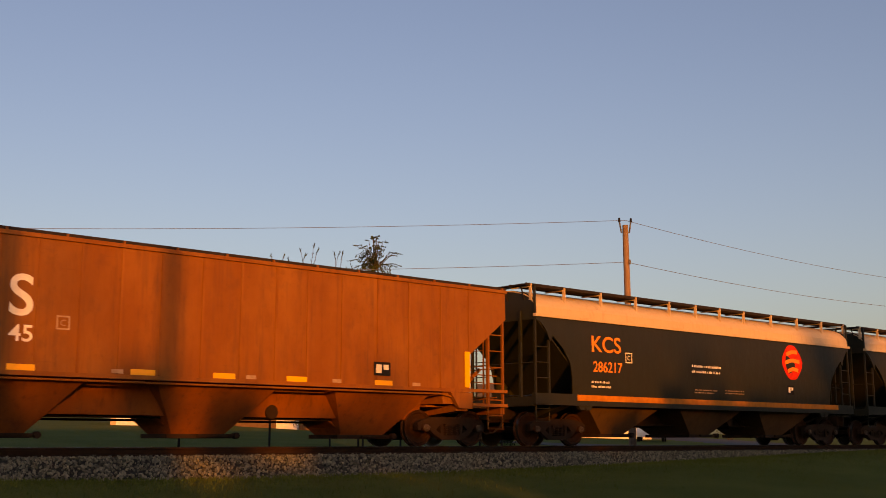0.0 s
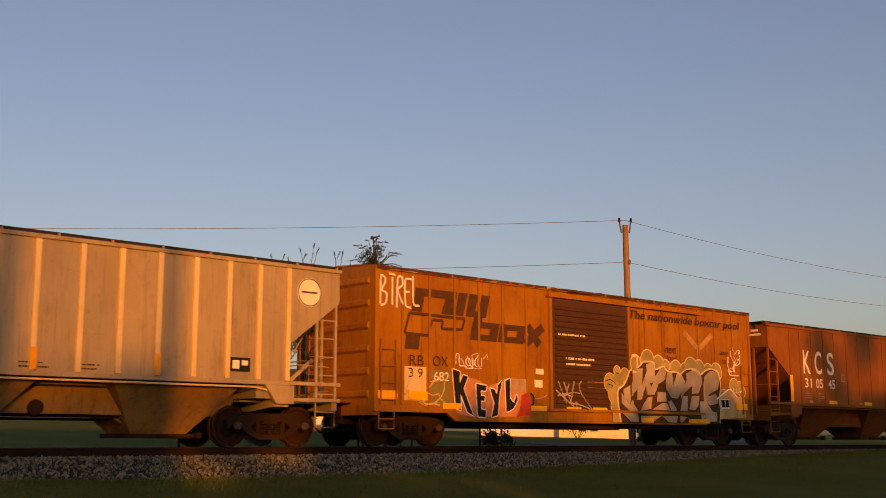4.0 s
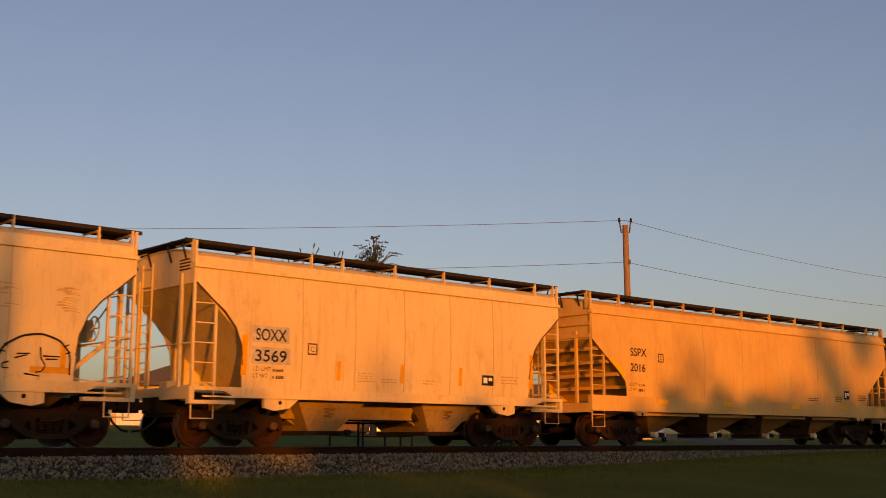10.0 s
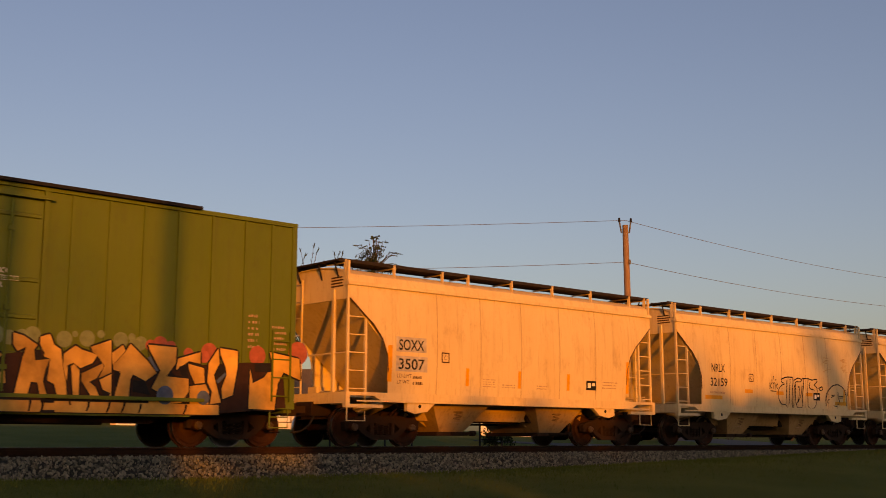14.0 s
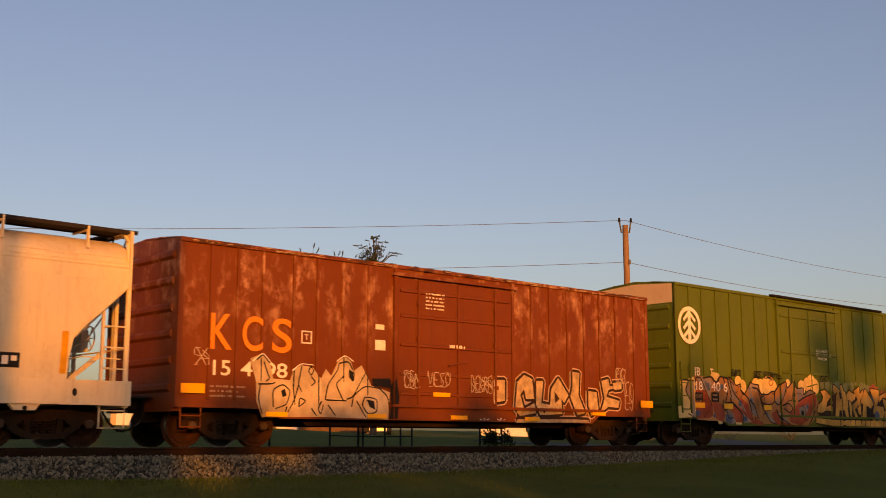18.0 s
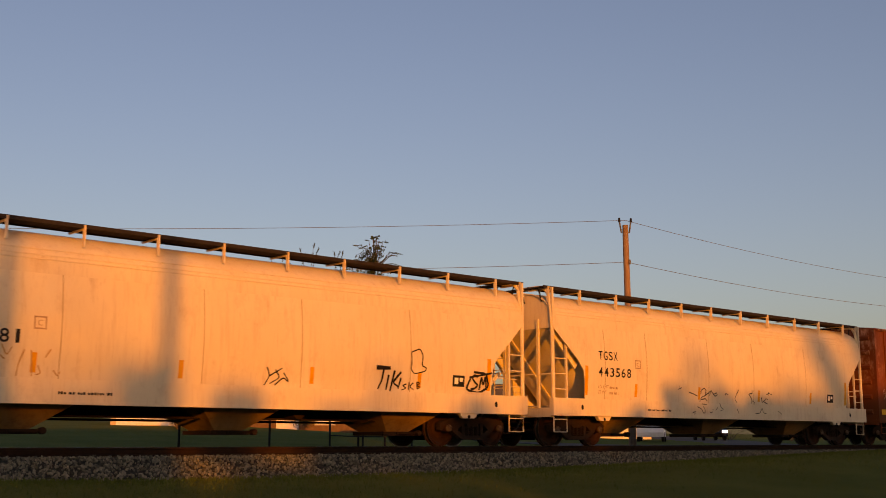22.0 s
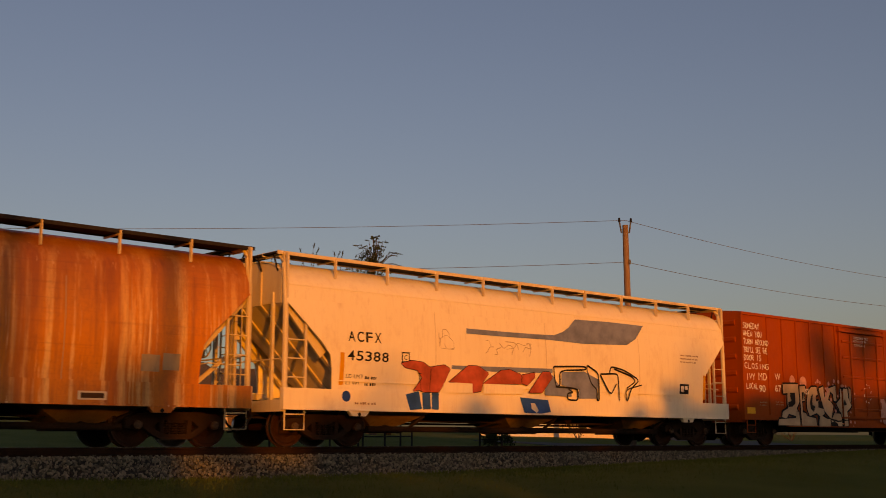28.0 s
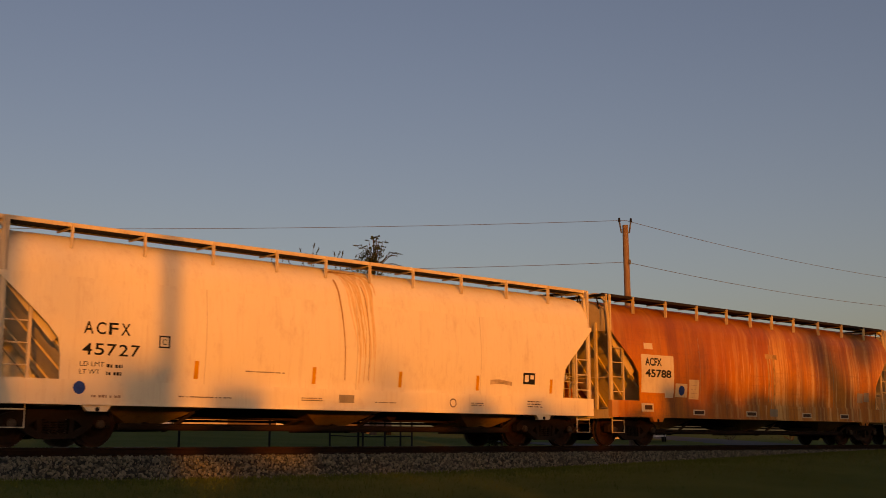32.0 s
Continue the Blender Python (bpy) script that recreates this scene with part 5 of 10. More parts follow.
    big.letter((3.9, 0.89), (4.27, 0.85), (4.02, 0.69), (3.92, 0.71))
    big.letter((1.11, 0.94), (1.89, 0.93), (1.92, 0.69), (1.48, 0.69))
    big.counter((2.47, 1.83), (2.63, 1.83), (2.55, 1.72))
    big.counter((2.85, 1.6), (3, 1.73), (3.1, 1.61))
    big.counter((5.34, 1.51), (5.52, 1.61), (5.73, 1.57))
    big.counter((4.31, 1.66), (4.53, 1.8), (4.5, 1.6))
    door_tag = Piece(ochre, flat_out, None, silver, 0.02)
    door_tag.line(0.045, (-1.59, 1.74), (-1.43, 1.45), (-1.25, 1.13))
    door_tag.line(0.045, (-1.37, 1.73), (-1.26, 1.5), (-1.1, 1.22))
    door_tag.line(0.045, (-1.15, 1.68), (-1.26, 1.45), (-1.37, 1.21))
    door_tag.line(0.045, (-0.93, 1.77), (-1.02, 1.46), (-1.1, 1.15))
    door_tag.line(0.045, (-0.63, 1.78), (-0.74, 1.67), (-0.68, 1.45), (-0.43, 1.2), (-0.17, 0.97))
    door_tag.line(0.045, (-1.68, 1.5), (-1.33, 1.28), (-0.87, 1.01))
    door_tag.line(0.045, (-1.43, 1.32), (-1.04, 1.46), (-0.69, 1.43))
    door_tag.line(0.045, (-1.18, 1.17), (-0.68, 1.12), (-0.21, 0.99))
    door_tag.line(0.045, (-1.62, 1.35), (-1.33, 1.41), (-0.99, 1.33))
    door_tag.line(0.045, (-1, 1.11), (-0.83, 1.21), (-0.87, 1.03))
    face = Piece(ochre, flat_out, None, black, 0.02)
    face.line(0.03, (0.39, 1.81), (0.61, 1.87), (0.86, 1.74))
    face.line(0.03, (0.5, 1.73), (0.72, 1.69), (0.61, 1.61))
    face.line(0.03, (0.87, 2.07), (0.99, 2.03))
    face.line(0.03, (0.96, 1.17), (1.04, 1.06), (0.96, 1.01))
    cottage = Piece(ochre, flat_out, None, black, 0.02)
    for cx, cz, r in ((6.83, 1.89, 0.25), (7.14, 1.82, 0.23), (7.28, 1.7, 0.2), (6.24, 1.61, 0.17)):
        cottage.blob(cx, cz, r, cream_line, 0.0012)
        cottage.blob(cx, cz, r - 0.03, moss, 0.0024)
    cottage.shape(pale, (5.91, 1.47), (6.58, 1.79), (6.93, 1.54), (7.38, 1.54), (7.43, 0.89), (5.95, 0.81))
    cottage.line(0.05, (5.83, 1.43), (6.58, 1.81), (6.98, 1.51), mat=white)
    cottage.shape(white, (6.05, 1.44), (6.53, 1.46), (6.54, 1.15), (6.07, 1.13), over=0.004)
    cottage.shape(black, (6.09, 1.41), (6.27, 1.42), (6.29, 1.19), (6.1, 1.18), over=0.007)
    cottage.shape(black, (6.31, 1.42), (6.49, 1.42), (6.51, 1.19), (6.32, 1.19), over=0.007)
    cottage.line(0.03, (6.79, 1.8), (6.73, 1.65), (6.86, 1.62), mat=white)
    cottage.line(0.03, (6.96, 1.81), (6.93, 1.64), (7.06, 1.69), mat=white)
    cottage.line(0.03, (7.14, 1.82), (7.12, 1.65), (7.23, 1.74), mat=white)
    tangle(-7.0, -5.5, 1.0, 1.6, ochre, flat_out, pale, 8, 0.03, 23, 0.012)
    salmon = plain("salmon_spray", (0.45, 0.20, 0.10), 0.6)
    decal("repaint_patch", -3.6, -2.75, 1.4, 1.75, M_PALE_TEXT, ochre, y=-1.60)
    key = Piece(ochre, flat_out, black, white, 0.028)
    key.shape(salmon, (-5.41, 1.94), (-4.95, 1.74), (-4.52, 1.67), (-4.15, 1.53), (-3.56, 1.68), (-3.44, 1.43), (-2.7, 1.42), (-2.53, 1.01), (-2.92, 0.77), (-4.7, 0.73), (-5.26, 0.82))
    key.shape(red_s, (-2.94, 1.32), (-2.7, 1.42), (-2.55, 1.1), (-2.61, 0.81), (-3.15, 0.75), (-3, 1))
    key.letter((-5.41, 1.91), (-5.16, 1.85), (-5.17, 1.58), (-5.05, 1.77), (-4.88, 1.74), (-5.04, 1.44), (-4.7, 0.77), (-4.91, 0.86), (-5.14, 1.31), (-5.12, 0.89), (-5.3, 0.94))
    key.letter((-4.6, 1.57), (-4.22, 1.53), (-4.26, 1.4), (-4.44, 1.41), (-4.43, 1.27), (-4.29, 1.26), (-4.3, 1.15), (-4.43, 1.15), (-4.42, 0.93), (-4.26, 0.91), (-4.27, 0.73), (-4.54, 0.75))
    key.letter((-4.11, 1.47), (-3.94, 1.44), (-3.86, 1.32), (-3.82, 1.57), (-3.67, 1.68), (-3.77, 1.29), (-3.83, 0.79), (-4.05, 0.74), (-3.95, 1.1))
    key.letter((-3.55, 1.68), (-3.37, 1.75), (-3.38, 1.24), (-3.24, 1.12), (-3.13, 1.35), (-3.09, 1.19), (-3.27, 0.96), (-3.52, 0.87))
    key.line(0.05, (-2.61, 1.39), (-2.48, 1.3), (-2.49, 1.11), (-2.59, 1.07), mat=black)
    key.line(0.03, (-2.44, 1.24), (-2.14, 1.28), (-1.98, 1.35), mat=pale)
    scribble(-7.76, -6.5, 3.36, 4.08, ochre, flat_out, white, "BTREL", 0.05, 3)
    tangle(6.5, 7.2, 2.2, 3.2, ochre, flat_out, white, 9, 0.025, 9, 0.014, "sprayed_tag")
    scribble(-5.2, -4.3, 2.0, 2.22, ochre, flat_out, white, "LOKI", 0.025, 6)
    tangle(-5.3, -4.2, 1.95, 2.35, ochre, flat_out, white, 6, 0.018, 9, 0.016, "sprayed_tag")
    for xx in (2.32, 4.6, 5.15):
        decal("reflective_strip", xx - 0.27, xx + 0.27, 0.67, 0.80, M_REFLECT, ochre, y=-1.628)
    for xx in (-7.5, -6.55, -5.45, -2.3, -0.9, 0.2, 7.2):
        decal("reflective_strip", xx - 0.3, xx + 0.3, 0.92 if -6.5 < xx < 6 else 1.12, 1.06 if -6.5 < xx < 6 else 1.32, M_REFLECT, ochre, y=-1.628)
    decal("notice_plate", -2.35, -2.05, 1.9, 2.05, M_WHITE_TEXT, ochre, y=Y)
    decal("notice_plate", -2.4, -2.1, 1.55, 1.75, M_WHITE_TEXT, ochre, y=Y)
    bars(-1.5, 3.0, 1.4, 0.18, 1, M_WHITE_TEXT, ochre, y=-1.63, seed=21)
    bars(-1.2, 2.2, 1.2, 0.3, 2, M_WHITE_TEXT, ochre, y=-1.63, seed=22)
    bars(-0.3, 1.6, 1.6, 0.3, 2, M_PALE_TEXT, ochre, y=-1.63, seed=23)

    # --- grey ribbed hopper ---
    ribs = [-7.07, -6.36, -5.65, -4.88, -4.09, -3.26, -2.43, -1.55, -0.62, 0.33, 1.25, 2.15, 2.98, 3.83, 4.66, 5.47, 6.24, 7.0]
    grey = ribbed_hopper(95.3, 16.93, M_GREY, "grey three-bay covered hopper with pale side posts", ribs, 0.11, 0.06, M_CREAM, posts=16, bay_mat=M_GREY_BAY, end_text=M_BLACK_TEXT)
    Y = -1.572
    for ch, xx in zip("KCS", (-6.81, -6.10, -5.37)):
        writing(ch, xx, 2.50, 0.27, M_BLACK_TEXT, grey, 0.15, y=Y, bold=0.012)
    for ch, xx in zip(("31", "50", "70"), (-6.84, -6.19, -5.42)):
        writing(ch, xx, 2.06, 0.26, M_BLACK_TEXT, grey, 0.31, y=Y, bold=0.012)
    bars(-6.78, 1.56, 0.3, 0.24, 2, M_BLACK_TEXT, grey, y=Y, seed=2)
    bars(-6.2, 1.58, 0.3, 0.24, 2, M_BLACK_TEXT, grey, y=Y, seed=3)
    for xx in (-0.9, 0.1, 1.0, 2.1):
        bars(xx, 1.5, 0.6, 0.16, 2, M_BLACK_TEXT, grey, y=Y, seed=int(xx * 7) + 11)
    strips(grey, (ribs[0],), 1.46, 2.3, 0.14, M_STRIPE, y=-1.635)
    strips(grey, (ribs[4], ribs[7], ribs[10], ribs[13]), 1.46, 1.88, 0.13, M_STRIPE, y=-1.635)
    sp = Spray(lambda z: 1.56, 0.01)
    sp.disc(7.58, 3.46, 0.33, 24)
    sp.done("round_emblem", M_WHITE_TEXT, grey, "white round emblem with a dark rim")
    sp = Spray(lambda z: 1.56, 0.016)
    sp.stroke([(7.58 + 0.31 * cos(a * pi / 12), 3.46 + 0.31 * sin(a * pi / 12)) for a in range(25)], 0.025).stroke([(7.36, 3.46), (7.8, 3.46)], 0.04)
    sp.done("emblem_ring", M_BROWN_TEXT, grey)
    test_panel(grey, 5.55, 1.6, y=Y, w=0.5, h=0.3)

    # --- tan four-bay hopper ---
    tan_car = smooth_hopper(77.3, 17.2, M_TAN, "tan four-bay covered hopper with cone outlets", P_TAN, section_plain, 3.78, 4.28, (0.98, 1.42), seams=(-3.2, -1.1, 3.5, 5.4),
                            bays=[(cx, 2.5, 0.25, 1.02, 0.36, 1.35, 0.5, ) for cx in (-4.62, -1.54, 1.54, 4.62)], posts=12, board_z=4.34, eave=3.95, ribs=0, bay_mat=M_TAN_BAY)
    for cx in (-4.62, -1.54, 1.54, 4.62):
        s = Shape()
        s.wheel([(-0.75, 0.03), (-0.73, 0.10), (-0.5, 0.10), (0.5, 0.10), (0.73, 0.10), (0.75, 0.03)], cx, 0.32, 14)
        part("outlet_tube", s, M_WHITE, tan_car, "pale capped outlet tube", smooth=True)
        s = Shape()
        s.prism([(cx - 1.3, 0.96), (cx + 1.3, 0.96), (cx + 1.3, 0.88), (cx - 1.3, 0.88)], -1.4, -1.34)
        part("bay_flange", s, M_TAN, tan_car)
    for z in (1.7, 2.05, 2.4, 2.75, 3.1, 3.45, 3.75):
        for d in (-1, 1):
            xx = d * (8.5 if z > 3.0 else 8.5 - (3.0 - z) * 1.3)
            part("end_stiffener", Shape().box(xx - 0.05, xx + 0.05, -1.45, 1.45, z - 0.05, z + 0.05), M_TAN, tan_car)
    marks(tan_car, section_plain, "SSPX", "2016", -6.86, 2.14, 0.24, M_BLACK_TEXT, 0.76, 0.69, 0.21)
    boxed_letter(tan_car, "C", -5.55, 2.46, 0.26, M_BLACK_TEXT, section_plain)
    load_marks(tan_car, -6.89, 1.58, 0.75, section_plain, M_BROWN_TEXT, 9)
    bars(2.9, 1.52, 0.75, 0.14, 2, M_BROWN_TEXT, tan_car, section_plain, seed=10)
    bars(4.7, 1.52, 0.6, 0.22, 3, M_BROWN_TEXT, tan_car, section_plain, seed=11)
    bars(6.3, 1.6, 0.6, 0.24, 3, M_BROWN_TEXT, tan_car, section_plain, seed=12)
    test_panel(tan_car, 5.29, 1.62, section_plain, w=0.38)
    for xx in (-5.35, -2.04, 1.95, 5.09, 7.8):
        decal("reflective_strip", xx - 0.24, xx + 0.24, 1.22, 1.36, M_REFLECT, tan_car, y=-1.59)

    sp = Spray(section_plain, 0.006)
    sp.stroke([(-7.75, 2.5), (-7.1, 2.02)], 0.13)
    sp.done("reflective_strip", M_REFLECT, tan_car)

    # --- three short two-bay hoppers ---
    short_bays = [(cx, 2.25, 0.82, 1.22, 0.36, 1.42, 0.92) for cx in (-1.84, 1.84)]
    for x0, name, num, lab, grimy in ((61.75, "SOXX", "3569", "cream two-bay covered hopper with black lettering on grey patches", 0),
                                      (49.1, "NRLX", "32159", "cream two-bay covered hopper with black outline graffiti", 1),
                                      (36.5, "SOXX", "3507", "cream two-bay covered hopper with curved cut-away ends", 2)):
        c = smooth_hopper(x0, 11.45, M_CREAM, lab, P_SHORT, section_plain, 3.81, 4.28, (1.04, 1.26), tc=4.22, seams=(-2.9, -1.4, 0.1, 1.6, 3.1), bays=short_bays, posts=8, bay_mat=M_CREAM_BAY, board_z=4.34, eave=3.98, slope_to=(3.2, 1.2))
        patch = plain("grey_patch", (0.40, 0.37, 0.33), 0.6) if grimy != 1 else None
        if patch:
            decal("number_patch", -4.22, -3.26, 2.26, 2.62, patch, c, section_plain, lift=0.004)
            decal("number_patch", -4.22, -3.22, 1.79, 2.16, patch, c, section_plain, lift=0.004)
            marks(c, section_plain, name, num, -4.14, 1.84, 0.26, M_BLACK_TEXT, 0.8, 0.82, 0.20)
            load_marks(c, -4.17, 1.49, 0.9, section_plain, M_BROWN_TEXT, 31)
        else:
            writing(name, -3.94, 2.30, 0.25, M_BLACK_TEXT, c, 0.72, bend=section_plain, bold=0.01)
            writing(num, -4.01, 1.85, 0.26, M_BLACK_TEXT, c, 0.92, bend=section_plain, bold=0.012)
            bars(-4.0, 1.62, 0.9, 0.14, 1, M_PALE_TEXT, c, section_plain, seed=33)
            decal("repair_patch", -4.27, -3.35, 1.44, 1.56, M_STRIPE, c, section_plain)
            sp = Piece(c, section_plain, None, black, 0.02, lift=0.004)
            sp.line(0.042, (0.03, 2.19), (0.33, 2.28), (0.74, 2.29), (0.78, 2.17), (0.74, 1.94), (0.71, 1.42), (0.78, 1.25), (0.63, 1.22), (0.45, 1.24), (0.34, 1.35), (0.05, 1.37), (-0.14, 1.56), (-0.14, 1.85), (0.04, 1.99), (0.26, 2.05), (0.04, 2.11), (0.03, 2.19))
            sp.line(0.042, (0.39, 2.18), (0.37, 1.81), (0.34, 1.35))
            sp.line(0.042, (0.59, 2.22), (0.54, 1.36))
            sp.line(0.042, (0.81, 2.18), (1.08, 2.28), (1.35, 2.23), (1.23, 2.14), (0.93, 2.15), (0.85, 1.95), (0.82, 1.25))
            sp.line(0.042, (0.93, 2.07), (0.92, 1.52), (1.05, 1.26), (1.28, 1.27))
            sp.line(0.042, (1.08, 1.96), (1.17, 1.99), (1.16, 1.61), (1.01, 1.37))
            sp.line(0.042, (1.46, 2.27), (1.43, 1.97), (1.35, 1.62), (1.41, 1.33), (1.28, 1.24))
            sp.line(0.042, (1.35, 2.03), (1.27, 1.67), (1.08, 1.43))
            sp.line(0.042, (1.74, 2.28), (1.98, 2.23), (2.3, 2.28), (2.34, 2.19), (2.1, 2.06), (2.26, 2.01), (2.34, 1.95), (2.3, 1.41), (2.14, 1.26), (1.86, 1.25), (1.74, 1.34), (1.7, 1.81), (1.74, 2.28))
            sp.line(0.042, (1.86, 2.17), (1.82, 1.93), (2.1, 1.91), (2.14, 1.85))
            sp.line(0.042, (1.35, 2.26), (1.62, 2.28), (1.74, 2.28))
            sp.line(0.042, (2.42, 1.96), (2.67, 2.03), (2.71, 1.94), (2.58, 1.87), (2.42, 1.96))
            sp.line(0.05, (2.95, 1.37), (2.91, 1.61), (3.04, 1.89), (3.38, 2.09), (3.76, 2.14), (4.11, 2.03), (4.33, 1.79), (4.35, 1.38))
            sp.line(0.033, (2.95, 1.8), (3.08, 1.77))
            sp.line(0.033, (3.04, 1.92), (3.12, 1.88))
            sp.line(0.033, (4.2, 1.91), (4.3, 1.96))
            sp.line(0.033, (4.24, 1.78), (4.34, 1.82))
            sp.line(0.033, (3.25, 1.66), (3.5, 1.73))
            sp.line(0.033, (3.29, 1.74), (3.55, 1.76))
            sp.line(0.033, (3.8, 1.72), (4.13, 1.72))
            sp.line(0.033, (3.85, 1.66), (4.09, 1.67))
            sp.line(0.033, (3.74, 1.88), (3.76, 1.67), (3.86, 1.55), (3.8, 1.43), (3.67, 1.41))
            sp.line(0.033, (3.16, 1.59), (3.04, 1.56), (3.04, 1.47), (3.16, 1.47))
            sp.line(0.033, (3.46, 1.38), (3.76, 1.34))
            sp.line(0.033, (-0.66, 2.06), (-0.65, 1.85))
            sp.line(0.033, (-0.54, 2.06), (-0.64, 1.95), (-0.52, 1.86))
            sp.line(0.033, (-0.5, 2.05), (-0.34, 2.06))
            sp.line(0.033, (-0.42, 2.06), (-0.42, 1.86))
            sp.line(0.033, (-0.31, 2.05), (-0.31, 1.85))
            sp.line(0.033, (-0.18, 2.04), (-0.29, 1.95), (-0.18, 1.87))
            sp.line(0.033, (-0.62, 1.79), (-0.26, 1.78))
            sp.line(0.033, (-0.43, 2.28), (-0.42, 2.17))
            sp.line(0.033, (-0.55, 2.16), (-0.51, 2.12))
            sp.line(0.033, (-0.29, 2.19), (-0.34, 2.13))
            decal("repair_patch", -2.09, -1.64, 1.68, 1.8, M_STRIPE, c, section_plain, lift=0.003)
            decal("repair_patch", -0.23, 0.2, 1.67, 1.79, M_STRIPE, c, section_plain, lift=0.003)
            decal("repair_patch", 1.61, 2.06, 1.67, 1.79, M_STRIPE, c, section_plain, lift=0.003)
            decal("repair_patch", 3.57, 4.33, 1.4, 1.52, M_STRIPE, c, section_plain, lift=0.003)
            sc = Spray(section_plain, 0.004)
            for k in range(26):
                gx, gz = 2.8 + 1.5 * abs(sin(k * 2.1)), 2.55 + 0.5 * abs(sin(k * 1.3))
                sc.stroke([(gx, gz), (gx + 0.1, gz + 0.01), (gx + 0.12 + 0.2 * abs(sin(k)), gz - 0.01)], 0.035, 0.01)
            sc.done("rust_scuff", plain("rust_scuff", (0.46, 0.30, 0.13), 0.7), c, "rusty scrape marks")
        for d in (-1, 1):
            rim = Shape().tube([(d * x, -section_plain(z) - 0.004, z) for x, z in P_SHORT[2:]], 0.016, 6)
            part("opening_edge", rim, M_BROWN_DOOR, c)
        for cx in (-1.84, 1.84):
            worn = Spray(lambda z: 0.92 + (z - 0.36) * 0.5814, 0.005)
            worn.stroke([(cx - 0.2, 0.86), (cx + 0.2, 0.86), (cx - 0.18, 0.79), (cx + 0.2, 0.75), (cx - 0.16, 0.70), (cx + 0.12, 0.68)], 0.035, 0.03)
            worn.done("worn_emblem", M_WORN, c)
        for cx in (-1.84, 1.84):
            bars(cx - 0.16, 0.60, 0.34, 0.09, 1, M_PALE_TEXT, c, bend=lambda z: 0.92 + (z - 0.36) * 0.5814, seed=int(cx * 9) + 40)
        boxed_letter(c, "C", -2.76 if grimy != 1 else -1.88, 2.05, 0.26, M_BROWN_TEXT, section_plain)
        strips(c, (-1.86, 0.03, 1.95) if grimy != 1 else (4.2,), 1.5, 1.95, 0.11, M_STRIPE, section_plain)
        if grimy != 1:
            decal("reflective_strip", -4.48, -4.34, 1.53, 2.4, M_STRIPE, c, section_plain)
            decal("reflective_strip", 4.44, 4.56, 1.49, 2.4, M_STRIPE, c, section_plain)
            bars(-1.3, 1.5, 0.5, 0.24, 4, M_PALE_TEXT, c, section_plain, seed=35)
            bars(-0.6, 1.5, 0.55, 0.12, 2, M_PALE_TEXT, c, section_plain, seed=36)
            bars(0.7, 1.5, 0.5, 0.14, 2, M_PALE_TEXT, c, section_plain, seed=37)
            bars(3.4, 1.6, 0.75, 0.24, 3, M_PALE_TEXT, c, section_plain, seed=38)
        for i in range(4):
            part("small_print", Shape().box(-5.634, -5.626, -1.3 + 0.04 * (i % 2), -0.82, 3.74 + 0.07 * i, 3.775 + 0.07 * i), M_BROWN_TEXT, c)
        test_panel(c, 2.70 if grimy != 1 else 2.11, 1.54, section_plain, w=0.42, h=0.26)

    # --- green boxcar ---
    green = boxcar(21.8, 15.6, 4.98, M_GREEN, "tall green boxcar with a white tree emblem and bright graffiti", [-7.07, -6.4, -5.64, -4.87, -4.18, -3.44, -2.68, 2.24, 3.02, 3.78, 4.56, 5.37, 6.19, 6.88],
                   (-2.05, 1.62), M_GREEN, corrugated=False, end_top=M_BUFF, high_track=True, trim=0.27)
    Y = -1.575
    sp = Spray(flat_out, 0.01)
    cx, cz, rr = -7.12, 3.68, 0.52
    sp.stroke([(cx + rr * cos(a * pi / 16), cz + rr * sin(a * pi / 16)) for a in range(33)], 0.12)
    sp.stroke([(cx, cz - 0.5), (cx, cz + 0.45)], 0.14)
    for dz in (-0.24, 0.02, 0.28):
        for k in (-1, 1):
            sp.stroke([(cx + 0.05 * k, cz + dz + 0.08), (cx + 0.3 * k, cz + dz - 0.14)], 0.1)
    sp.done("tree_emblem", M_WHITE_TEXT, green, "white round tree emblem")
    writing("IB", -6.91, 2.14, 0.25, M_WHITE_TEXT, green, 0.28, y=Y - 0.03)
    writing("T", -6.11, 2.16, 0.22, M_WHITE_TEXT, green, 0.18, y=Y - 0.03)
    pinks = plain("pink_spray", (0.30, 0.085, 0.055), 0.6)
    blue_s = plain("blue_spray", (0.07, 0.10, 0.16), 0.6)
    clouds = plain("cream_spray_cloud", (0.60, 0.45, 0.19), 0.6, vary=0.3, scale=1.5)
    fire = plain("scarlet_spray", (0.27, 0.058, 0.028), 0.6, vary=0.5, scale=0.9)
    amber = plain("amber_spray", (0.33, 0.155, 0.055), 0.6, vary=0.4, scale=0.9)
    grey_s = plain("lilac_grey_spray", (0.24, 0.19, 0.15), 0.6, vary=0.3, scale=1.2)
    gold = plain("gold_spray", (0.50, 0.285, 0.07), 0.6, vary=0.5, scale=1.1)
    pale_green = plain("pale_green_spray", (0.155, 0.19, 0.09), 0.6)
    wild = Piece(green, flat_out, None, black, 0.022)
    for cx, cz, r in ((-5.94, 2.12, 0.17), (-5.76, 2.11, 0.16), (-4.59, 2.02, 0.19), (-4.37, 1.87, 0.23), (-3.59, 1.95, 0.23), (-3.31, 1.91, 0.25), (-2.95, 1.95, 0.3), (-2.57, 1.9, 0.24), (-1.76, 2.03, 0.17), (-0.89, 1.96, 0.24)):
        wild.blob(cx, cz, r, clouds)
    for cx, cz, r in ((-0.52, 2.07, 0.24), (-0.26, 2.18, 0.24), (-0.04, 2.01, 0.28), (-5.66, 0.77, 0.14), (-4.65, 0.71, 0.16)):
        wild.blob(cx, cz, r, clouds)
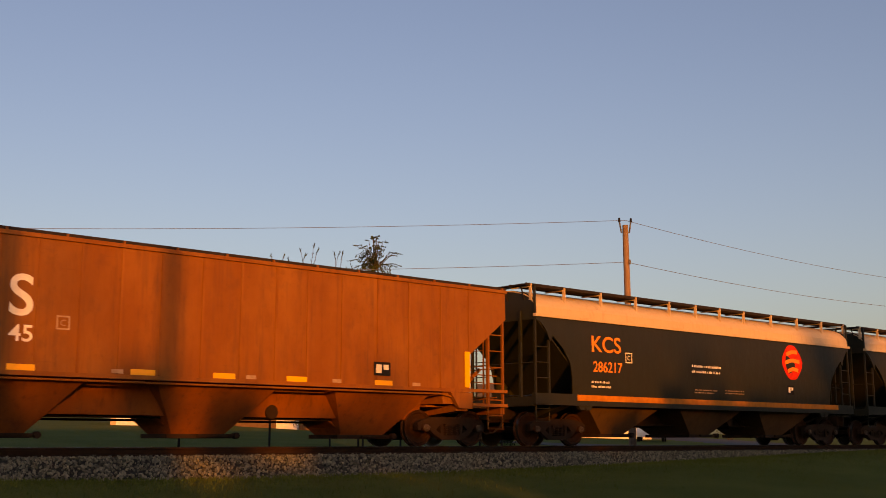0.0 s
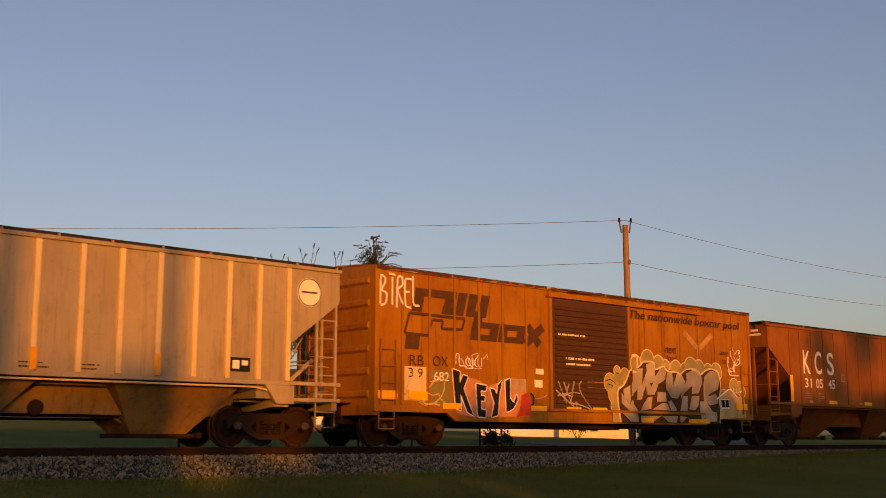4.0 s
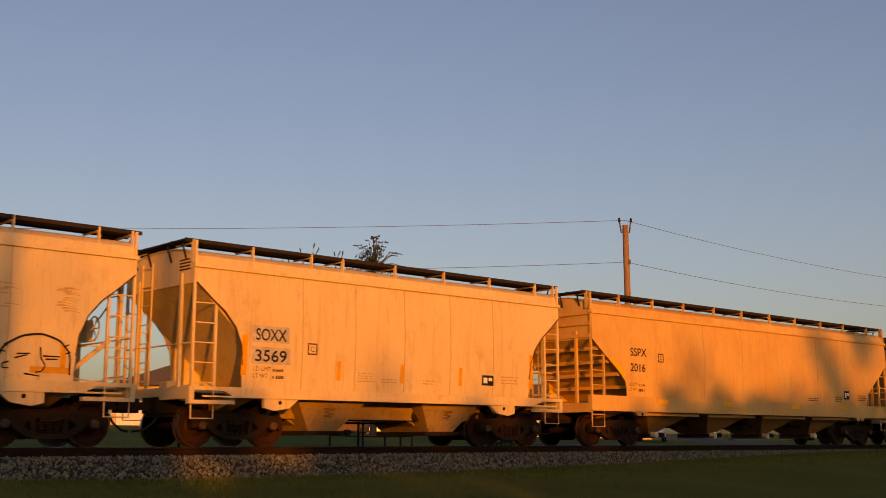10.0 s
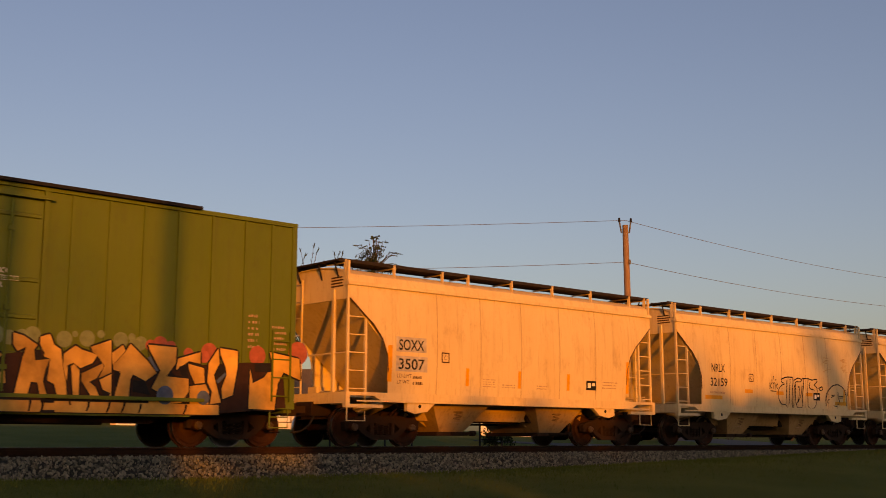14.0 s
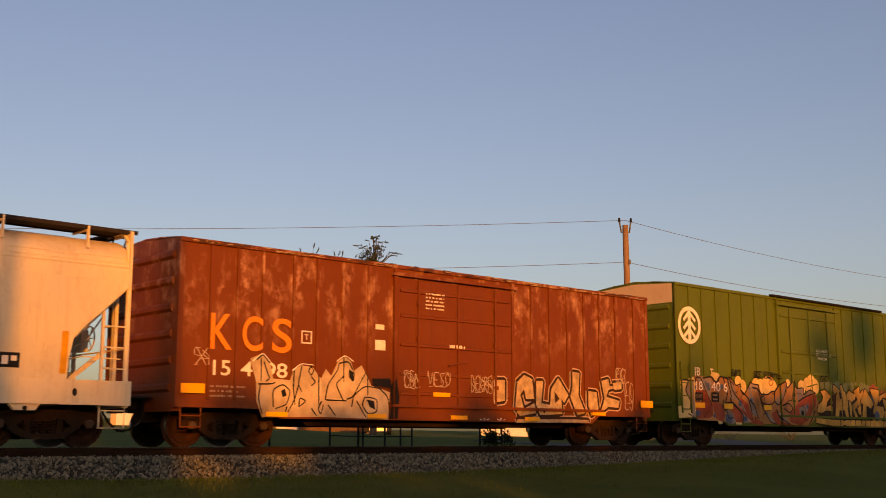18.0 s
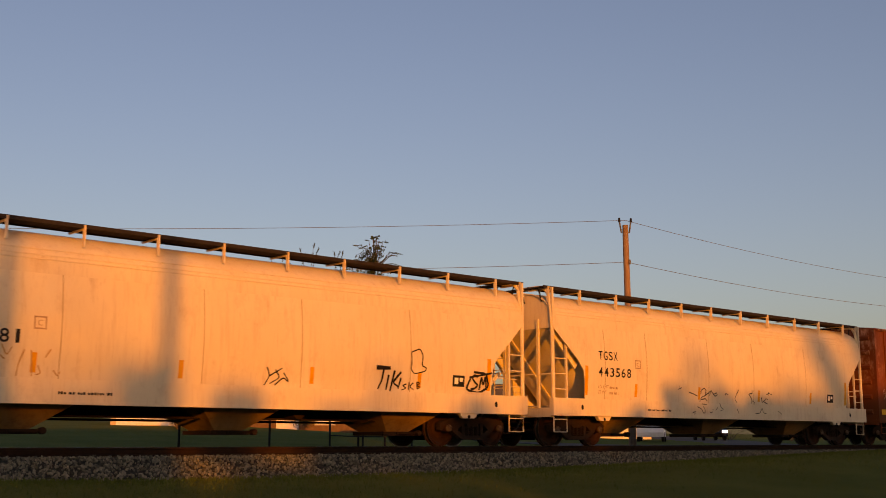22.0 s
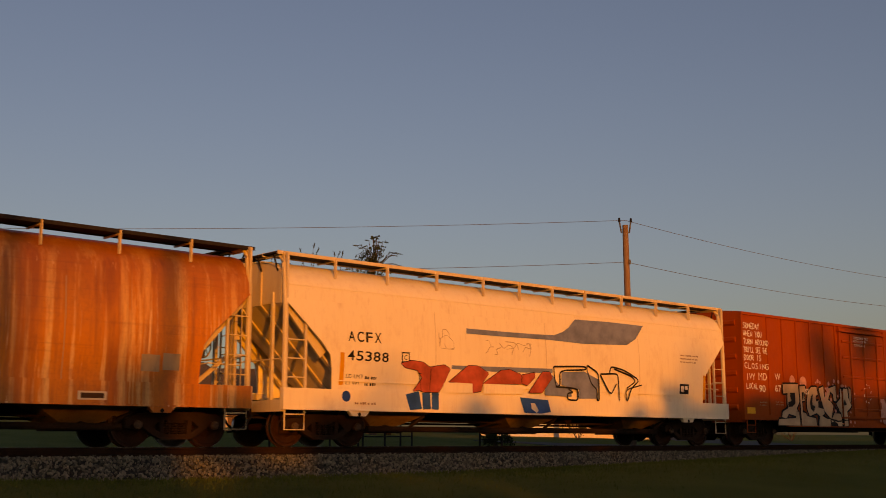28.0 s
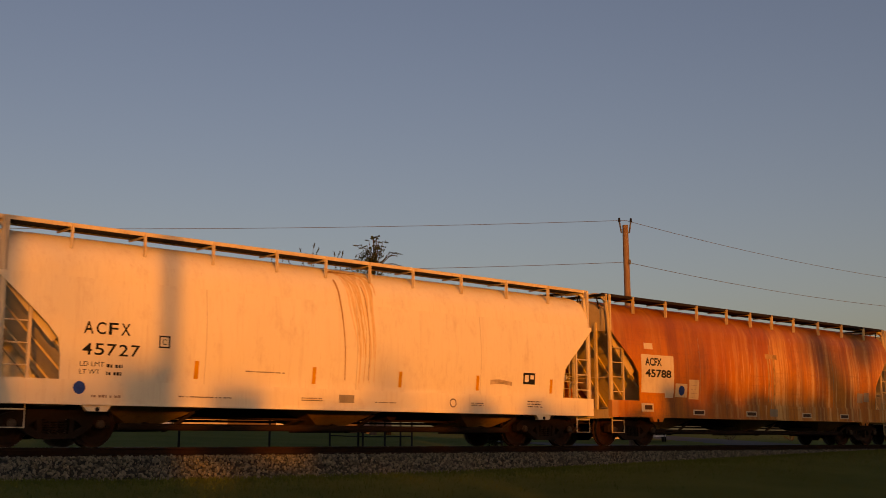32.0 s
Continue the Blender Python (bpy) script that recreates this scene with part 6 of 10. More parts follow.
    wild.shape(amber, (-6.99, 2.14), (-6.4, 2.12), (-6.11, 2.14), (-6.01, 2.07), (-5.81, 1.95), (-5.66, 2.15), (-5.46, 2.14), (-5.22, 2.08), (-5.1, 2.17), (-4.86, 2), (-4.75, 1.89), (-4.46, 1.97), (-4.54, 1.78), (-4.33, 1.59), (-4.17, 1.76), (-4.07, 1.85), (-3.9, 2.04), (-3.83, 1.98), (-3.45, 1.96), (-3.39, 0.7), (-6.9, 0.78))
    wild.shape(amber, (-3.45, 1.96), (-3.42, 1.76), (-3.3, 1.64), (-2.89, 1.66), (-2.71, 1.77), (-2.52, 1.76), (-2.29, 1.94), (-2.17, 2.03), (-1.88, 2.13), (-1.85, 1.87), (-1.38, 2.2), (-1.27, 1.9), (-0.78, 1.95), (-0.85, 1.66), (-0.41, 1.9), (-0.03, 1.78), (0.2, 1.38), (-0.01, 0.97), (-0.53, 0.66), (-3.39, 0.7))
    wild.shape(fire, (-6.96, 1.7), (-6.37, 1.69), (-6.16, 1.4), (-6.06, 1.25), (-6.05, 0.91), (-6.31, 0.83), (-6.9, 0.82))
    wild.shape(fire, (-6.07, 1.4), (-5.65, 1.3), (-5.45, 1.2), (-5.39, 0.93), (-5.54, 0.72), (-5.9, 0.84), (-6.06, 1.25))
    wild.shape(fire, (-4.97, 1.37), (-4.41, 1.03), (-4.44, 0.72), (-4.89, 0.73), (-5.04, 1.09))
    wild.shape(fire, (-4.48, 1.51), (-4.08, 1.32), (-3.94, 1.05), (-3.7, 0.69), (-4.14, 0.72), (-4.32, 0.96), (-4.67, 1.22))
    wild.shape(fire, (-3.72, 0.93), (-3.17, 0.66), (-3.75, 0.67))
    wild.shape(fire, (-2.72, 1.04), (-2.45, 1.17), (-2.05, 0.89), (-1.65, 0.66), (-2.62, 0.69))
    wild.shape(fire, (-1.08, 1.47), (-0.41, 1.76), (0.03, 1.69), (-0.02, 1.38), (-0.54, 0.87), (-1.05, 0.66), (-1.71, 0.77), (-1.76, 1.02))
    wild.shape(grey_s, (-6.84, 2.11), (-6.17, 2.1), (-6, 1.94), (-6.2, 1.44), (-6.37, 1.69), (-6.6, 1.72))
    wild.shape(grey_s, (-5.22, 2.1), (-4.86, 2), (-4.64, 1.42), (-5.06, 1.46))
    wild.shape(grey_s, (-5.46, 0.74), (-5.28, 1.09), (-4.95, 1.02), (-4.79, 0.73), (-5.01, 0.67))
    wild.shape(grey_s, (-4.64, 1.46), (-4.43, 1.39), (-4.2, 1.04), (-4.63, 1.22))
    wild.shape(grey_s, (-4.46, 1.07), (-3.93, 0.75), (-4.39, 0.7))
    wild.shape(grey_s, (-4.07, 1.83), (-3.9, 1.98), (-3.47, 1.92), (-3.53, 1.71), (-3.85, 1.78), (-3.74, 1.33), (-3.49, 0.9), (-3.89, 1.01), (-4, 1.45))
    wild.shape(grey_s, (-3.23, 1.11), (-2.86, 1.03), (-2.47, 0.69), (-2.85, 0.75))
    wild.shape(grey_s, (-2.45, 1.17), (-2.06, 0.97), (-1.75, 0.68), (-2.19, 0.8))
    wild.shape(grey_s, (-2.09, 1.86), (-1.9, 2.09), (-1.94, 1.7), (-2.36, 1.26), (-2.55, 1.42), (-2.13, 1.73))
    wild.shape(grey_s, (-1.25, 1.9), (-0.81, 1.92), (-0.88, 1.61), (-0.41, 1.88), (-0.03, 1.8), (-0.62, 1.64), (-1.18, 1.47))
    wild.shape(grey_s, (-1.12, 1.25), (-0.5, 1.41), (-0.55, 1.18), (-0.85, 0.96), (-1.11, 1.04))
    wild.line(0.05, (-6.11, 2.14), (-6.01, 2.07), (-5.81, 1.95), (-5.66, 2.15), (-5.46, 2.14), (-5.22, 2.08), (-5.1, 2.17), (-4.86, 2), (-4.75, 1.89), (-4.46, 1.97), (-4.54, 1.78), (-4.33, 1.59), (-4.17, 1.76), (-4.07, 1.85), (-3.9, 2.04), (-3.83, 1.98), (-3.45, 1.96))
    wild.line(0.05, (-3.45, 1.96), (-3.42, 1.76), (-3.3, 1.64), (-2.89, 1.66), (-2.71, 1.77), (-2.52, 1.76), (-2.29, 1.94), (-2.17, 2.03), (-1.88, 2.13), (-1.85, 1.87), (-1.38, 2.2), (-1.27, 1.9), (-0.78, 1.95), (-0.85, 1.66), (-0.41, 1.9), (-0.03, 1.78))
    wild.line(0.05, (-6.11, 2.14), (-5.89, 1.95), (-5.71, 1.99), (-5.64, 2.15))
    wild.line(0.05, (-5.46, 2.13), (-5.2, 1.71), (-5.37, 1.32))
    wild.line(0.05, (-5.1, 2.15), (-4.97, 1.72), (-4.64, 1.46), (-4.43, 1.35))
    wild.line(0.05, (-5.41, 1.31), (-4.97, 1.37), (-4.41, 0.99), (-4.44, 0.72))
    wild.line(0.05, (-4.54, 1.78), (-4.09, 1.52), (-3.97, 1.25), (-3.89, 0.97))
    wild.line(0.05, (-3.85, 1.86), (-3.49, 1.83), (-3.29, 1.27), (-2.85, 0.75), (-2.47, 0.69))
    wild.line(0.05, (-4, 1.45), (-3.73, 1.29), (-3.58, 0.89), (-3.49, 0.88))
    wild.line(0.05, (-3.3, 1.64), (-3.29, 1.35), (-2.74, 1.33), (-2.51, 1.46))
    wild.line(0.05, (-2.52, 1.76), (-2.55, 1.42), (-2.26, 1.3), (-1.9, 1.87))
    wild.line(0.05, (-2.17, 1.31), (-1.78, 1.4), (-1.52, 1.24), (-1.72, 1.06), (-2.11, 1.22))
    wild.line(0.05, (-2.45, 1.17), (-2.24, 0.88), (-1.75, 0.68))
    wild.line(0.05, (-1.41, 2.16), (-1.35, 1.9), (-1.43, 1.46))
    wild.line(0.05, (-1.18, 1.47), (-0.62, 1.67), (-0.03, 1.78))
    wild.line(0.05, (-0.12, 1.19), (-0.38, 0.83), (-0.64, 0.65))
    for cx, cz, r in ((-6.28, 1.85, 0.09), (-6.22, 1.74, 0.05), (-5.52, 1.85, 0.07), (-5.29, 0.89, 0.09), (-5.15, 0.84, 0.12), (-4.58, 1.38, 0.04), (-4.51, 1.33, 0.06), (-4.27, 0.84, 0.08), (-3.98, 1.83, 0.04), (-3.92, 1.45, 0.07), (-3.05, 1.01, 0.05), (-0.61, 1.31, 0.07)):
        wild.blob(cx, cz, r, blue_s, 0.0176)
    wild.blob(-0.94, 1.08, 0.09, black, 0.0176)
    wild.shape(clouds, (-7.7, 1.99), (-7.3, 2.01), (-7.01, 2.1), (-6.9, 1.94), (-6.97, 0.87), (-7.81, 0.82), (-7.83, 1.17), (-7.66, 1.2))
    wild.shape(grey_s, (-7.46, 1.66), (-7.3, 1.97), (-7.01, 1.98), (-6.98, 0.88), (-7.12, 0.87), (-7.23, 1.12), (-7.18, 1.33), over=0.0005)
    wild.line(0.05, (-7.7, 1.98), (-7.3, 1.98), (-7.01, 1.98))
    wild.line(0.05, (-7.3, 1.97), (-7.46, 1.66), (-7.19, 1.33), (-7.27, 1.1))
    wild.line(0.05, (-6.97, 1.93), (-6.88, 2.09), (-6.65, 2.08), (-6.42, 1.7), (-6.1, 1.23))
    wild.line(0.05, (-6.54, 2.07), (-6.06, 2.14), (-5.84, 1.93), (-5.68, 2.14), (-5.24, 2.14), (-4.84, 1.9))
    wild.line(0.045, (-5.24, 2.14), (-5.02, 1.53), (-5.14, 1.42), (-4.49, 1.02))
    wild.line(0.04, (-7.35, 0.97), (-7.03, 0.84))
    wild.blob(-6.34, 1.86, 0.08, blue_s, 0.0176)
    wild.blob(-6.28, 1.73, 0.05, blue_s, 0.0176)
    wild.blob(-6.42, 1.94, 0.04, blue_s, 0.0176)
    wild.blob(-5.6, 1.83, 0.07, blue_s, 0.0176)
    wild.blob(-6.93, 1.77, 0.06, blue_s, 0.0176)
    wild.blob(-6.86, 0.99, 0.1, blue_s, 0.0176)
    wild.blob(-6.7, 1.01, 0.04, blue_s, 0.0176)
    wild.blob(-5.98, 0.92, 0.06, blue_s, 0.0176)
    wild.blob(-5.28, 0.82, 0.11, blue_s, 0.0176)
    wild.blob(-5.13, 0.76, 0.08, blue_s, 0.0176)
    wild.blob(-4.56, 1.33, 0.1, blue_s, 0.0176)
    wild.blob(-4.33, 0.84, 0.08, blue_s, 0.0176)
    wild.blob(-5.19, 1.99, 0.04, blue_s, 0.0176)
    haze = Piece(green, flat_out, None, black, 0.02)
    haze.blob(0.47, 2.08, 0.13, pale_green, 0.002)
    haze.blob(0.83, 2.07, 0.18, pale_green, 0.002)
    haze.blob(1.53, 2.1, 0.16, pale_green, 0.002)
    haze.blob(1.33, 2.08, 0.12, pale_green, 0.002)
    haze.blob(1.09, 2.03, 0.14, pale_green, 0.002)
    haze.blob(2.18, 2.06, 0.16, pale_green, 0.002)
    haze.blob(2.39, 2.17, 0.06, pale_green, 0.002)
    haze.blob(2.64, 2.1, 0.16, pale_green, 0.002)
    haze.blob(2.92, 2.2, 0.08, pale_green, 0.002)
    haze.blob(3.34, 2.11, 0.16, pale_green, 0.002)
    haze.blob(3.58, 2.18, 0.08, pale_green, 0.002)
    haze.blob(3.78, 2.07, 0.14, pale_green, 0.002)
    haze.blob(3.65, 1.98, 0.16, pale_green, 0.002)
    haze.blob(4.21, 2.07, 0.17, pinks, 0.002)
    haze.blob(4, 2.04, 0.12, pinks, 0.002)
    haze.blob(4.45, 2.04, 0.12, pinks, 0.002)
    haze.blob(4.86, 1.93, 0.11, pinks, 0.002)
    haze.blob(5.35, 1.98, 0.19, pinks, 0.002)
    haze.blob(5.24, 1.87, 0.13, pinks, 0.002)
    haze.blob(6.54, 1.96, 0.21, pinks, 0.002)
    haze.blob(7.6, 2.06, 0.26, pinks, 0.002)
    gilt = Piece(green, flat_out, gold, black, 0.036)
    gilt.shape(M_SOOT, (0.1, 1.1), (0.4, 1.6), (1.2, 1.75), (1.9, 1.85), (2.6, 1.72), (3.1, 1.85), (3.7, 1.72), (4.1, 1.8), (4.5, 1.85), (5.2, 1.7), (5.7, 1.75), (6.3, 1.8), (7.2, 1.8), (7.3, 0.85), (5.6, 0.7), (0.3, 0.72))
    gilt.letter((0.3, 1.86), (0.61, 1.91), (0.99, 1.7), (0.72, 1.49), (0.65, 1.32), (1.04, 1.4), (1.07, 1.18), (0.62, 1.2), (0.33, 1.11), (0.02, 1.13), (0.12, 1.38), (0.4, 1.53), (0.47, 1.68))
    gilt.letter((1.16, 2.12), (1.37, 2.07), (1.63, 1.91), (1.57, 1.82), (1.6, 1.62), (1.91, 1.67), (1.83, 1.44), (1.8, 1.24), (1.9, 0.95), (1.74, 0.94), (1.67, 1.21), (1.54, 1.22), (1.48, 0.94), (1.23, 0.93), (1.32, 1.42), (1.36, 1.66), (1.42, 1.87), (1.26, 1.78), (1.17, 1.9))
    gilt.letter((1.68, 2.07), (1.89, 2.14), (1.98, 1.94), (2.12, 1.86), (2.17, 1.56), (2.25, 1.24), (2.28, 0.96), (2.1, 0.95), (2.02, 1.2), (1.88, 1.26), (1.92, 1.67), (1.81, 1.7), (1.68, 1.93))
    gilt.letter((2.18, 1.78), (2.41, 1.95), (2.53, 1.88), (2.87, 1.79), (2.77, 1.63), (2.53, 1.52), (2.37, 1.62), (2.28, 1.54), (2.26, 1.26), (2.18, 1.55))
    gilt.letter((2.29, 1.52), (2.4, 1.59), (2.51, 1.48), (2.52, 0.95), (2.41, 0.96), (2.37, 1.26))
    gilt.letter((2.56, 1.42), (2.98, 1.63), (3, 1.56), (2.87, 1.34), (2.72, 1.26), (2.84, 1.18), (2.96, 0.95), (2.81, 0.93), (2.64, 1.17), (2.56, 1.27))
    gilt.letter((2.72, 1.94), (3.14, 2.1), (3.17, 1.46), (2.91, 1.34), (3.02, 1.58), (2.87, 1.77), (2.76, 1.84))
    gilt.letter((2.93, 1.31), (3.17, 1.43), (3.19, 0.98), (3.03, 1.07), (2.99, 1.16))
    gilt.letter((3.16, 1.84), (3.39, 2.01), (3.45, 1.9), (3.19, 1.61))
    gilt.letter((3.46, 1.89), (3.55, 2.05), (3.93, 1.73), (4.15, 1.49), (3.91, 1.32), (3.63, 1.44), (3.58, 1.34), (3.56, 0.99), (3.33, 0.95), (3.26, 1.02), (3.37, 1.46), (3.21, 1.52), (3.2, 1.61))
    gilt.letter((3.94, 2.05), (4.58, 2.03), (4.57, 1.7), (4.37, 1.43), (4.88, 1.4), (4.89, 1.14), (4.73, 0.9), (4.01, 0.85), (3.98, 0.95), (4.21, 0.97), (4.2, 1.11), (4.05, 1.18), (4.23, 1.54), (3.96, 1.97))
    gilt.letter((4.62, 1.8), (5.14, 1.96), (5.14, 1.72), (4.87, 1.76), (4.58, 1.56))
    gilt.letter((4.86, 1.71), (5.23, 1.63), (5.26, 1.33), (5.03, 1.3), (4.89, 1.56))
    gilt.letter((4.91, 1.25), (5.28, 1.3), (5.37, 1.14), (5.36, 0.89), (4.92, 0.87))
    gilt.letter((5.34, 1.74), (5.56, 2.06), (5.6, 1.75), (5.47, 1.5), (5.66, 0.93), (5.4, 0.89), (5.44, 1.15), (5.32, 1.35))
    gilt.letter((5.6, 2.07), (6.04, 2.03), (6.04, 1.68), (5.94, 1.09), (5.69, 1), (5.67, 1.24), (5.78, 1.51), (5.75, 1.68), (5.62, 1.93))
    gilt.letter((6.36, 1.67), (6.43, 1.36), (6.71, 1.49), (6.93, 1.75), (6.85, 2.05), (7.63, 1.94), (7.68, 1.46), (7.22, 1.62), (7.07, 1.37), (7, 0.8), (6.34, 0.81))
    gilt.letter((-0.08, 0.93), (1.02, 0.88), (5.61, 0.88), (5.62, 0.67), (1.04, 0.67), (-0.07, 0.76))
    gilt.counter((1.59, 1.82), (1.69, 1.83), (1.73, 1.65), (1.61, 1.63))
    gilt.counter((2.26, 1.56), (2.33, 1.6), (2.37, 1.29), (2.3, 1.26))
    gilt.counter((3.63, 1.33), (3.9, 1.31), (4.03, 1.04), (3.63, 1.1))
    gilt.counter((3.22, 1.5), (3.35, 1.49), (3.28, 1.19), (3.24, 1.19))
    gilt.counter((4.64, 1.64), (4.82, 1.67), (4.88, 1.41), (4.69, 1.47))
    gilt.counter((4.37, 1.43), (4.47, 1.53), (4.58, 1.44))
    gilt.counter((5.61, 1.73), (5.72, 1.71), (5.74, 1.56), (5.62, 1.38), (5.5, 1.5))
    gilt.counter((3.92, 1.96), (4.02, 1.68), (4.15, 1.53), (3.97, 1.73))
    gilt.counter((2.95, 1.14), (3.16, 1.06), (3.14, 0.97), (3.02, 0.97))
    gilt.counter((6.47, 1.8), (6.91, 1.81), (6.89, 1.61), (6.47, 1.61))
    gilt.line(0.05, (1.55, 0.9), (1.55, 0.79), (1.53, 0.68))
    gilt.line(0.05, (1.82, 0.94), (1.82, 0.81), (1.8, 0.68))
    gilt.line(0.05, (2.3, 0.96), (2.34, 0.89), (2.36, 0.81))
    gilt.line(0.05, (2.73, 0.91), (2.73, 0.8), (2.69, 0.7))
    gilt.line(0.05, (3.16, 0.89), (3.15, 0.79), (3.1, 0.68))
    gilt.line(0.05, (3.48, 0.88), (3.46, 0.78), (3.41, 0.68))
    gilt.line(0.05, (3.83, 0.86), (3.82, 0.77), (3.78, 0.68))
    gilt.line(0.05, (4.84, 0.87), (4.83, 0.77), (4.78, 0.67))
    gilt.blob(4.35, 1.05, 0.19, blue_s, 0.0205)
    gilt.blob(5.23, 1.02, 0.15, blue_s, 0.0205)
    gilt.line(0.08, (5.55, 1.35), (5.75, 1.54), mat=blue_s, lift=0.0205)
    gilt.line(0.07, (3.97, 1.81), (4.02, 1.72), (4.16, 1.53), mat=blue_s, lift=0.0205)
    tangle(-6.9, -0.6, 0.85, 1.9, green, flat_out, black, 15, 0.022, 25, 0.024)
    curl = Spray(flat_out, 0.0075)
    curl.stroke([(-2.72 + (0.03 + 0.014 * k) * cos(k * 0.7), 2.08 + (0.03 + 0.014 * k) * sin(k * 0.7)) for k in range(13)], 0.055)
    curl.done("sprayed_curl", amber, green)
    for gx, wd in ((-4.95, "GOT"), (-3.7, "SOC"), (-3.1, "ESA"), (-2.6, "VIL"), (0.35, "SC")):
        scribble(gx, gx + 0.5, 2.2, 2.4, green, flat_out, black, wd, 0.03, len(wd) + int(gx))
        tangle(gx, gx + 0.5, 2.2, 2.4, green, flat_out, black, 3, 0.025, len(wd) + int(gx) + 30, 0.012, "sprayed_tag")
    decal("stencil_panel", -6.99, -6.58, 1.35, 1.62, M_BLACK_TEXT, green, y=-1.64)
    writing("LD LMT", -6.95, 1.46, 0.095, M_PALE_TEXT, green, 0.31, y=-1.655)
    writing("LT WT", -6.95, 1.28, 0.095, M_PALE_TEXT, green, 0.25, y=-1.655)
    decal("stencil_panel", -6.14, -5.74, 1.35, 1.64, M_BLACK_TEXT, green, y=-1.64)
    bars(-6.08, 1.4, 0.28, 0.26, 2, M_PALE_TEXT, green, y=-1.648, seed=47)
    writing("18", -6.94, 1.68, 0.28, M_WHITE_TEXT, green, 0.33, y=-1.66)
    writing("40 6", -6.15, 1.68, 0.28, M_WHITE_TEXT, green, 0.87, y=-1.66)
    for i, txt in enumerate(("CLOSE AND LOCK", "BOTH DOORS BEFORE", "MOVING CAR")):
        writing(txt, 0.2 + 0.1 * (i == 2), 3.22 - i * 0.135, 0.095, M_WHITE_TEXT, green, (0.8, 1.0, 0.6)[i], y=-1.664)
    bars(6.3, 2.12, 0.3, 0.8, 6, M_PALE_TEXT, green, y=Y - 0.01, seed=43)
    bars(6.9, 2.1, 0.4, 0.6, 5, M_PALE_TEXT, green, y=Y - 0.01, seed=44)
    for xx in (-6.75, -5.24, -3.0, -0.87):
        decal("reflective_strip", xx - 0.24, xx + 0.24, 1.15, 1.31, M_REFLECT, green, y=-1.64)

    # --- dull red boxcar ---
    dull = boxcar(4.94, 15.8, 4.36, M_RED_BOX, "faded red boxcar with patchy sides, white lettering and graffiti", [-7.13, -6.47, -5.83, -5.01, -4.36, -3.63, -2.88, 2.68, 3.4, 4.11, 4.82, 5.48, 6.19, 7.02],
                  (-2.0, 1.86), M_RED_DOOR, corrugated=False, ladders=False, trim=0.22)
    for ch, xx in zip("KCS", (-7.12, -6.34, -5.58)):
        writing(ch, xx, 2.05, 0.76, M_ORANGE_TEXT, dull, 0.52, y=Y - 0.03, bold=0.012)
    writing("15", -7.04, 1.5, 0.32, M_WHITE_TEXT, dull, 0.42, y=Y - 0.03, bold=0.012)
    writing("4098", -6.36, 1.5, 0.32, M_WHITE_TEXT, dull, 1.2, y=Y - 0.028, bold=0.012)
    boxed_letter(dull, "T", -4.81, 2.29, 0.29, M_WHITE_TEXT, y=Y - 0.03)
    decal("notice_plate", -2.66, -2.4, 2.75, 2.87, M_WHITE_TEXT, dull, y=Y)
    decal("notice_plate", -2.67, -2.36, 2.26, 2.5, M_WHITE_TEXT, dull, y=Y)
    flaking(dull, 15.8, 4.36, M_BROWN_DOOR, 70, 4)
    flaking(dull, 15.8, 4.36, M_PALE_TEXT, 45, 5)
    chalk = plain("chalky_grey_spray", (0.42, 0.33, 0.22), 0.65, vary=0.4, scale=1.5)
    faint = plain("thin_white_spray", (0.46, 0.34, 0.25), 0.6)
    pale_piece = Piece(dull, flat_out, None, black, 0.02)
    pale_piece.shape(chalk, (-5.97, 1.39), (-6.13, 1.89), (-5.82, 2.01), (-5.62, 1.81), (-5.53, 1.48), (-5.09, 1.46), (-4.99, 1.71), (-4.79, 1.8), (-4.48, 1.77), (-4.32, 1.59), (-4.24, 1.53), (-4.23, 0.67), (-5.8, 0.64), (-5.95, 0.98))
    pale_piece.shape(chalk, (-4.24, 1.53), (-4.12, 1.75), (-3.96, 1.6), (-3.78, 1.93), (-3.59, 2.05), (-3.4, 1.95), (-3.31, 1.74), (-3.09, 1.88), (-2.92, 1.62), (-2.8, 1.41), (-2.52, 1.35), (-2.23, 1.27), (-2.28, 0.63), (-4.23, 0.67))
    pale_piece.line(0.035, (-5.86, 1.92), (-5.85, 1.41))
    pale_piece.line(0.035, (-5.98, 1.87), (-5.82, 2), (-5.64, 1.81))
    pale_piece.line(0.035, (-5.79, 1.84), (-5.71, 1.64), (-5.63, 1.48), (-5.73, 1.41))
    pale_piece.line(0.035, (-5.92, 1.35), (-5.58, 1.36), (-5.48, 1.4))
    pale_piece.line(0.035, (-5.87, 1.35), (-5.91, 1.02), (-5.8, 0.7))
    pale_piece.line(0.035, (-5.52, 0.87), (-5.55, 1.24), (-5.28, 1.37), (-5.08, 1.23), (-5.17, 0.92), (-5.47, 0.83))
    pale_piece.line(0.035, (-5.17, 0.88), (-5.22, 0.65))
    pale_piece.line(0.035, (-4.99, 1.71), (-5.01, 1.29), (-4.95, 0.92))
    pale_piece.line(0.035, (-4.86, 1.38), (-4.98, 1.01), (-5.17, 0.71))
    pale_piece.line(0.035, (-4.79, 1.78), (-4.88, 1.38), (-4.78, 1.22))
    pale_piece.line(0.035, (-4.85, 0.88), (-4.83, 1.09), (-4.65, 1.01), (-4.85, 0.88))
    pale_piece.line(0.035, (-4.54, 1.79), (-4.61, 1.68), (-4.53, 1.58), (-4.46, 1.69), (-4.54, 1.79))
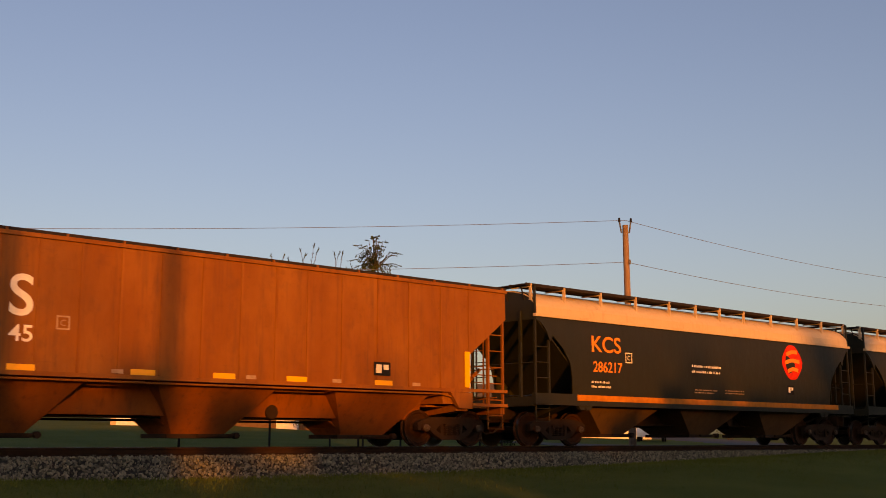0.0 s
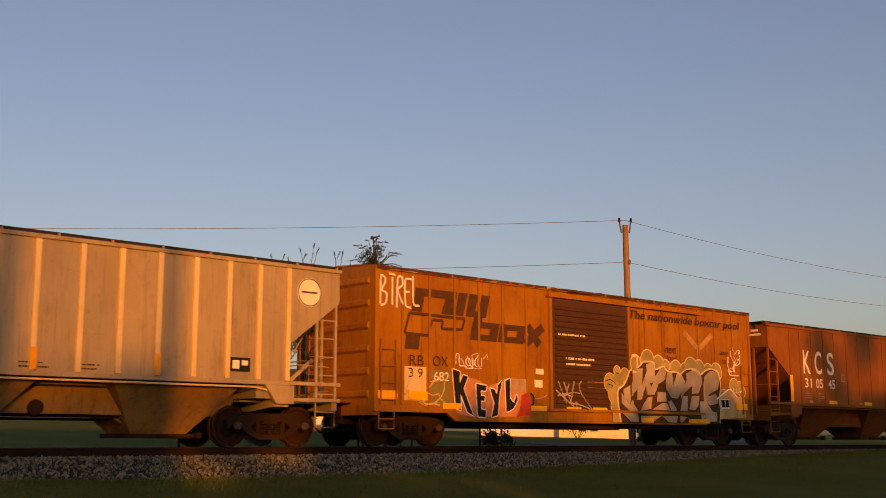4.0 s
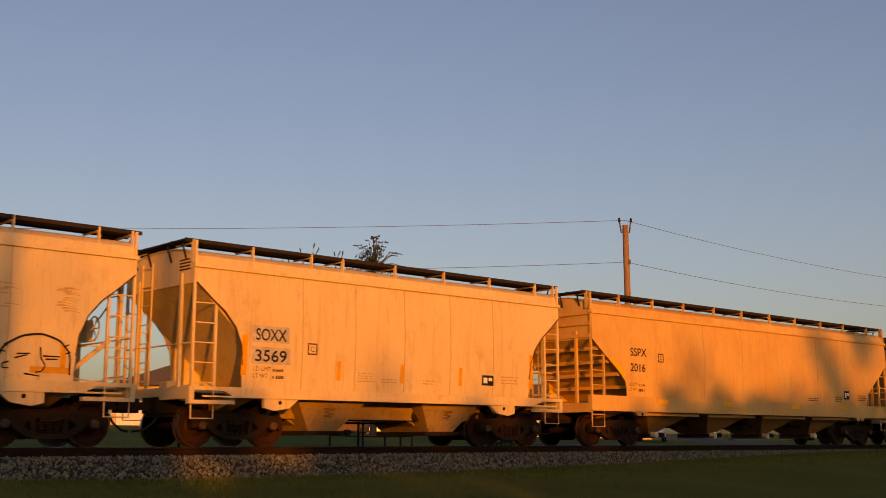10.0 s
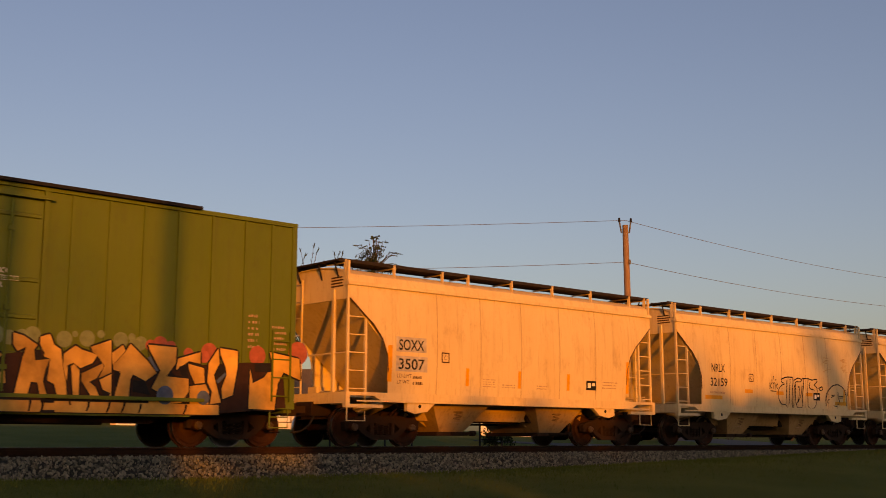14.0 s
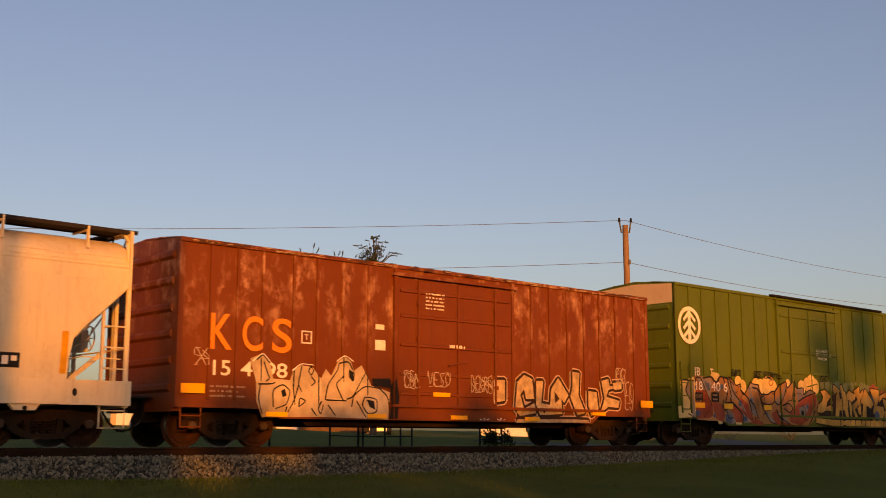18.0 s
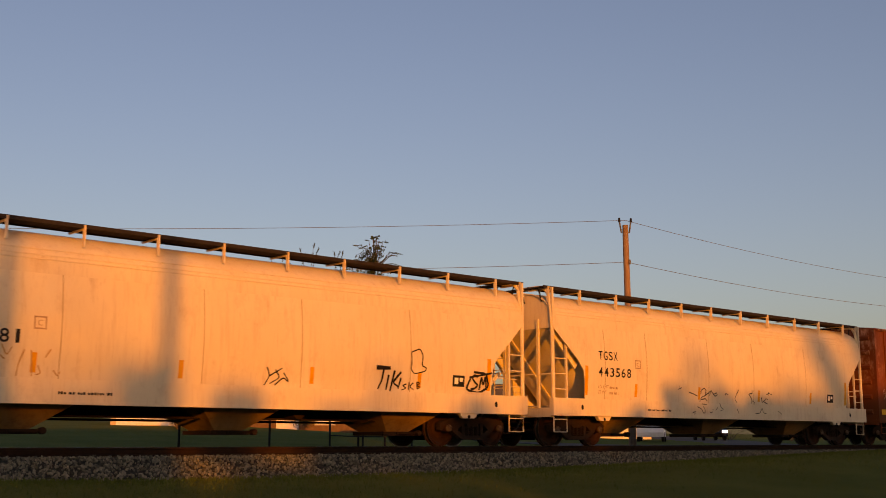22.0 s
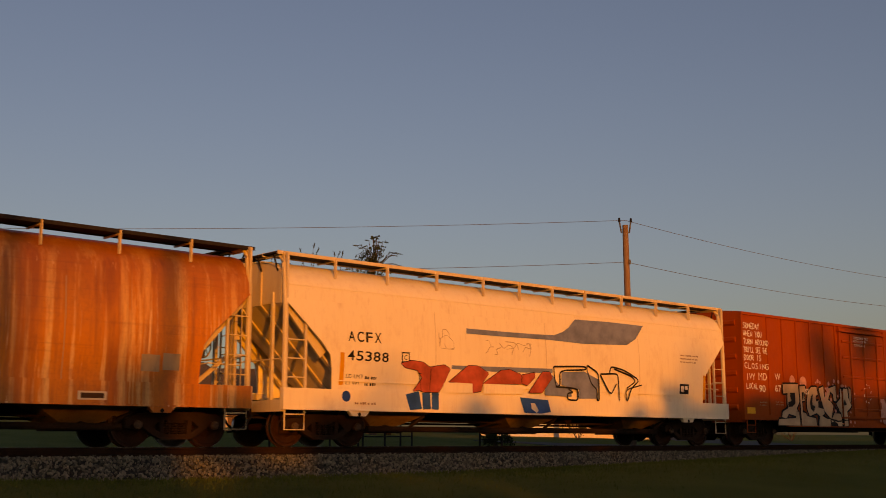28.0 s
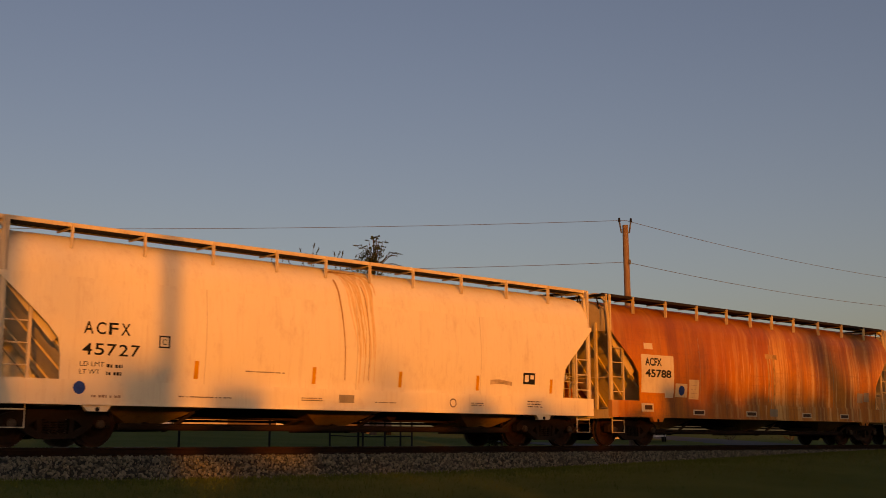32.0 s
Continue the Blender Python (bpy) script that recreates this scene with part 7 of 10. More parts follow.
    pale_piece.line(0.035, (-4.53, 1.56), (-4.4, 1.44), (-4.53, 1.35))
    pale_piece.line(0.035, (-4.32, 1.61), (-4.31, 0.94))
    pale_piece.line(0.035, (-4.23, 1.02), (-4.33, 0.85), (-4.25, 0.71), (-4.18, 0.94))
    pale_piece.line(0.035, (-4.51, 0.85), (-4.36, 0.69))
    pale_piece.line(0.035, (-4.13, 1.05), (-4.06, 1.41), (-3.8, 1.72), (-3.75, 1.89))
    pale_piece.line(0.035, (-3.62, 2.07), (-3.62, 1.47))
    pale_piece.line(0.035, (-3.75, 1.89), (-3.48, 1.95), (-3.31, 1.69), (-3.33, 1.48), (-3.47, 1.6), (-3.45, 1.77))
    pale_piece.line(0.035, (-3.62, 1.04), (-3.85, 1.42), (-3.63, 1.59))
    pale_piece.line(0.035, (-3.52, 1.08), (-3.35, 1.13), (-2.98, 1.71))
    pale_piece.line(0.035, (-3.38, 0.91), (-3.33, 1.17), (-3, 1.4), (-2.52, 1.35))
    pale_piece.line(0.035, (-3, 1.14), (-3.08, 0.96), (-2.91, 0.75), (-2.63, 0.8), (-2.63, 1.1), (-2.86, 1.14), (-3, 1.14))
    pale_piece.line(0.035, (-2.92, 1.67), (-2.91, 1.18))
    pale_piece.line(0.035, (-2.58, 1.37), (-2.29, 1.16), (-2.25, 0.63))
    pale_piece.line(0.035, (-4.1, 1.05), (-3.52, 1.04))
    pale_piece.line(0.035, (-4.05, 0.94), (-3.83, 0.69))
    pale_piece.line(0.035, (-3.24, 1.05), (-2.96, 0.68))
    pale_piece.counter((-5.33, 1.22), (-5.23, 1.27), (-5.18, 1.12), (-5.28, 1.08))
    pale_piece.counter((-3.45, 1.77), (-3.34, 1.69), (-3.33, 1.5), (-3.44, 1.58))
    pale_piece.counter((-2.94, 1.08), (-2.72, 1.06), (-2.68, 0.86), (-2.85, 0.92))
    pale_piece.counter((-2.23, 1.38), (-2.09, 1.61), (-2, 1.16), (-2.05, 0.67), (-2.24, 0.65), (-2.2, 1.07))
    pale_piece.counter((-2.78, 1.58), (-2.24, 1.6), (-2.18, 1.38), (-2.75, 1.41))
    pale_piece.line(0.025, (-6.08, 1.83), (-5.82, 2.04), (-5.57, 1.79), mat=white)
    pale_piece.line(0.025, (-5.04, 1.67), (-4.82, 1.84), (-4.46, 1.82), mat=white)
    pale_piece.line(0.025, (-3.83, 1.93), (-3.59, 2.09), (-3.34, 1.95), mat=white)
    buff_piece = Piece(dull, flat_out, plain("buff_spray", (0.42, 0.31, 0.18), 0.6, vary=0.4), M_SOOT, 0.07, halo=faint)
    buff_piece.letter((1.27, 1.69), (1.56, 1.7), (1.55, 1.16), (1.26, 1.12))
    buff_piece.letter((1.96, 1.06), (2.04, 1.64), (2.35, 1.86), (2.65, 1.76), (2.72, 1.24), (2.41, 1.23), (2.34, 1.49), (2.19, 1.33), (2.33, 0.97), (2.72, 1.13), (2.79, 0.87), (2.18, 0.78), (1.96, 0.96))
    buff_piece.letter((2.81, 1.72), (3.08, 1.73), (2.99, 1.14), (3.34, 1.09), (3.39, 1.52), (3.68, 1.83), (4.08, 1.38), (3.91, 1.16), (3.79, 1.26), (3.82, 0.86), (2.94, 0.82), (2.79, 1.08))
    buff_piece.letter((4.26, 2.02), (4.55, 2), (4.49, 1.39), (4.77, 0.9), (4.43, 0.84), (4.16, 1.33), (4.25, 1.6))
    buff_piece.letter((4.91, 1.51), (5.26, 1.49), (5.33, 1.02), (5.02, 0.82), (4.9, 1.12))
    buff_piece.letter((5.48, 1.81), (5.79, 1.88), (5.83, 1.68), (6.32, 1.67), (5.78, 1.57), (5.68, 1.37), (6.26, 1.27), (6.2, 1.07), (5.76, 1.09), (5.41, 0.91), (5.6, 1.31))
    buff_piece.letter((5.96, 1.77), (6.37, 1.81), (6.36, 1.61), (6.05, 1.57))
    buff_piece.letter((2.03, 0.7), (4.39, 0.72), (4.89, 0.71), (4.89, 0.64), (2.03, 0.61))
    buff_piece.counter((3.51, 1.47), (3.71, 1.26), (3.54, 1.15))
    buff_piece.counter((3.03, 0.98), (3.18, 0.98), (3.1, 0.85))
    arrows = Piece(dull, flat_out, None, white, 0.02)
    arrows.line(0.035, (0.81, 0.71), (0.8, 0.6))
    arrows.line(0.035, (0.66, 0.68), (0.8, 0.6), (0.97, 0.69))
    arrows.line(0.035, (1.4, 0.72), (1.4, 0.6))
    arrows.line(0.035, (1.27, 0.69), (1.4, 0.6), (1.56, 0.69))
    for gx, gz, gw, gh, wd in ((-1.85, 1.4, 0.5, 0.4, "CEN"), (-1.1, 1.45, 0.75, 0.35, "VESO"), (0.35, 1.35, 0.75, 0.42, "DEKRE"), (6.1, 1.75, 0.45, 0.45, "RG"), (6.5, 1.0, 0.4, 0.8, "ES"), (-7.5, 1.7, 0.35, 0.35, "X")):
        scribble(gx, gx + gw, gz, gz + gh, dull, flat_out, faint, wd, 0.022, len(wd) + 4)
        tangle(gx, gx + gw, gz, gz + gh, dull, flat_out, faint, 4, 0.018, len(wd) + 14, 0.014, "sprayed_tag")
    bars(-1.15, 3.34, 0.75, 0.45, 5, M_WHITE_TEXT, dull, y=-1.66, seed=51)
    bars(-7.1, 1.05, 0.9, 0.3, 3, M_PALE_TEXT, dull, y=Y, seed=52)
    bars(-0.36, 2.42, 0.54, 0.2, 1, M_WHITE_TEXT, dull, y=-1.66, seed=54)
    for xx, zz in ((-7.53, 1.11), (-5.45, 0.66), (-2.65, 0.66), (-0.62, 1.21), (-0.04, 0.66), (2.6, 0.66), (5.3, 0.84), (7.45, 1.1)):
        decal("reflective_strip", xx - 0.28, xx + 0.28, zz, zz + (0.2 if abs(xx) > 7 else 0.1), M_REFLECT, dull, y=-1.66)

    # --- two cream centre-flow hoppers ---
    long_bays = [(cx, 2.3, 0.7, 0.95, 0.36, 1.25, 0.55) for cx in (-4.85, 0.0, 4.85)]
    for x0, num, lab in ((-12.4, "443568", "cream round-sided covered hopper with faint black tags"), (-30.36, "443681", "cream round-sided covered hopper with black sprayed tags")):
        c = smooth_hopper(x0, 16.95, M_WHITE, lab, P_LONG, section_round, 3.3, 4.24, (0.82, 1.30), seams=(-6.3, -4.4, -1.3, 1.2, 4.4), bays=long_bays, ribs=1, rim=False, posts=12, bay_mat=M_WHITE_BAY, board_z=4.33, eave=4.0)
        for z in (3.58, 3.66, 3.78):
            part("roof_bead", Shape().box(-8.35, 8.35, -section_round(z) - 0.012, -section_round(z) + 0.02, z - 0.012, z + 0.012), M_WHITE, c)
        for d in (-1, 1):
            for k in (-1, 1):
                part("corner_brace", Shape().beam((d * 8.3, k * 1.36, 3.2), (d * 7.3, k * 1.36, 2.2), 0.06, 0.2), M_WHITE, c)
            for k in (-1, 1):
                hoop = Shape().tube([(d * 8.38, k * y, z) for y, z in ((0.45, 4.36), (1.0, 4.36), (1.25, 4.3), (1.38, 4.1), (1.44, 3.7), (1.48, 3.1), (1.49, 1.28))], 0.055, 8)
                part("end_hoop", hoop, M_WHITE, c, smooth=True)
        for i, ch in enumerate("TGSX"):
            writing(ch, -6.58 + i * 0.22, 2.41, 0.25, M_BLACK_TEXT, c, 0.17, bend=section_round, bold=0.012)
        for i, ch in enumerate(num):
            writing(ch, -6.6 + i * 0.253 + (0.05 if ch == "1" else 0), 1.94, 0.26, M_BLACK_TEXT, c, 0.08 if ch == "1" else 0.18, bend=section_round, bold=0.012)
        boxed_letter(c, "C", -4.95, 2.22, 0.25, M_PALE_TEXT, section_round)
        load_marks(c, -6.6, 1.46, 0.92, section_round, M_PALE_TEXT, 61)
        for xx in (-7.3, 7.3):
            sp = Spray(lambda z: 1.586, 0.004)
            sp.disc(xx, 1.06, 0.05, 14, 1.5)
            sp.done("drain_hole", M_BLACK, c)
        bars(-4.4, 1.01, 1.12, 0.12, 1, M_BLACK_TEXT, c, y=-1.588, seed=62)
        strips(c, (-7.1, 7.05), 1.37, 2.22, 0.13, M_STRIPE, section_round)
        strips(c, (-4.9, -1.8, 1.5, 4.7), 1.34, 1.78, 0.11, M_STRIPE, section_round)
        test_panel(c, 5.8, 1.48, section_round, w=0.4, h=0.28)
        if num == "443568":
            tag = Piece(c, section_round, None, black, 0.02, lift=0.004)
            tag.line(0.034, (-2.34, 1.61), (-2.11, 1.57), (-1.91, 1.51))
            tag.line(0.034, (-1.73, 1.57), (-1.71, 1.7), (-1.56, 1.76), (-1.46, 1.69), (-1.5, 1.53), (-1.69, 1.48), (-1.77, 1.34))
            tag.line(0.034, (-1.69, 1.41), (-1.47, 1.44), (-1.38, 1.35))
            tag.line(0.034, (-1.53, 1.53), (-1.3, 1.63), (-1.21, 1.7), (-1.27, 1.54))
            tag.line(0.034, (-1.21, 1.7), (-1.09, 1.61), (-0.97, 1.52), (-0.86, 1.57), (-0.89, 1.64), (-1.03, 1.6))
            tag.line(0.034, (-0.45, 1.56), (-0.39, 1.64), (-0.27, 1.59))
            tag.line(0.034, (0.3, 1.76), (0.17, 1.59), (0.11, 1.47), (0.24, 1.36))
            tag.line(0.034, (0.88, 1.64), (1.09, 1.67), (1.08, 1.77))
            tag.line(0.034, (0.92, 1.61), (1.09, 1.47), (1.05, 1.3), (1.18, 1.27), (1.25, 1.38), (1.11, 1.43))
            tag.line(0.034, (1.62, 1.56), (1.68, 1.39), (1.82, 1.45), (1.89, 1.52), (2.03, 1.5))
            tag.line(0.034, (1.82, 1.4), (2.02, 1.35))
            tag.line(0.034, (1.92, 1.65), (2.06, 1.7), (2.24, 1.66))
            tag.line(0.034, (2.06, 1.74), (2.04, 1.63))
            tag.line(0.024, (-1.96, 1.18), (-1.73, 1.11), (-1.65, 0.98), (-1.55, 1.01), (-1.58, 1.12), (-1.65, 1.21), lift=0.044)
            tag.line(0.024, (-2.21, 0.99), (-2.04, 1.04), (-2.12, 0.94), lift=0.044)
            tag.line(0.024, (-1.32, 1.03), (-1.2, 1), (-1.14, 1.11), lift=0.044)
            tag.line(0.024, (-0.75, 1.32), (-0.72, 1.19), (-0.57, 1.12), (-0.75, 1.07), lift=0.044)
            tag.line(0.024, (-0.99, 1.09), (-0.9, 1.18), lift=0.044)
            tag.line(0.024, (0.17, 1.16), (0.27, 1), lift=0.044)
            tag.line(0.024, (1.21, 1.02), (1.48, 1.04), (1.61, 1.22), (1.68, 1.05), (1.85, 1.03), lift=0.044)
            tag.line(0.024, (2.55, 1.12), (2.79, 1.02), lift=0.044)
            tag.line(0.024, (-2.94, 1.68), (-2.75, 1.74), lift=0.044)
            tag.line(0.024, (-2.86, 1.79), (-2.83, 1.7), lift=0.044)
            tag.line(0.024, (-1.73, 1.27), (-1.47, 1.26), lift=0.044)
        else:
            tag = Piece(c, section_round, None, black, 0.02, lift=0.004)
            tag.line(0.035, (0.29, 1.73), (0.37, 1.54), (0.24, 1.33))
            tag.line(0.035, (0.51, 1.68), (0.64, 1.51), (0.38, 1.37))
            tag.line(0.035, (0.37, 1.54), (0.69, 1.72))
            tag.line(0.035, (0.51, 1.34), (0.73, 1.52), (0.87, 1.42))
            tag.line(0.035, (0.73, 1.62), (0.87, 1.45))
            tag.line(0.11, (3.34, 1.85), (3.77, 1.85))
            tag.line(0.06, (3.57, 1.85), (3.52, 1.57), (3.41, 1.34))
            tag.line(0.06, (3.72, 1.69), (3.66, 1.33))
            tag.line(0.06, (3.9, 1.8), (3.76, 1.28))
            tag.line(0.06, (4.1, 1.77), (3.85, 1.51), (4.06, 1.41))
            tag.line(0.06, (4.1, 1.63), (4.03, 1.37))
            tag.line(0.032, (4.29, 1.49), (4.16, 1.45), (4.29, 1.39), (4.14, 1.34))
            tag.line(0.032, (4.37, 1.53), (4.35, 1.35))
            tag.line(0.032, (4.5, 1.53), (4.39, 1.43), (4.52, 1.36))
            tag.line(0.032, (4.61, 1.55), (4.63, 1.37), (4.73, 1.43), (4.61, 1.46), (4.72, 1.52), (4.61, 1.55))
            tag.line(0.032, (4.41, 2.26), (4.68, 2.36), (4.78, 2.2), (4.75, 1.94), (4.89, 1.91), (4.88, 1.82), (4.51, 1.74), (4.4, 1.86), (4.43, 2.04), (4.41, 2.26))
            tag.line(0.03, (-6.26, 1.62), (-6.29, 1.48), (-6.35, 1.37), mat=RUSTY_TAG)
            tag.line(0.03, (-6.23, 1.48), (-6.19, 1.34), mat=RUSTY_TAG)
            tag.line(0.03, (-5.98, 1.63), (-5.68, 1.45), (-5.94, 1.46), (-5.72, 1.62), mat=RUSTY_TAG)
            tag.line(0.03, (-5.54, 1.91), (-5.43, 1.69), (-5.34, 1.86), mat=RUSTY_TAG)
            tag.line(0.03, (-5.46, 1.63), (-5.56, 1.71), mat=RUSTY_TAG)
            tag.line(0.03, (-5.1, 1.82), (-5.19, 1.58), (-5.22, 1.32), mat=RUSTY_TAG)
            tag.line(0.03, (-4.97, 1.82), (-4.92, 1.33), mat=RUSTY_TAG)
            tag.line(0.03, (-4.59, 1.85), (-4.69, 1.69), mat=RUSTY_TAG)
            tag.line(0.03, (-4.82, 1.54), (-4.75, 1.39), (-4.85, 1.36), mat=RUSTY_TAG)
            tag.line(0.03, (-4.51, 1.46), (-4.42, 1.35), (-4.37, 1.44), mat=RUSTY_TAG)
            scribble(6.4, 7.0, 1.42, 1.78, c, section_round, black, "SM", 0.055, 75)
            sp = Spray(section_round, 0.012)
            sp.stroke([(6.4, 1.7), (6.25, 1.42), (6.7, 1.33), (7.05, 1.5), (6.95, 1.84), (6.5, 1.86)], 0.06).stroke([(6.35, 1.72), (7.15, 1.86)], 0.05)
            sp.done("sprayed_tag", black, c)

    # --- vermilion boxcar ---
    verm = boxcar(-47.6, 15.7, 4.33, M_VERMILION, "vermilion boxcar with white handwriting and large graffiti", [-6.33, -5.42, -4.52, -3.63, -2.72, -1.92, 2.39, 3.29, 4.2, 5.11, 5.98, 6.88], (-1.6, 1.55), M_VERMILION, corrugated=False, ladders=False)
    for i, (txt, ww) in enumerate((("SOMEDAY", 1.15), ("WHEN YOU", 1.3), ("TURN AROUND", 1.75), ("YOU'LL SEE THE", 1.65), ("DOOR IS", 1.2), ("CLOSING", 1.7))):
        scribble(-7.8, -7.8 + ww * 0.84, 3.79 - i * 0.262, 3.97 - i * 0.262, verm, flat_out, white, txt, 0.03, 80 + i)
    scribble(-7.72, -7.2, 2.12, 2.32, verm, flat_out, white, "IVY", 0.03, 90)
    scribble(-7.72, -7.05, 1.82, 2.0, verm, flat_out, white, "LOCAL", 0.03, 91)
    writing("MD", -6.98, 2.12, 0.24, M_WHITE_TEXT, verm, 0.48, y=Y - 0.03)
    writing("90", -6.97, 1.73, 0.23, M_WHITE_TEXT, verm, 0.37, y=Y - 0.03, bold=0.012)
    writing("W", -6.0, 2.15, 0.23, M_WHITE_TEXT, verm, 0.32, y=Y - 0.03, bold=0.012)
    writing("67", -6.02, 1.77, 0.22, M_WHITE_TEXT, verm, 0.37, y=Y - 0.03, bold=0.012)
    bars(-6.95, 1.29, 0.42, 0.18, 2, M_PALE_TEXT, verm, y=Y - 0.02, seed=93)
    bars(-6.0, 1.32, 0.5, 0.18, 2, M_PALE_TEXT, verm, y=Y - 0.02, seed=94)
    boxed_letter(verm, "C", -4.16, 1.73, 0.19, M_WHITE_TEXT, y=-1.62)
    pink2 = plain("rose_spray", (0.58, 0.30, 0.24), 0.6)
    cream_s = plain("cream_spray_fill", (0.45, 0.345, 0.23), 0.6, vary=0.4, scale=0.8)
    first = Piece(verm, flat_out, cream_s, black, 0.06)
    first.letter((-5.57, 2.03), (-4.62, 2.06), (-4.57, 1.46), (-4.76, 1.24), (-4.71, 1.18), (-4.79, 0.97), (-5.27, 1.05), (-5.43, 0.89), (-5.69, 0.93), (-5.65, 1.11), (-5.28, 1.24), (-5.33, 1.39), (-5.3, 1.74), (-5.56, 1.72))
    first.letter((-5.89, 0.86), (-4.83, 0.91), (-4.8, 1.18), (-4.62, 1.1), (-4.58, 0.66), (-5.94, 0.66))
    first.letter((-4.53, 1.99), (-4.16, 2.01), (-4.18, 1.77), (-4.25, 1.74), (-4.24, 1.51), (-4.39, 1.5), (-4.38, 1.11), (-4.18, 1.08), (-4.1, 0.98), (-3.55, 0.92), (-3.49, 0.66), (-4.47, 0.66))
    first.letter((-4.1, 1.47), (-3.98, 1.84), (-3.75, 1.99), (-3.42, 2), (-3.36, 1.74), (-3.5, 1.7), (-3.5, 1.5), (-3.31, 1.54), (-3.28, 1.38), (-3.4, 1.3), (-3.01, 1.25), (-2.96, 1.07), (-3.24, 0.98), (-3.48, 1.1), (-3.94, 0.99), (-4.09, 1.24))
    first.letter((-3.28, 1.95), (-2.96, 2.03), (-2.93, 1.64), (-2.74, 1.81), (-2.59, 1.98), (-2.14, 2.09), (-2.11, 1.55), (-2.28, 1.54), (-2.34, 1.79), (-2.49, 1.87), (-2.68, 1.57), (-2.53, 1.53), (-2.33, 1.37), (-2.47, 1.04), (-2.51, 0.92), (-2.59, 0.94), (-2.96, 1.19), (-3.17, 1.63))
    first.letter((-3.34, 0.96), (-3.15, 1.02), (-2.81, 0.91), (-2.59, 0.9), (-2.58, 0.65), (-3.35, 0.64))
    first.letter((-1.83, 1.98), (-1.42, 2), (-1.38, 1.66), (-1.19, 1.41), (-1.25, 1.33), (-1.51, 1.19), (-1.47, 0.88), (-2.06, 0.86), (-2.47, 0.92), (-2.27, 1.13), (-1.92, 1.22), (-2.13, 1.46), (-1.83, 1.64))
    first.letter((-2.51, 0.86), (-2.06, 0.8), (-1.47, 0.86), (-1.47, 0.67), (-2.06, 0.66), (-2.11, 0.76), (-2.51, 0.77))
    first.letter((-1.34, 2.05), (-1.18, 1.97), (-1.2, 1.54), (-1.3, 1.54))
    first.counter((-5.15, 1.76), (-4.83, 1.76), (-4.83, 1.41), (-5.02, 1.29), (-5.28, 1.28), (-5.29, 1.43), (-5.08, 1.48), (-5.15, 1.63))
    first.counter((-3.91, 1.44), (-3.81, 1.68), (-3.67, 1.77), (-3.75, 1.49), (-3.73, 1.37), (-3.56, 1.33), (-3.67, 1.13), (-3.86, 1.24))
    first.counter((-1.65, 1.61), (-1.51, 1.44), (-1.67, 1.38), (-1.75, 1.46))
    first.counter((-4.4, 1.8), (-4.26, 1.8), (-4.32, 1.54), (-4.4, 1.54))
    first.counter((-2.51, 0.79), (-2.31, 0.84), (-2.09, 0.74), (-2.08, 0.66), (-2.51, 0.66))
    first.counter((-2.28, 1.44), (-2.07, 1.26), (-1.82, 1.14), (-1.78, 0.89), (-1.89, 1.1), (-2.27, 1.11))
    first.counter((-3.38, 1.5), (-3.19, 1.51), (-3.01, 1.25), (-3.35, 1.3))
    first.counter((-3.43, 1.02), (-3.29, 0.98), (-3.38, 0.66), (-3.47, 0.68))
    second = Piece(verm, flat_out, cream_s, black, 0.06)
    second.letter((1.68, 2.13), (2.12, 2.1), (2.18, 1.8), (2.4, 1.53), (2.59, 1.49), (3.04, 1.03), (3.3, 0.83), (2.59, 0.79), (2.46, 0.93), (2.15, 0.88), (2.21, 0.79), (1.53, 0.78), (1.56, 1.05), (1.99, 1.15), (1.53, 1.18), (1.53, 1.37), (1.84, 1.37), (1.99, 1.66), (1.77, 1.83))
    second.letter((2.18, 2.1), (2.46, 2.12), (2.49, 1.72), (2.62, 1.7), (2.72, 2.11), (3.04, 2.1), (3.01, 1.79), (3.07, 1.41), (3.97, 1.44), (4.07, 1.25), (3.9, 1.1), (3.43, 1.14), (2.97, 1.22), (2.72, 1.49), (2.72, 1.73), (2.4, 1.65), (2.21, 1.85))
    second.letter((3.37, 2.14), (3.71, 1.98), (4.25, 2.18), (4.25, 1.74), (3.97, 1.7), (3.91, 1.87), (3.5, 1.76), (3.5, 1.47), (3.37, 1.47))
    second.letter((4.36, 2.18), (4.67, 2.2), (4.66, 1.65), (4.39, 1.62), (4.39, 1.79), (4.56, 1.85), (4.35, 1.89))
    second.letter((3.4, 1.09), (3.83, 1.07), (3.9, 0.91), (3.83, 0.65), (3.5, 0.64))
    second.letter((3.74, 1.65), (4.14, 1.64), (4.31, 1.4), (4.56, 1.43), (5.16, 1.62), (5.37, 1.43), (4.8, 1.22), (4.73, 1.02), (5.22, 0.93), (5.36, 0.74), (5.07, 0.64), (4.24, 0.65), (4.1, 0.82), (3.93, 1.01), (3.97, 1.15), (4.45, 1.26))
    second.letter((5.1, 1.99), (5.53, 2.01), (5.48, 1.43), (5.27, 1.43), (5.23, 1.62), (5.09, 1.62))
    second.letter((5.75, 1.99), (6.23, 1.99), (6.19, 1.55), (6.21, 1), (7.01, 1.02), (7.07, 1.87), (6.84, 1.86), (6.69, 2.19), (6.97, 2.38), (7.2, 2.21), (7.3, 1.74), (7.24, 0.97), (6.17, 0.8), (5.58, 0.79), (5.37, 0.98), (5.59, 1.34), (5.88, 1.39), (5.97, 1.85), (5.78, 1.49), (5.59, 1.49))
    second.letter((1.53, 0.71), (2.15, 0.72), (2.09, 0.64), (1.53, 0.63))
    second.letter((2.72, 0.73), (3.23, 0.73), (3.23, 0.64), (2.78, 0.63))
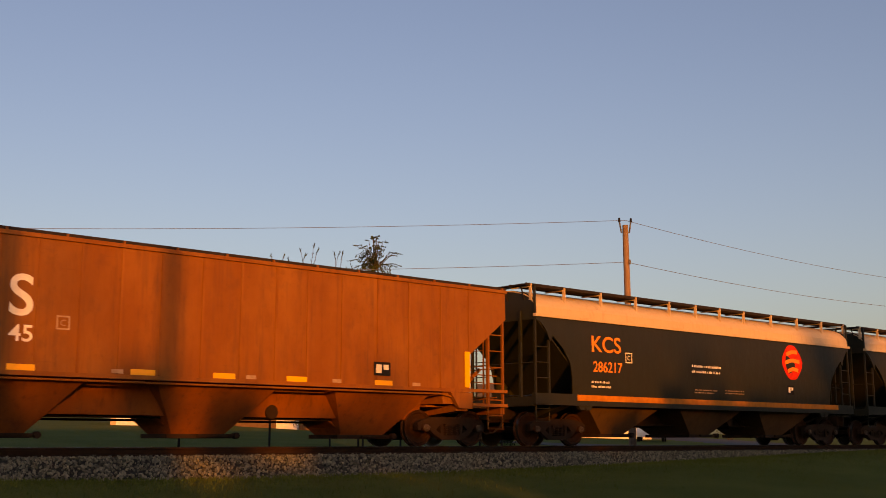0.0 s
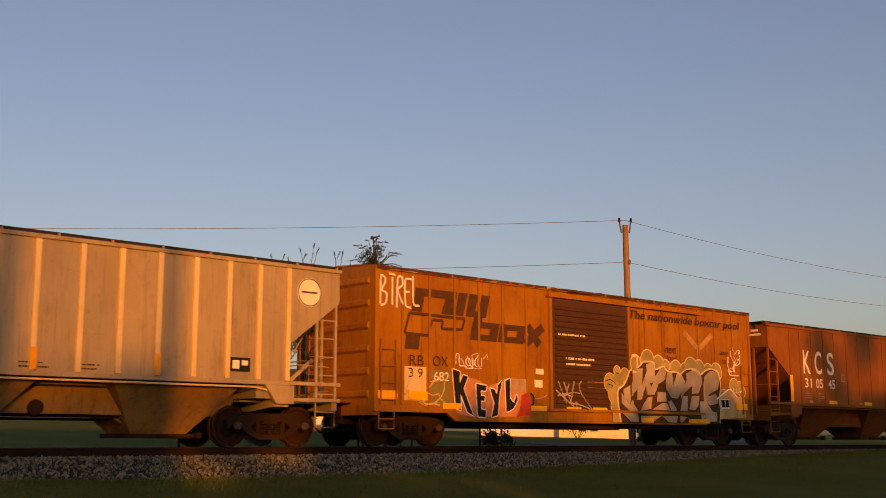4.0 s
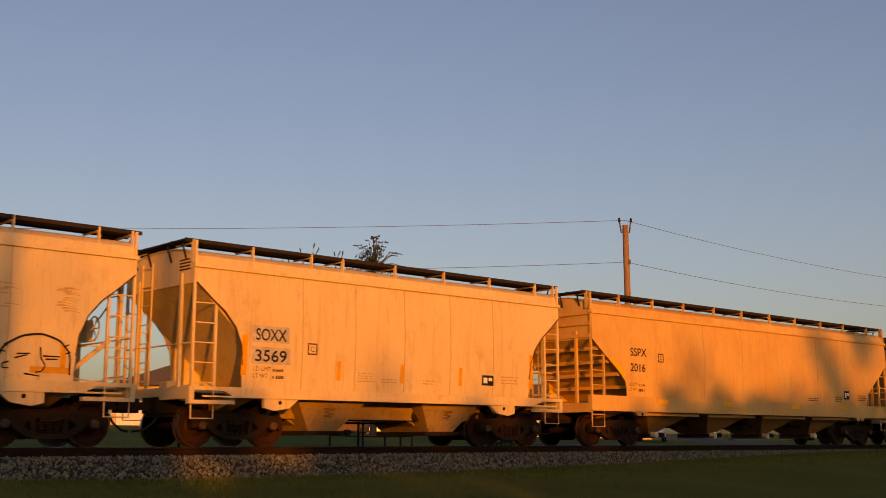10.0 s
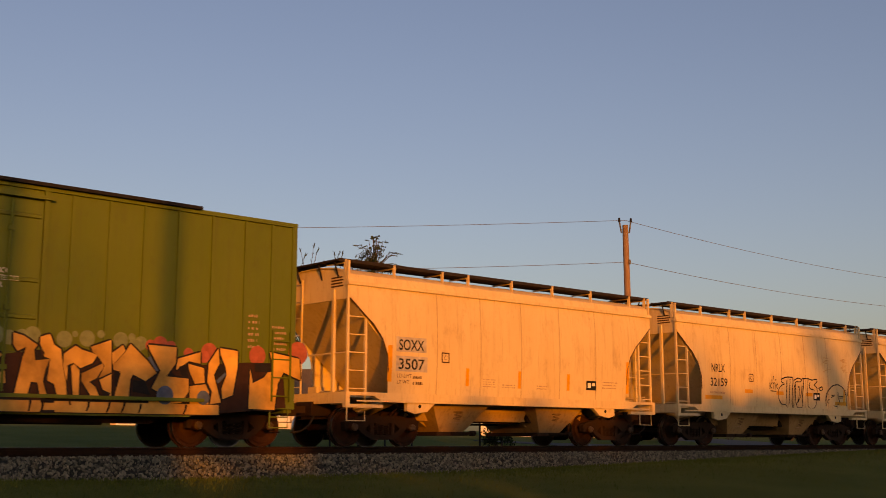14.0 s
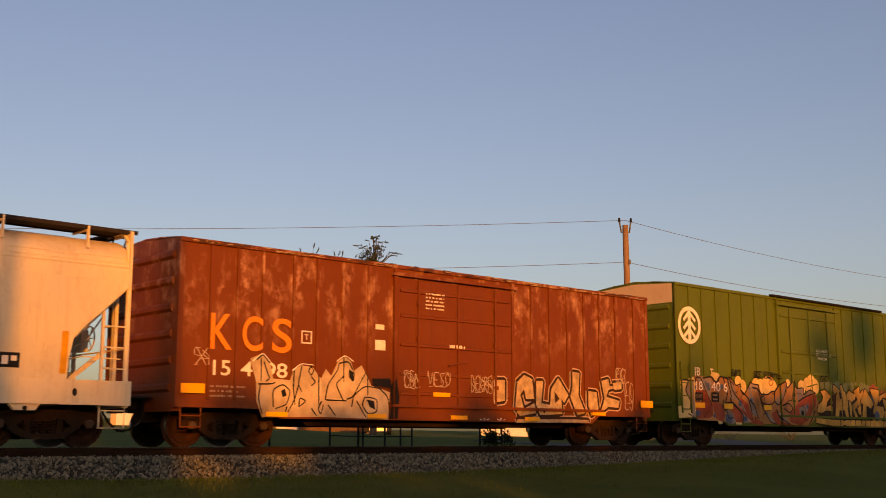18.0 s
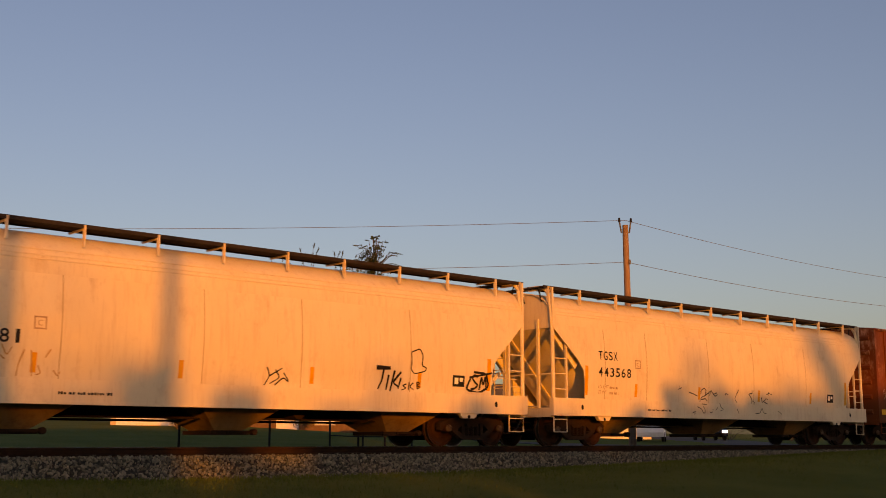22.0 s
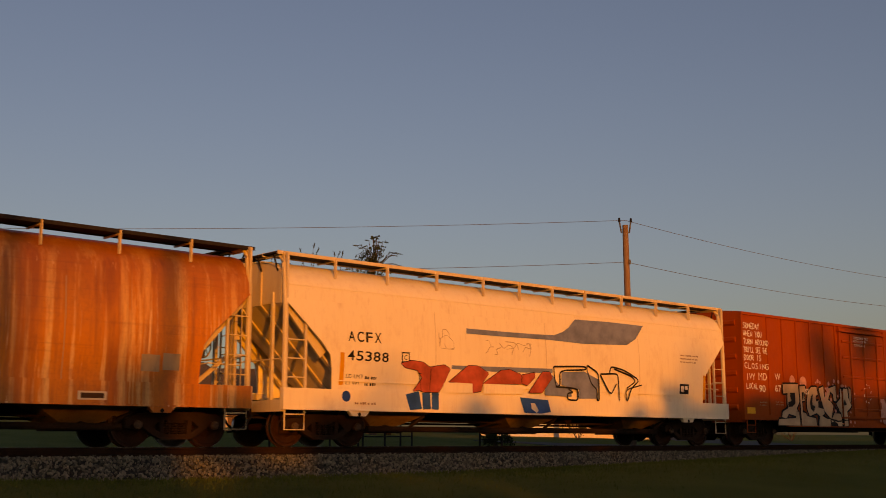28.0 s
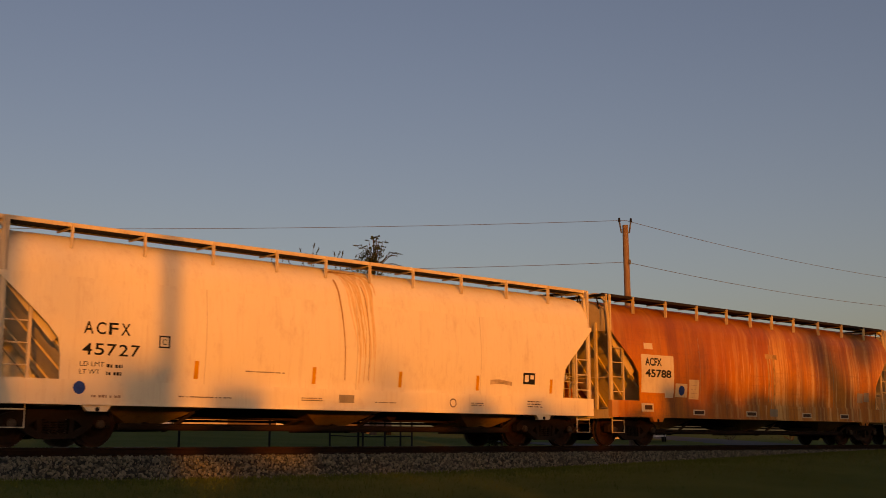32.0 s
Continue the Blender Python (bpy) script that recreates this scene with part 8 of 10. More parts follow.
    second.counter((2.18, 1.29), (2.53, 1.49), (2.65, 1.21), (2.4, 1.07))
    second.counter((2.21, 0.92), (2.52, 0.98), (2.72, 0.82), (2.21, 0.81))
    second.counter((5.48, 1.33), (5.88, 1.37), (5.84, 1.14), (5.51, 1.16))
    second.counter((3.54, 1.93), (3.88, 1.99), (3.87, 1.84), (3.54, 1.78))
    second.counter((3.11, 2.08), (3.31, 2.04), (3.27, 1.51), (3.11, 1.51))
    second.counter((4.71, 2.15), (4.88, 1.86), (4.95, 1.66), (4.7, 1.61))
    second.counter((3.9, 1.1), (4.24, 1.2), (4.58, 0.78), (4.24, 0.77))
    second.line(0.03, (4.45, 1.4), (4.62, 1.12), (4.72, 0.78))
    second.line(0.03, (4.45, 1.55), (5.16, 1.55))
    second.line(0.03, (5.52, 1.63), (5.81, 1.59))
    drops = Piece(verm, flat_out, None, black, 0.02)
    for cx, cz, r in ((-4.95, 2.18, 0.17), (-4.26, 2.12, 0.22), (-3.33, 2.21, 0.07), (-3.19, 2.16, 0.06), (-2.6, 2.15, 0.07), (-2.23, 2.25, 0.07), (-1.92, 2.23, 0.07), (-1.73, 2.09, 0.05)):
        drops.blob(cx, cz, r, pink2, 0.0205 if r < 0.12 else 0.003)
    for cx, cz, r in ((-1.53, 2.08, 0.05), (-2.69, 1.92, 0.1), (-2.81, 1.77, 0.08), (-2.93, 1.6, 0.05), (-2.01, 1.72, 0.05), (-2.84, 1.97, 0.04), (-1.27, 1.16, 0.04), (-1.31, 0.82, 0.06)):
        drops.blob(cx, cz, r, pink2, 0.0205 if r < 0.12 else 0.003)
    for cx, cz, r in ((-1.02, 0.8, 0.05), (-1.13, 0.65, 0.04), (-1.4, 0.98, 0.04), (-0.91, 1.83, 0.04), (-0.93, 1.66, 0.03), (-3.45, 2.15, 0.04), (-2.3, 2.12, 0.04), (-2.48, 1.58, 0.06)):
        drops.blob(cx, cz, r, pink2, 0.0205 if r < 0.12 else 0.003)
    for cx, cz, r in ((-2.2, 1.19, 0.06),):
        drops.blob(cx, cz, r, pink2, 0.0205 if r < 0.12 else 0.003)
    for cx, cz, r in ((2.15, 2.27, 0.15), (2.05, 2.24, 0.07), (2.56, 2.29, 0.13), (3.37, 2.26, 0.06), (3.84, 2.21, 0.16), (3.71, 2.25, 0.09), (3.98, 2.14, 0.1), (4.92, 2.31, 0.16), (4.95, 2.11, 0.2)):
        drops.blob(cx, cz, r, pink2, 0.003)
    for cx, cz, r in ((4.81, 2.18, 0.1), (5.1, 2.32, 0.06), (5.31, 2.18, 0.15), (5.53, 2.11, 0.15), (5.71, 2.07, 0.13), (5.98, 2.21, 0.12), (6.2, 2.22, 0.18), (6.35, 2.12, 0.14), (6.05, 2.36, 0.07)):
        drops.blob(cx, cz, r, pink2, 0.003)
    for cx, cz, r in ((1.2, 1.54, 0.16), (1.29, 1.36, 0.2), (1.14, 1.13, 0.21), (1.29, 0.95, 0.2), (1.59, 1.87, 0.08), (1.59, 1.69, 0.14), (1.05, 1.62, 0.07), (0.96, 1.26, 0.07), (0.94, 0.9, 0.07)):
        drops.blob(cx, cz, r, pink2, 0.003)
    for cx, cz, r in ((7.43, 2.14, 0.12), (7.39, 1.9, 0.11), (7.5, 1.7, 0.16), (7.53, 1.44, 0.17), (7.48, 1.18, 0.22), (7.56, 0.97, 0.19), (7.36, 2.22, 0.06), (7.41, 1.54, 0.09), (1.59, 1.55, 0.12)):
        drops.blob(cx, cz, r, pink2, 0.003)
    for i, txt in enumerate(("CLOSE AND LOCK", "DOORS BEFORE", "MOVING CAR")):
        writing(txt, -0.72, 3.83 - i * 0.13, 0.095, M_WHITE_TEXT, verm, 1.06 - i * 0.13, y=-1.664)
    sp = Spray(lambda z: 1.67, 0.004)
    for a in range(8):
        sp.stroke([(-0.05 + 0.22 * cos(a * pi / 4), 1.85 + 0.3 * sin(a * pi / 4)), (-0.05 + 0.28 * cos(a * pi / 4 + 0.3), 1.85 + 0.36 * sin(a * pi / 4 + 0.3))], 0.03)
    sp.done("sprayed_tag", white, verm)
    scribble(6.95, 7.5, 2.85, 3.15, verm, flat_out, M_PALE_TEXT, "SOL", 0.03, 96)
    decal("reflective_strip", -7.71, -7.25, 1.02, 1.22, M_REFLECT, verm, y=-1.6)

    # --- white pressure hoppers and the rusty one ---
    for x0, L, num, lab, mat in ((-64.8, 16.95, "45388", "white round-sided covered hopper with colourful graffiti", M_CLEAN), (-82.35, 16.55, "45788", "heavily rusted round-sided covered hopper with white number patch", M_RUSTED),
                                 (-99.8, 16.75, "45727", "white round-sided covered hopper with rust runs", M_CLEAN)):
        rusty = mat is M_RUSTED
        c = smooth_hopper(x0, L, mat, lab, P_RUSTY if rusty else P_LONG, section_round, 3.3, 4.24, (0.82, 1.30), tc=6.75 if rusty else 6.95, seams=(-4.0, 0.0, 4.0), bays=[(b[0], 2.6, 0.5, 0.9, 0.42, 1.2, 0.5) for b in long_bays], ribs=4, bay_mat=M_WHITE_BAY, rim=False, posts=11, board_z=4.33,
                          eave=3.95, end_mat=M_CREAM if rusty else M_WHITE, post_mat=M_CREAM if rusty else M_WHITE, slope_mat=M_CREAM if rusty else M_WHITE)
        for d in (-1, 1):
            em = M_CREAM if rusty else M_WHITE
            xh = L / 2 - 0.08
            for k in (-1, 1):
                part("corner_brace", Shape().beam((d * (xh - 0.08), k * 1.36, 3.25), (d * (xh - 1.13), k * 1.36, 2.1), 0.06, 0.26), em, c)
                hoop = Shape().tube([(d * xh, k * y, z) for y, z in ((0.25, 4.36), (1.0, 4.36), (1.25, 4.3), (1.38, 4.1), (1.44, 3.7), (1.48, 3.1), (1.49, 1.28))], 0.065, 8)
                part("end_hoop", hoop, em, c, smooth=True)
        for k in (-1, 1) if num == "45388" else ():
            part("side_bead", Shape().box(-7.1, 7.1, min(k * 1.555, k * 1.578), max(k * 1.555, k * 1.578), 1.49, 1.515), mat, c)
            ya = k * section_round(3.62)
            part("roof_bead", Shape().box(-8.35, 8.35, min(ya - 0.02 * k, ya + 0.012 * k), max(ya - 0.02 * k, ya + 0.012 * k), 3.608, 3.632), mat, c)
        pipe = Shape()
        pipe.tube([(-5.6, -0.9, 0.42), (5.6, -0.9, 0.42)], 0.075, 10)
        for b in (-4.85, 0.0, 4.85):
            pipe.tube([(b, -0.9, 0.42), (b, -0.3, 0.52)], 0.07, 8)
            pipe.tube([(b + 0.5, -0.9, 0.42), (b + 0.9, -1.1, 0.75)], 0.04, 8)
        part("unloading_pipe", pipe, M_TRUCK, c, smooth=True)
        if rusty:
            decal("number_patch", -6.91, -5.35, 1.55, 2.67, M_WHITE, c, section_round, lift=0.004)
            decal("number_patch", -5.77, -5.37, 1.40, 1.55, M_WHITE, c, section_round, lift=0.004)
            decal("number_patch", -6.74, -6.33, 2.83, 3.01, M_WHITE, c, section_round, lift=0.004)
            marks(c, section_round, "ACFX", num, -6.74, 2.0, 0.24, M_BLACK_TEXT, 0.8, 1.25, 0.10, 0.03)
            decal("notice_plate", -5.27, -4.68, 1.45, 1.86, M_CREAM, c, section_round)
            decal("notice_plate", -4.58, -4.08, 1.33, 2.0, M_CREAM, c, section_round)
            bars(-4.49, 1.45, 0.32, 0.5, 4, M_PALE_TEXT, c, section_round, seed=111)
            sp = Spray(section_round, 0.014)
            sp.disc(-4.97, 1.65, 0.15, 20)
            sp.done("blue_dot", plain("blue_paint", (0.02, 0.05, 0.2), 0.5), c)
            decal("worn_patch", 5.64, 6.05, 1.52, 1.86, M_GREY, c, section_round)
            decal("worn_patch", 6.12, 6.5, 1.56, 1.9, M_GREY, c, section_round)
            p = decal("placard", -6.95, -6.38, 0.99, 1.23, M_WHITE, c, y=-1.59)
            decal("placard_field", -6.8, -6.45, 1.05, 1.18, M_BROWN_DOOR, p, y=-1.59, lift=0.011)
            for xx in (-4.13, -1.27, 2.1, 4.63):
                p = decal("placard", xx - 0.3, xx + 0.3, 0.92, 1.09, M_WHITE, c, y=-1.59)
                decal("placard_field", xx - 0.24, xx + 0.24, 0.955, 1.055, M_BROWN_DOOR, p, y=-1.59, lift=0.011)
            decal("placard", -0.18, 0.28, 0.94, 1.18, M_GREY, c, y=-1.59)
            ghost = plain("ghost_of_old_placard", (0.40, 0.25, 0.10), 0.6, vary=0.4, scale=5.0)
            for xa, xb, za, zb in ((-0.3, 0.4, 2.84, 3.0), (-0.2, -0.12, 1.4, 2.835), (0.14, 0.22, 1.4, 2.835)):
                decal("worn_patch", xa, xb, za, zb, ghost, c, section_round, lift=0.004)
        else:
            for i, ch in enumerate("ACFX"):
                writing(ch, -6.72 + i * 0.26, (2.42 if num == "45388" else 2.2), 0.24, M_BLACK_TEXT, c, 0.2, bend=section_round, bold=0.012)
            for i, ch in enumerate(num):
                writing(ch, -6.73 + i * 0.255, (1.98 if num == "45388" else 1.79), 0.23, M_BLACK_TEXT, c, 0.2, bend=section_round, bold=0.012)
            boxed_letter(c, "C", -5.1, 2.0, 0.25, M_BLACK_TEXT, section_round)
            load_marks(c, -6.75, 1.42, 1.0, section_round, M_BLACK_TEXT, 113)
            sp = Spray(lambda z: 1.586, 0.004)
            sp.disc(-6.75, 1.15, 0.125, 20)
            sp.done("blue_dot", plain("blue_paint", (0.02, 0.06, 0.28), 0.5), c)
            test_panel(c, 5.95 if num == "45388" else 5.56, 1.55 if num == "45388" else 1.62, section_round, w=0.45, h=0.3)
            bars(-6.5, 0.97, 0.8, 0.12, 1, M_PALE_TEXT, c, y=-1.588, seed=114)
            if num == "45727":
                strips(c, (-4.2, -1.2, 1.33, 3.9, 6.65), 1.36, 1.78, 0.10, M_STRIPE, section_round)
                washes = [plain("rust_wash", col, 0.65, vary=0.15, scale=3.0) for col in ((0.76, 0.58, 0.35), (0.72, 0.52, 0.28), (0.66, 0.45, 0.21))]
                rnd = random.Random(57)
                for j in range(34):
                    u = rnd.random()
                    x_top, x_low, drop = -0.40 + 1.05 * u, -0.02 + 0.68 * u, rnd.choice((0.5, 0.9, 1.4, 2.0, 2.6))
                    runs = Spray(section_round, 0.002 + 0.00006 * j)
                    runs.stroke([(x_top + (x_low - x_top) * min(1, 1.5 * q / 12) + 0.01 * sin(q + j), 4.06 - q * drop / 12) for q in range(13)], rnd.uniform(0.03, 0.1), 0.012)
                    runs.done("rust_run", washes[j % 3], c, "orange rust run")
                run_line = plain("rust_stain", (0.40, 0.24, 0.10), 0.7, vary=0.25)
                for pts, w0, w1 in (([(-0.62, 4.04), (-0.53, 3.6), (-0.44, 3.14), (-0.37, 2.4), (-0.33, 1.51)], 0.06, 0.025), ([(0.12, 3.95), (0.24, 3.5), (0.31, 3.2), (0.36, 2.4), (0.35, 1.53)], 0.035, 0.015), ([(-0.66, 4.06), (-0.2, 4.08), (0.3, 4.07)], 0.07, 0.03)):
                    runs = Spray(section_round, 0.006)
                    runs.stroke(smooth_line(pts, 4), w0, w1)
                    runs.done("rust_run", run_line, c, "dark rust run")
                bars(-3.0, 1.6, 1.15, 0.06, 1, M_BROWN_TEXT, c, section_round, seed=120)
                for xx, w, h, n in ((-4.6, 1.3, 0.06, 1), (-1.55, 0.6, 0.1, 2), (0.55, 0.7, 0.05, 1), (3.65, 0.5, 0.1, 2), (5.7, 0.6, 0.2, 3)):
                    bars(xx, 1.02, w, h, n, M_BROWN_TEXT, c, y=-1.588, seed=int(xx * 10) + 150)
                smear = Spray(section_round, 0.004)
                smear.stroke([(4.35, 1.63), (4.7, 1.66), (5.14, 1.61)], 0.12, 0.1)
                smear.done("worn_patch", plain("grey_smear", (0.46, 0.36, 0.24), 0.7, vary=0.5, scale=6.0), c)
                ring = Spray(lambda z: 1.586, 0.004)
                ring.stroke([(3.03 + 0.1 * cos(a * pi / 8), 1.07 + 0.1 * sin(a * pi / 8)) for a in range(17)], 0.025)
                ring.done("stencil_ring", M_BROWN_TEXT, c)
                decal("placard", -0.51, -0.08, 1.0, 1.18, M_GREY, c, y=-1.59)
            else:
                bl = plain("slate_blue_spray", (0.17, 0.21, 0.32), 0.6, vary=0.35, scale=2.0)
                rose = plain("red_spray_fill", (0.40, 0.085, 0.055), 0.6, vary=0.4, scale=2.5)
                car_side = lambda z: max(section_round(z), 1.586)
                deep_blue = plain("deep_blue_spray", (0.025, 0.085, 0.28), 0.6, vary=0.4, scale=2.0)
                rosy = Piece(c, car_side, rose, black, 0.016, lift=0.010)
                rosy.shape(bl, (-2.96, 2.96), (-1.52, 2.96), (-0.39, 2.97), (0.32, 2.99), (0.68, 3.1), (0.93, 3.24), (1.19, 3.48), (2.59, 3.51), (4.22, 3.5), (3.86, 3.09), (3.44, 2.89), (1.54, 2.82), (0.08, 2.85), (-1.52, 2.83), (-2.96, 2.83))
                rosy.shape(bl, (-3.47, 2), (-1.96, 2.03), (0.24, 2.07), (0.24, 1.95), (-1.97, 1.9), (-3.47, 1.91))
                rosy.shape(bl, (0.24, 1.91), (0.53, 1.59), (1.01, 1.57), (1, 1.33), (-0.07, 1.35), (-0.06, 1.62))
                rosy.shape(bl, (0.6, 2), (1.52, 2.05), (2.14, 1.85), (2.06, 1.31), (1.31, 1.29), (1.32, 1.54), (0.59, 1.64))
                rosy.letter((-5.12, 1.98), (-4.79, 2.06), (-4.41, 2.03), (-4.21, 1.92), (-3.72, 2), (-3.52, 1.91), (-3.72, 1.57), (-3.9, 1.32), (-4.41, 1.31), (-4.55, 1.36), (-4.74, 1.32), (-4.45, 1.65), (-4.6, 1.83), (-4.98, 1.88))
                rosy.letter((-3.57, 1.58), (-2.91, 2.02), (-2.55, 2.02), (-2.18, 1.85), (-2.39, 1.62), (-2.45, 1.39), (-2.76, 1.34), (-2.76, 1.57))
                rosy.letter((-2.39, 1.58), (-1.75, 1.94), (-1.42, 1.98), (-0.98, 1.86), (-0.98, 1.62))
                rosy.letter((-0.95, 1.86), (-0.46, 1.94), (-0.47, 1.8), (-0.76, 1.59), (-0.96, 1.63))
                rosy.letter((-0.7, 1.4), (-0.17, 1.97), (0.12, 1.98), (0.23, 1.83), (-0.19, 1.41))
                rosy.shape(deep_blue, (-4.97, 1.24), (-4.55, 1.33), (-4.45, 0.9), (-4.83, 0.87), over=0.003)
                rosy.shape(deep_blue, (-4.45, 1.28), (-4.19, 1.32), (-4.16, 0.9), (-4.42, 0.89), over=0.003)
                rosy.shape(deep_blue, (-4.14, 1.32), (-3.9, 1.32), (-3.9, 0.89), (-4.13, 0.9), over=0.003)
                rosy.shape(deep_blue, (-1.04, 1.27), (0.04, 1.22), (0.15, 0.91), (-0.2, 0.86), (-0.88, 0.87), over=0.003)
                rosy.shape(M_CLEAN, (-0.63, 1.13), (-0.48, 1.13), (-0.33, 0.94), (-0.4, 0.87), (-0.6, 0.97), over=0.006)
                rosy.shape(M_CLEAN, (-3.75, 1.56), (-2.73, 1.6), (-2.73, 1.33), (-3.75, 1.31), over=0.006)
                rosy.shape(M_CLEAN, (-2.37, 1.58), (-0.98, 1.59), (-0.87, 1.36), (-2.38, 1.32), over=0.006)
                rosy.line(0.02, (-4.48, 1.76), (-4.6, 1.76))
                rosy.line(0.02, (-4.55, 1.72), (-4.48, 1.31))
                rosy.line(0.02, (-4.17, 1.88), (-4.21, 1.34))
                rosy.line(0.05, (0.26, 2.13), (1.58, 2.19), (1.58, 2.09), (0.51, 2.04), (0.53, 1.63), (0.35, 1.59), (0.26, 2.13))
                rosy.line(0.05, (0.35, 1.59), (0.83, 1.58), (1.25, 1.55), (1.25, 1.24), (0.82, 1.25), (0.82, 1.43), (1.07, 1.45), (0.86, 1.54))
                rosy.line(0.05, (1.65, 2.22), (2.15, 2.02), (2.15, 1.27), (2.05, 1.26), (2.06, 1.56), (1.82, 1.72), (1.62, 2.12), (1.65, 2.22))
                rosy.line(0.05, (2.21, 2), (2.87, 2.04), (3, 1.99), (3.04, 1.28))
                rosy.line(0.05, (2.21, 1.98), (2.65, 1.41), (2.92, 1.75))
                rosy.line(0.05, (2.6, 2.04), (2.68, 2.24), (3.27, 2.15), (3.98, 1.89), (3.59, 1.65), (3.37, 1.22), (3.32, 1.6), (4.07, 1.75))
                rosy.line(0.05, (2.81, 2.17), (3.6, 1.99), (3.8, 1.85), (3.38, 1.64))
                faded = plain("faded_tag", (0.46, 0.37, 0.24), 0.6)
                tangle(-3.9, -3.4, 2.4, 3.0, c, section_round, faded, 4, 0.02, 123, 0.012, "sprayed_tag")
                tangle(-2.3, -0.6, 2.35, 2.7, c, section_round, faded, 8, 0.02, 124, 0.012, "sprayed_tag")
                strips(c, (-6.88, 7.2), 1.4, 2.15, 0.12, M_STRIPE, section_round)
                bars(6.0, 2.5, 1.0, 0.3, 3, M_PALE_TEXT, c, section_round, seed=125)


def flaking(car, L, H, mat, n, seed):
    """Short patches of flaked paint along the roof's edge."""
    rnd = random.Random(seed)
    sp = Spray(lambda z: 1.618, 0.002)
    for i in range(n):
        x = rnd.uniform(-L / 2 + 0.1, L / 2 - 0.5)
        z = H - rnd.uniform(0.015, 0.075)
        d = rnd.uniform(0.08, 0.4)
        sp.stroke([(x, z), (x + d * 0.5, z + rnd.uniform(-0.012, 0.012)), (x + d, z)], rnd.uniform(0.015, 0.05), 0.01)
    sp.done("flaked_paint", mat, car)


def section_box(z):
    return 1.56


def flat_out(z):
    return 1.605


def boxcar(x, L, H, mat, label, posts, door, door_mat, corrugated, end_top=None, ladders=True, high_track=False, trim=0.0):
    """A boxcar: posted sides, ribbed ends, sliding or plug door, sill and roof."""
    car = car_root("boxcar", label, x, "freight car")
    Spray.door = door
    plug = not corrugated
    half = L / 2
    hr = half - trim
    reach_of = {-1: half, 1: hr}
    z0, zs = 0.98, 0.80
    for k in (-1, 1):
        ya, yb = sorted((k * 1.52, k * 1.56))
        poly = [(-half, z0), (hr, z0), (hr, H - 0.03), (-half, H - 0.03)]
        part("side_wall", Shape().prism(poly, ya, yb), mat, car)
        s = Shape()
        ya, yb = sorted((k * 1.50, k * 1.60))
        s.prism([(-half, z0), (hr, z0), (hr, zs + 0.02), (hr - 2.3, zs + 0.02), (hr - 2.6, 0.62), (-half + 2.6, 0.62), (-half + 2.3, zs + 0.02), (-half, zs + 0.02)], ya, yb)
        part("side_sill", s, mat, car)
        for xx in posts:
            s = Shape()
            w = 0.06
            yo = k * 1.60
            ya, yb = sorted((k * 1.558, yo))
            s.prism_x([(k * 1.558, z0), (yo, z0 + 0.03), (yo, H - 0.12), (k * 1.558, H - 0.06)], xx - w / 2, xx + w / 2)
            part("side_post", s, mat, car)
        ya, yb = sorted((k * 1.50, k * 1.615))
        part("eave", Shape().box(-half, hr, ya, yb, H - 0.09, H), mat, car)
        # corner posts
        for d in (-1, 1):
            xa, xb = sorted((d * reach_of[d], d * (reach_of[d] - 0.12)))
            ya, yb = sorted((k * 1.5, k * 1.595))
            part("corner_post", Shape().box(xa, xb, ya, yb, z0, H - 0.09), mat, car)
        d0, d1 = door
        ya, yb = sorted((k * 1.575, k * 1.625))
        dob = part("door", Shape().box(d0, d1, ya, yb, z0 + 0.02, H - 0.32), door_mat, car, "closed sliding door")
        if corrugated:
            n = 17
            for i in range(n):
                z = z0 + 0.14 + i * (H - 0.6 - z0) / n
                part("door_rib", Shape().prism_x([(k * 1.62, z), (k * 1.665, z + 0.035), (k * 1.665, z + 0.085), (k * 1.62, z + 0.12)], d0 + 0.1, d1 - 0.1), door_mat, dob)
        else:
            for z in (z0 + 0.28, z0 + 0.75, z0 + 1.45, z0 + 2.15, H - 0.62):
                part("door_rib", Shape().prism_x([(k * 1.62, z - 0.05), (k * 1.664, z - 0.03), (k * 1.664, z + 0.03), (k * 1.62, z + 0.05)], d0 + 0.05, d1 - 0.05), door_mat, dob)
            for xx in (d0 + 0.62, d1 - 0.62):
                for z in (z0 + 0.5, z0 + 1.6, H - 0.9):
                    part("bar_guide", Shape().box(xx - 0.06, xx + 0.06, min(k * 1.66, k * 1.715), max(k * 1.66, k * 1.715), z - 0.045, z + 0.045), door_mat, dob)
            part("door_handle", Shape().beam(((d0 + d1) / 2 - 0.35, k * 1.70, z0 + 1.0), ((d0 + d1) / 2 + 0.3, k * 1.70, z0 + 1.12), 0.05, 0.03), door_mat, dob)
            for xx in (d0 + 0.62, d1 - 0.62, (d0 + d1) / 2):
                w = 0.028 if xx != (d0 + d1) / 2 else 0.02
                s = Shape()
                s.tube([(xx, k * 1.675, z0 + 0.05), (xx, k * 1.675, H - 0.35)], w, 7)
                part("lock_bar", s, door_mat, dob)
        for xx in (d0 - 0.07, d1 + 0.07):
            ya, yb = sorted((k * 1.558, k * 1.64))
            part("door_post", Shape().box(xx - 0.05, xx + 0.05, ya, yb, z0, H - 0.1), mat, car)
        s = Shape()
        ya, yb = sorted((k * 1.60, k * 1.70))
        reach = d1 + 0.2 if plug else min(d1 + 3.6, half - 0.4)
        s.box(d0 - 0.2, reach, ya, yb, H - 0.28, H - 0.20)
        s.box(d0 - 0.2, min(d1 + 3.6, half - 0.4), ya, yb, z0 - 0.05, z0 + 0.02)
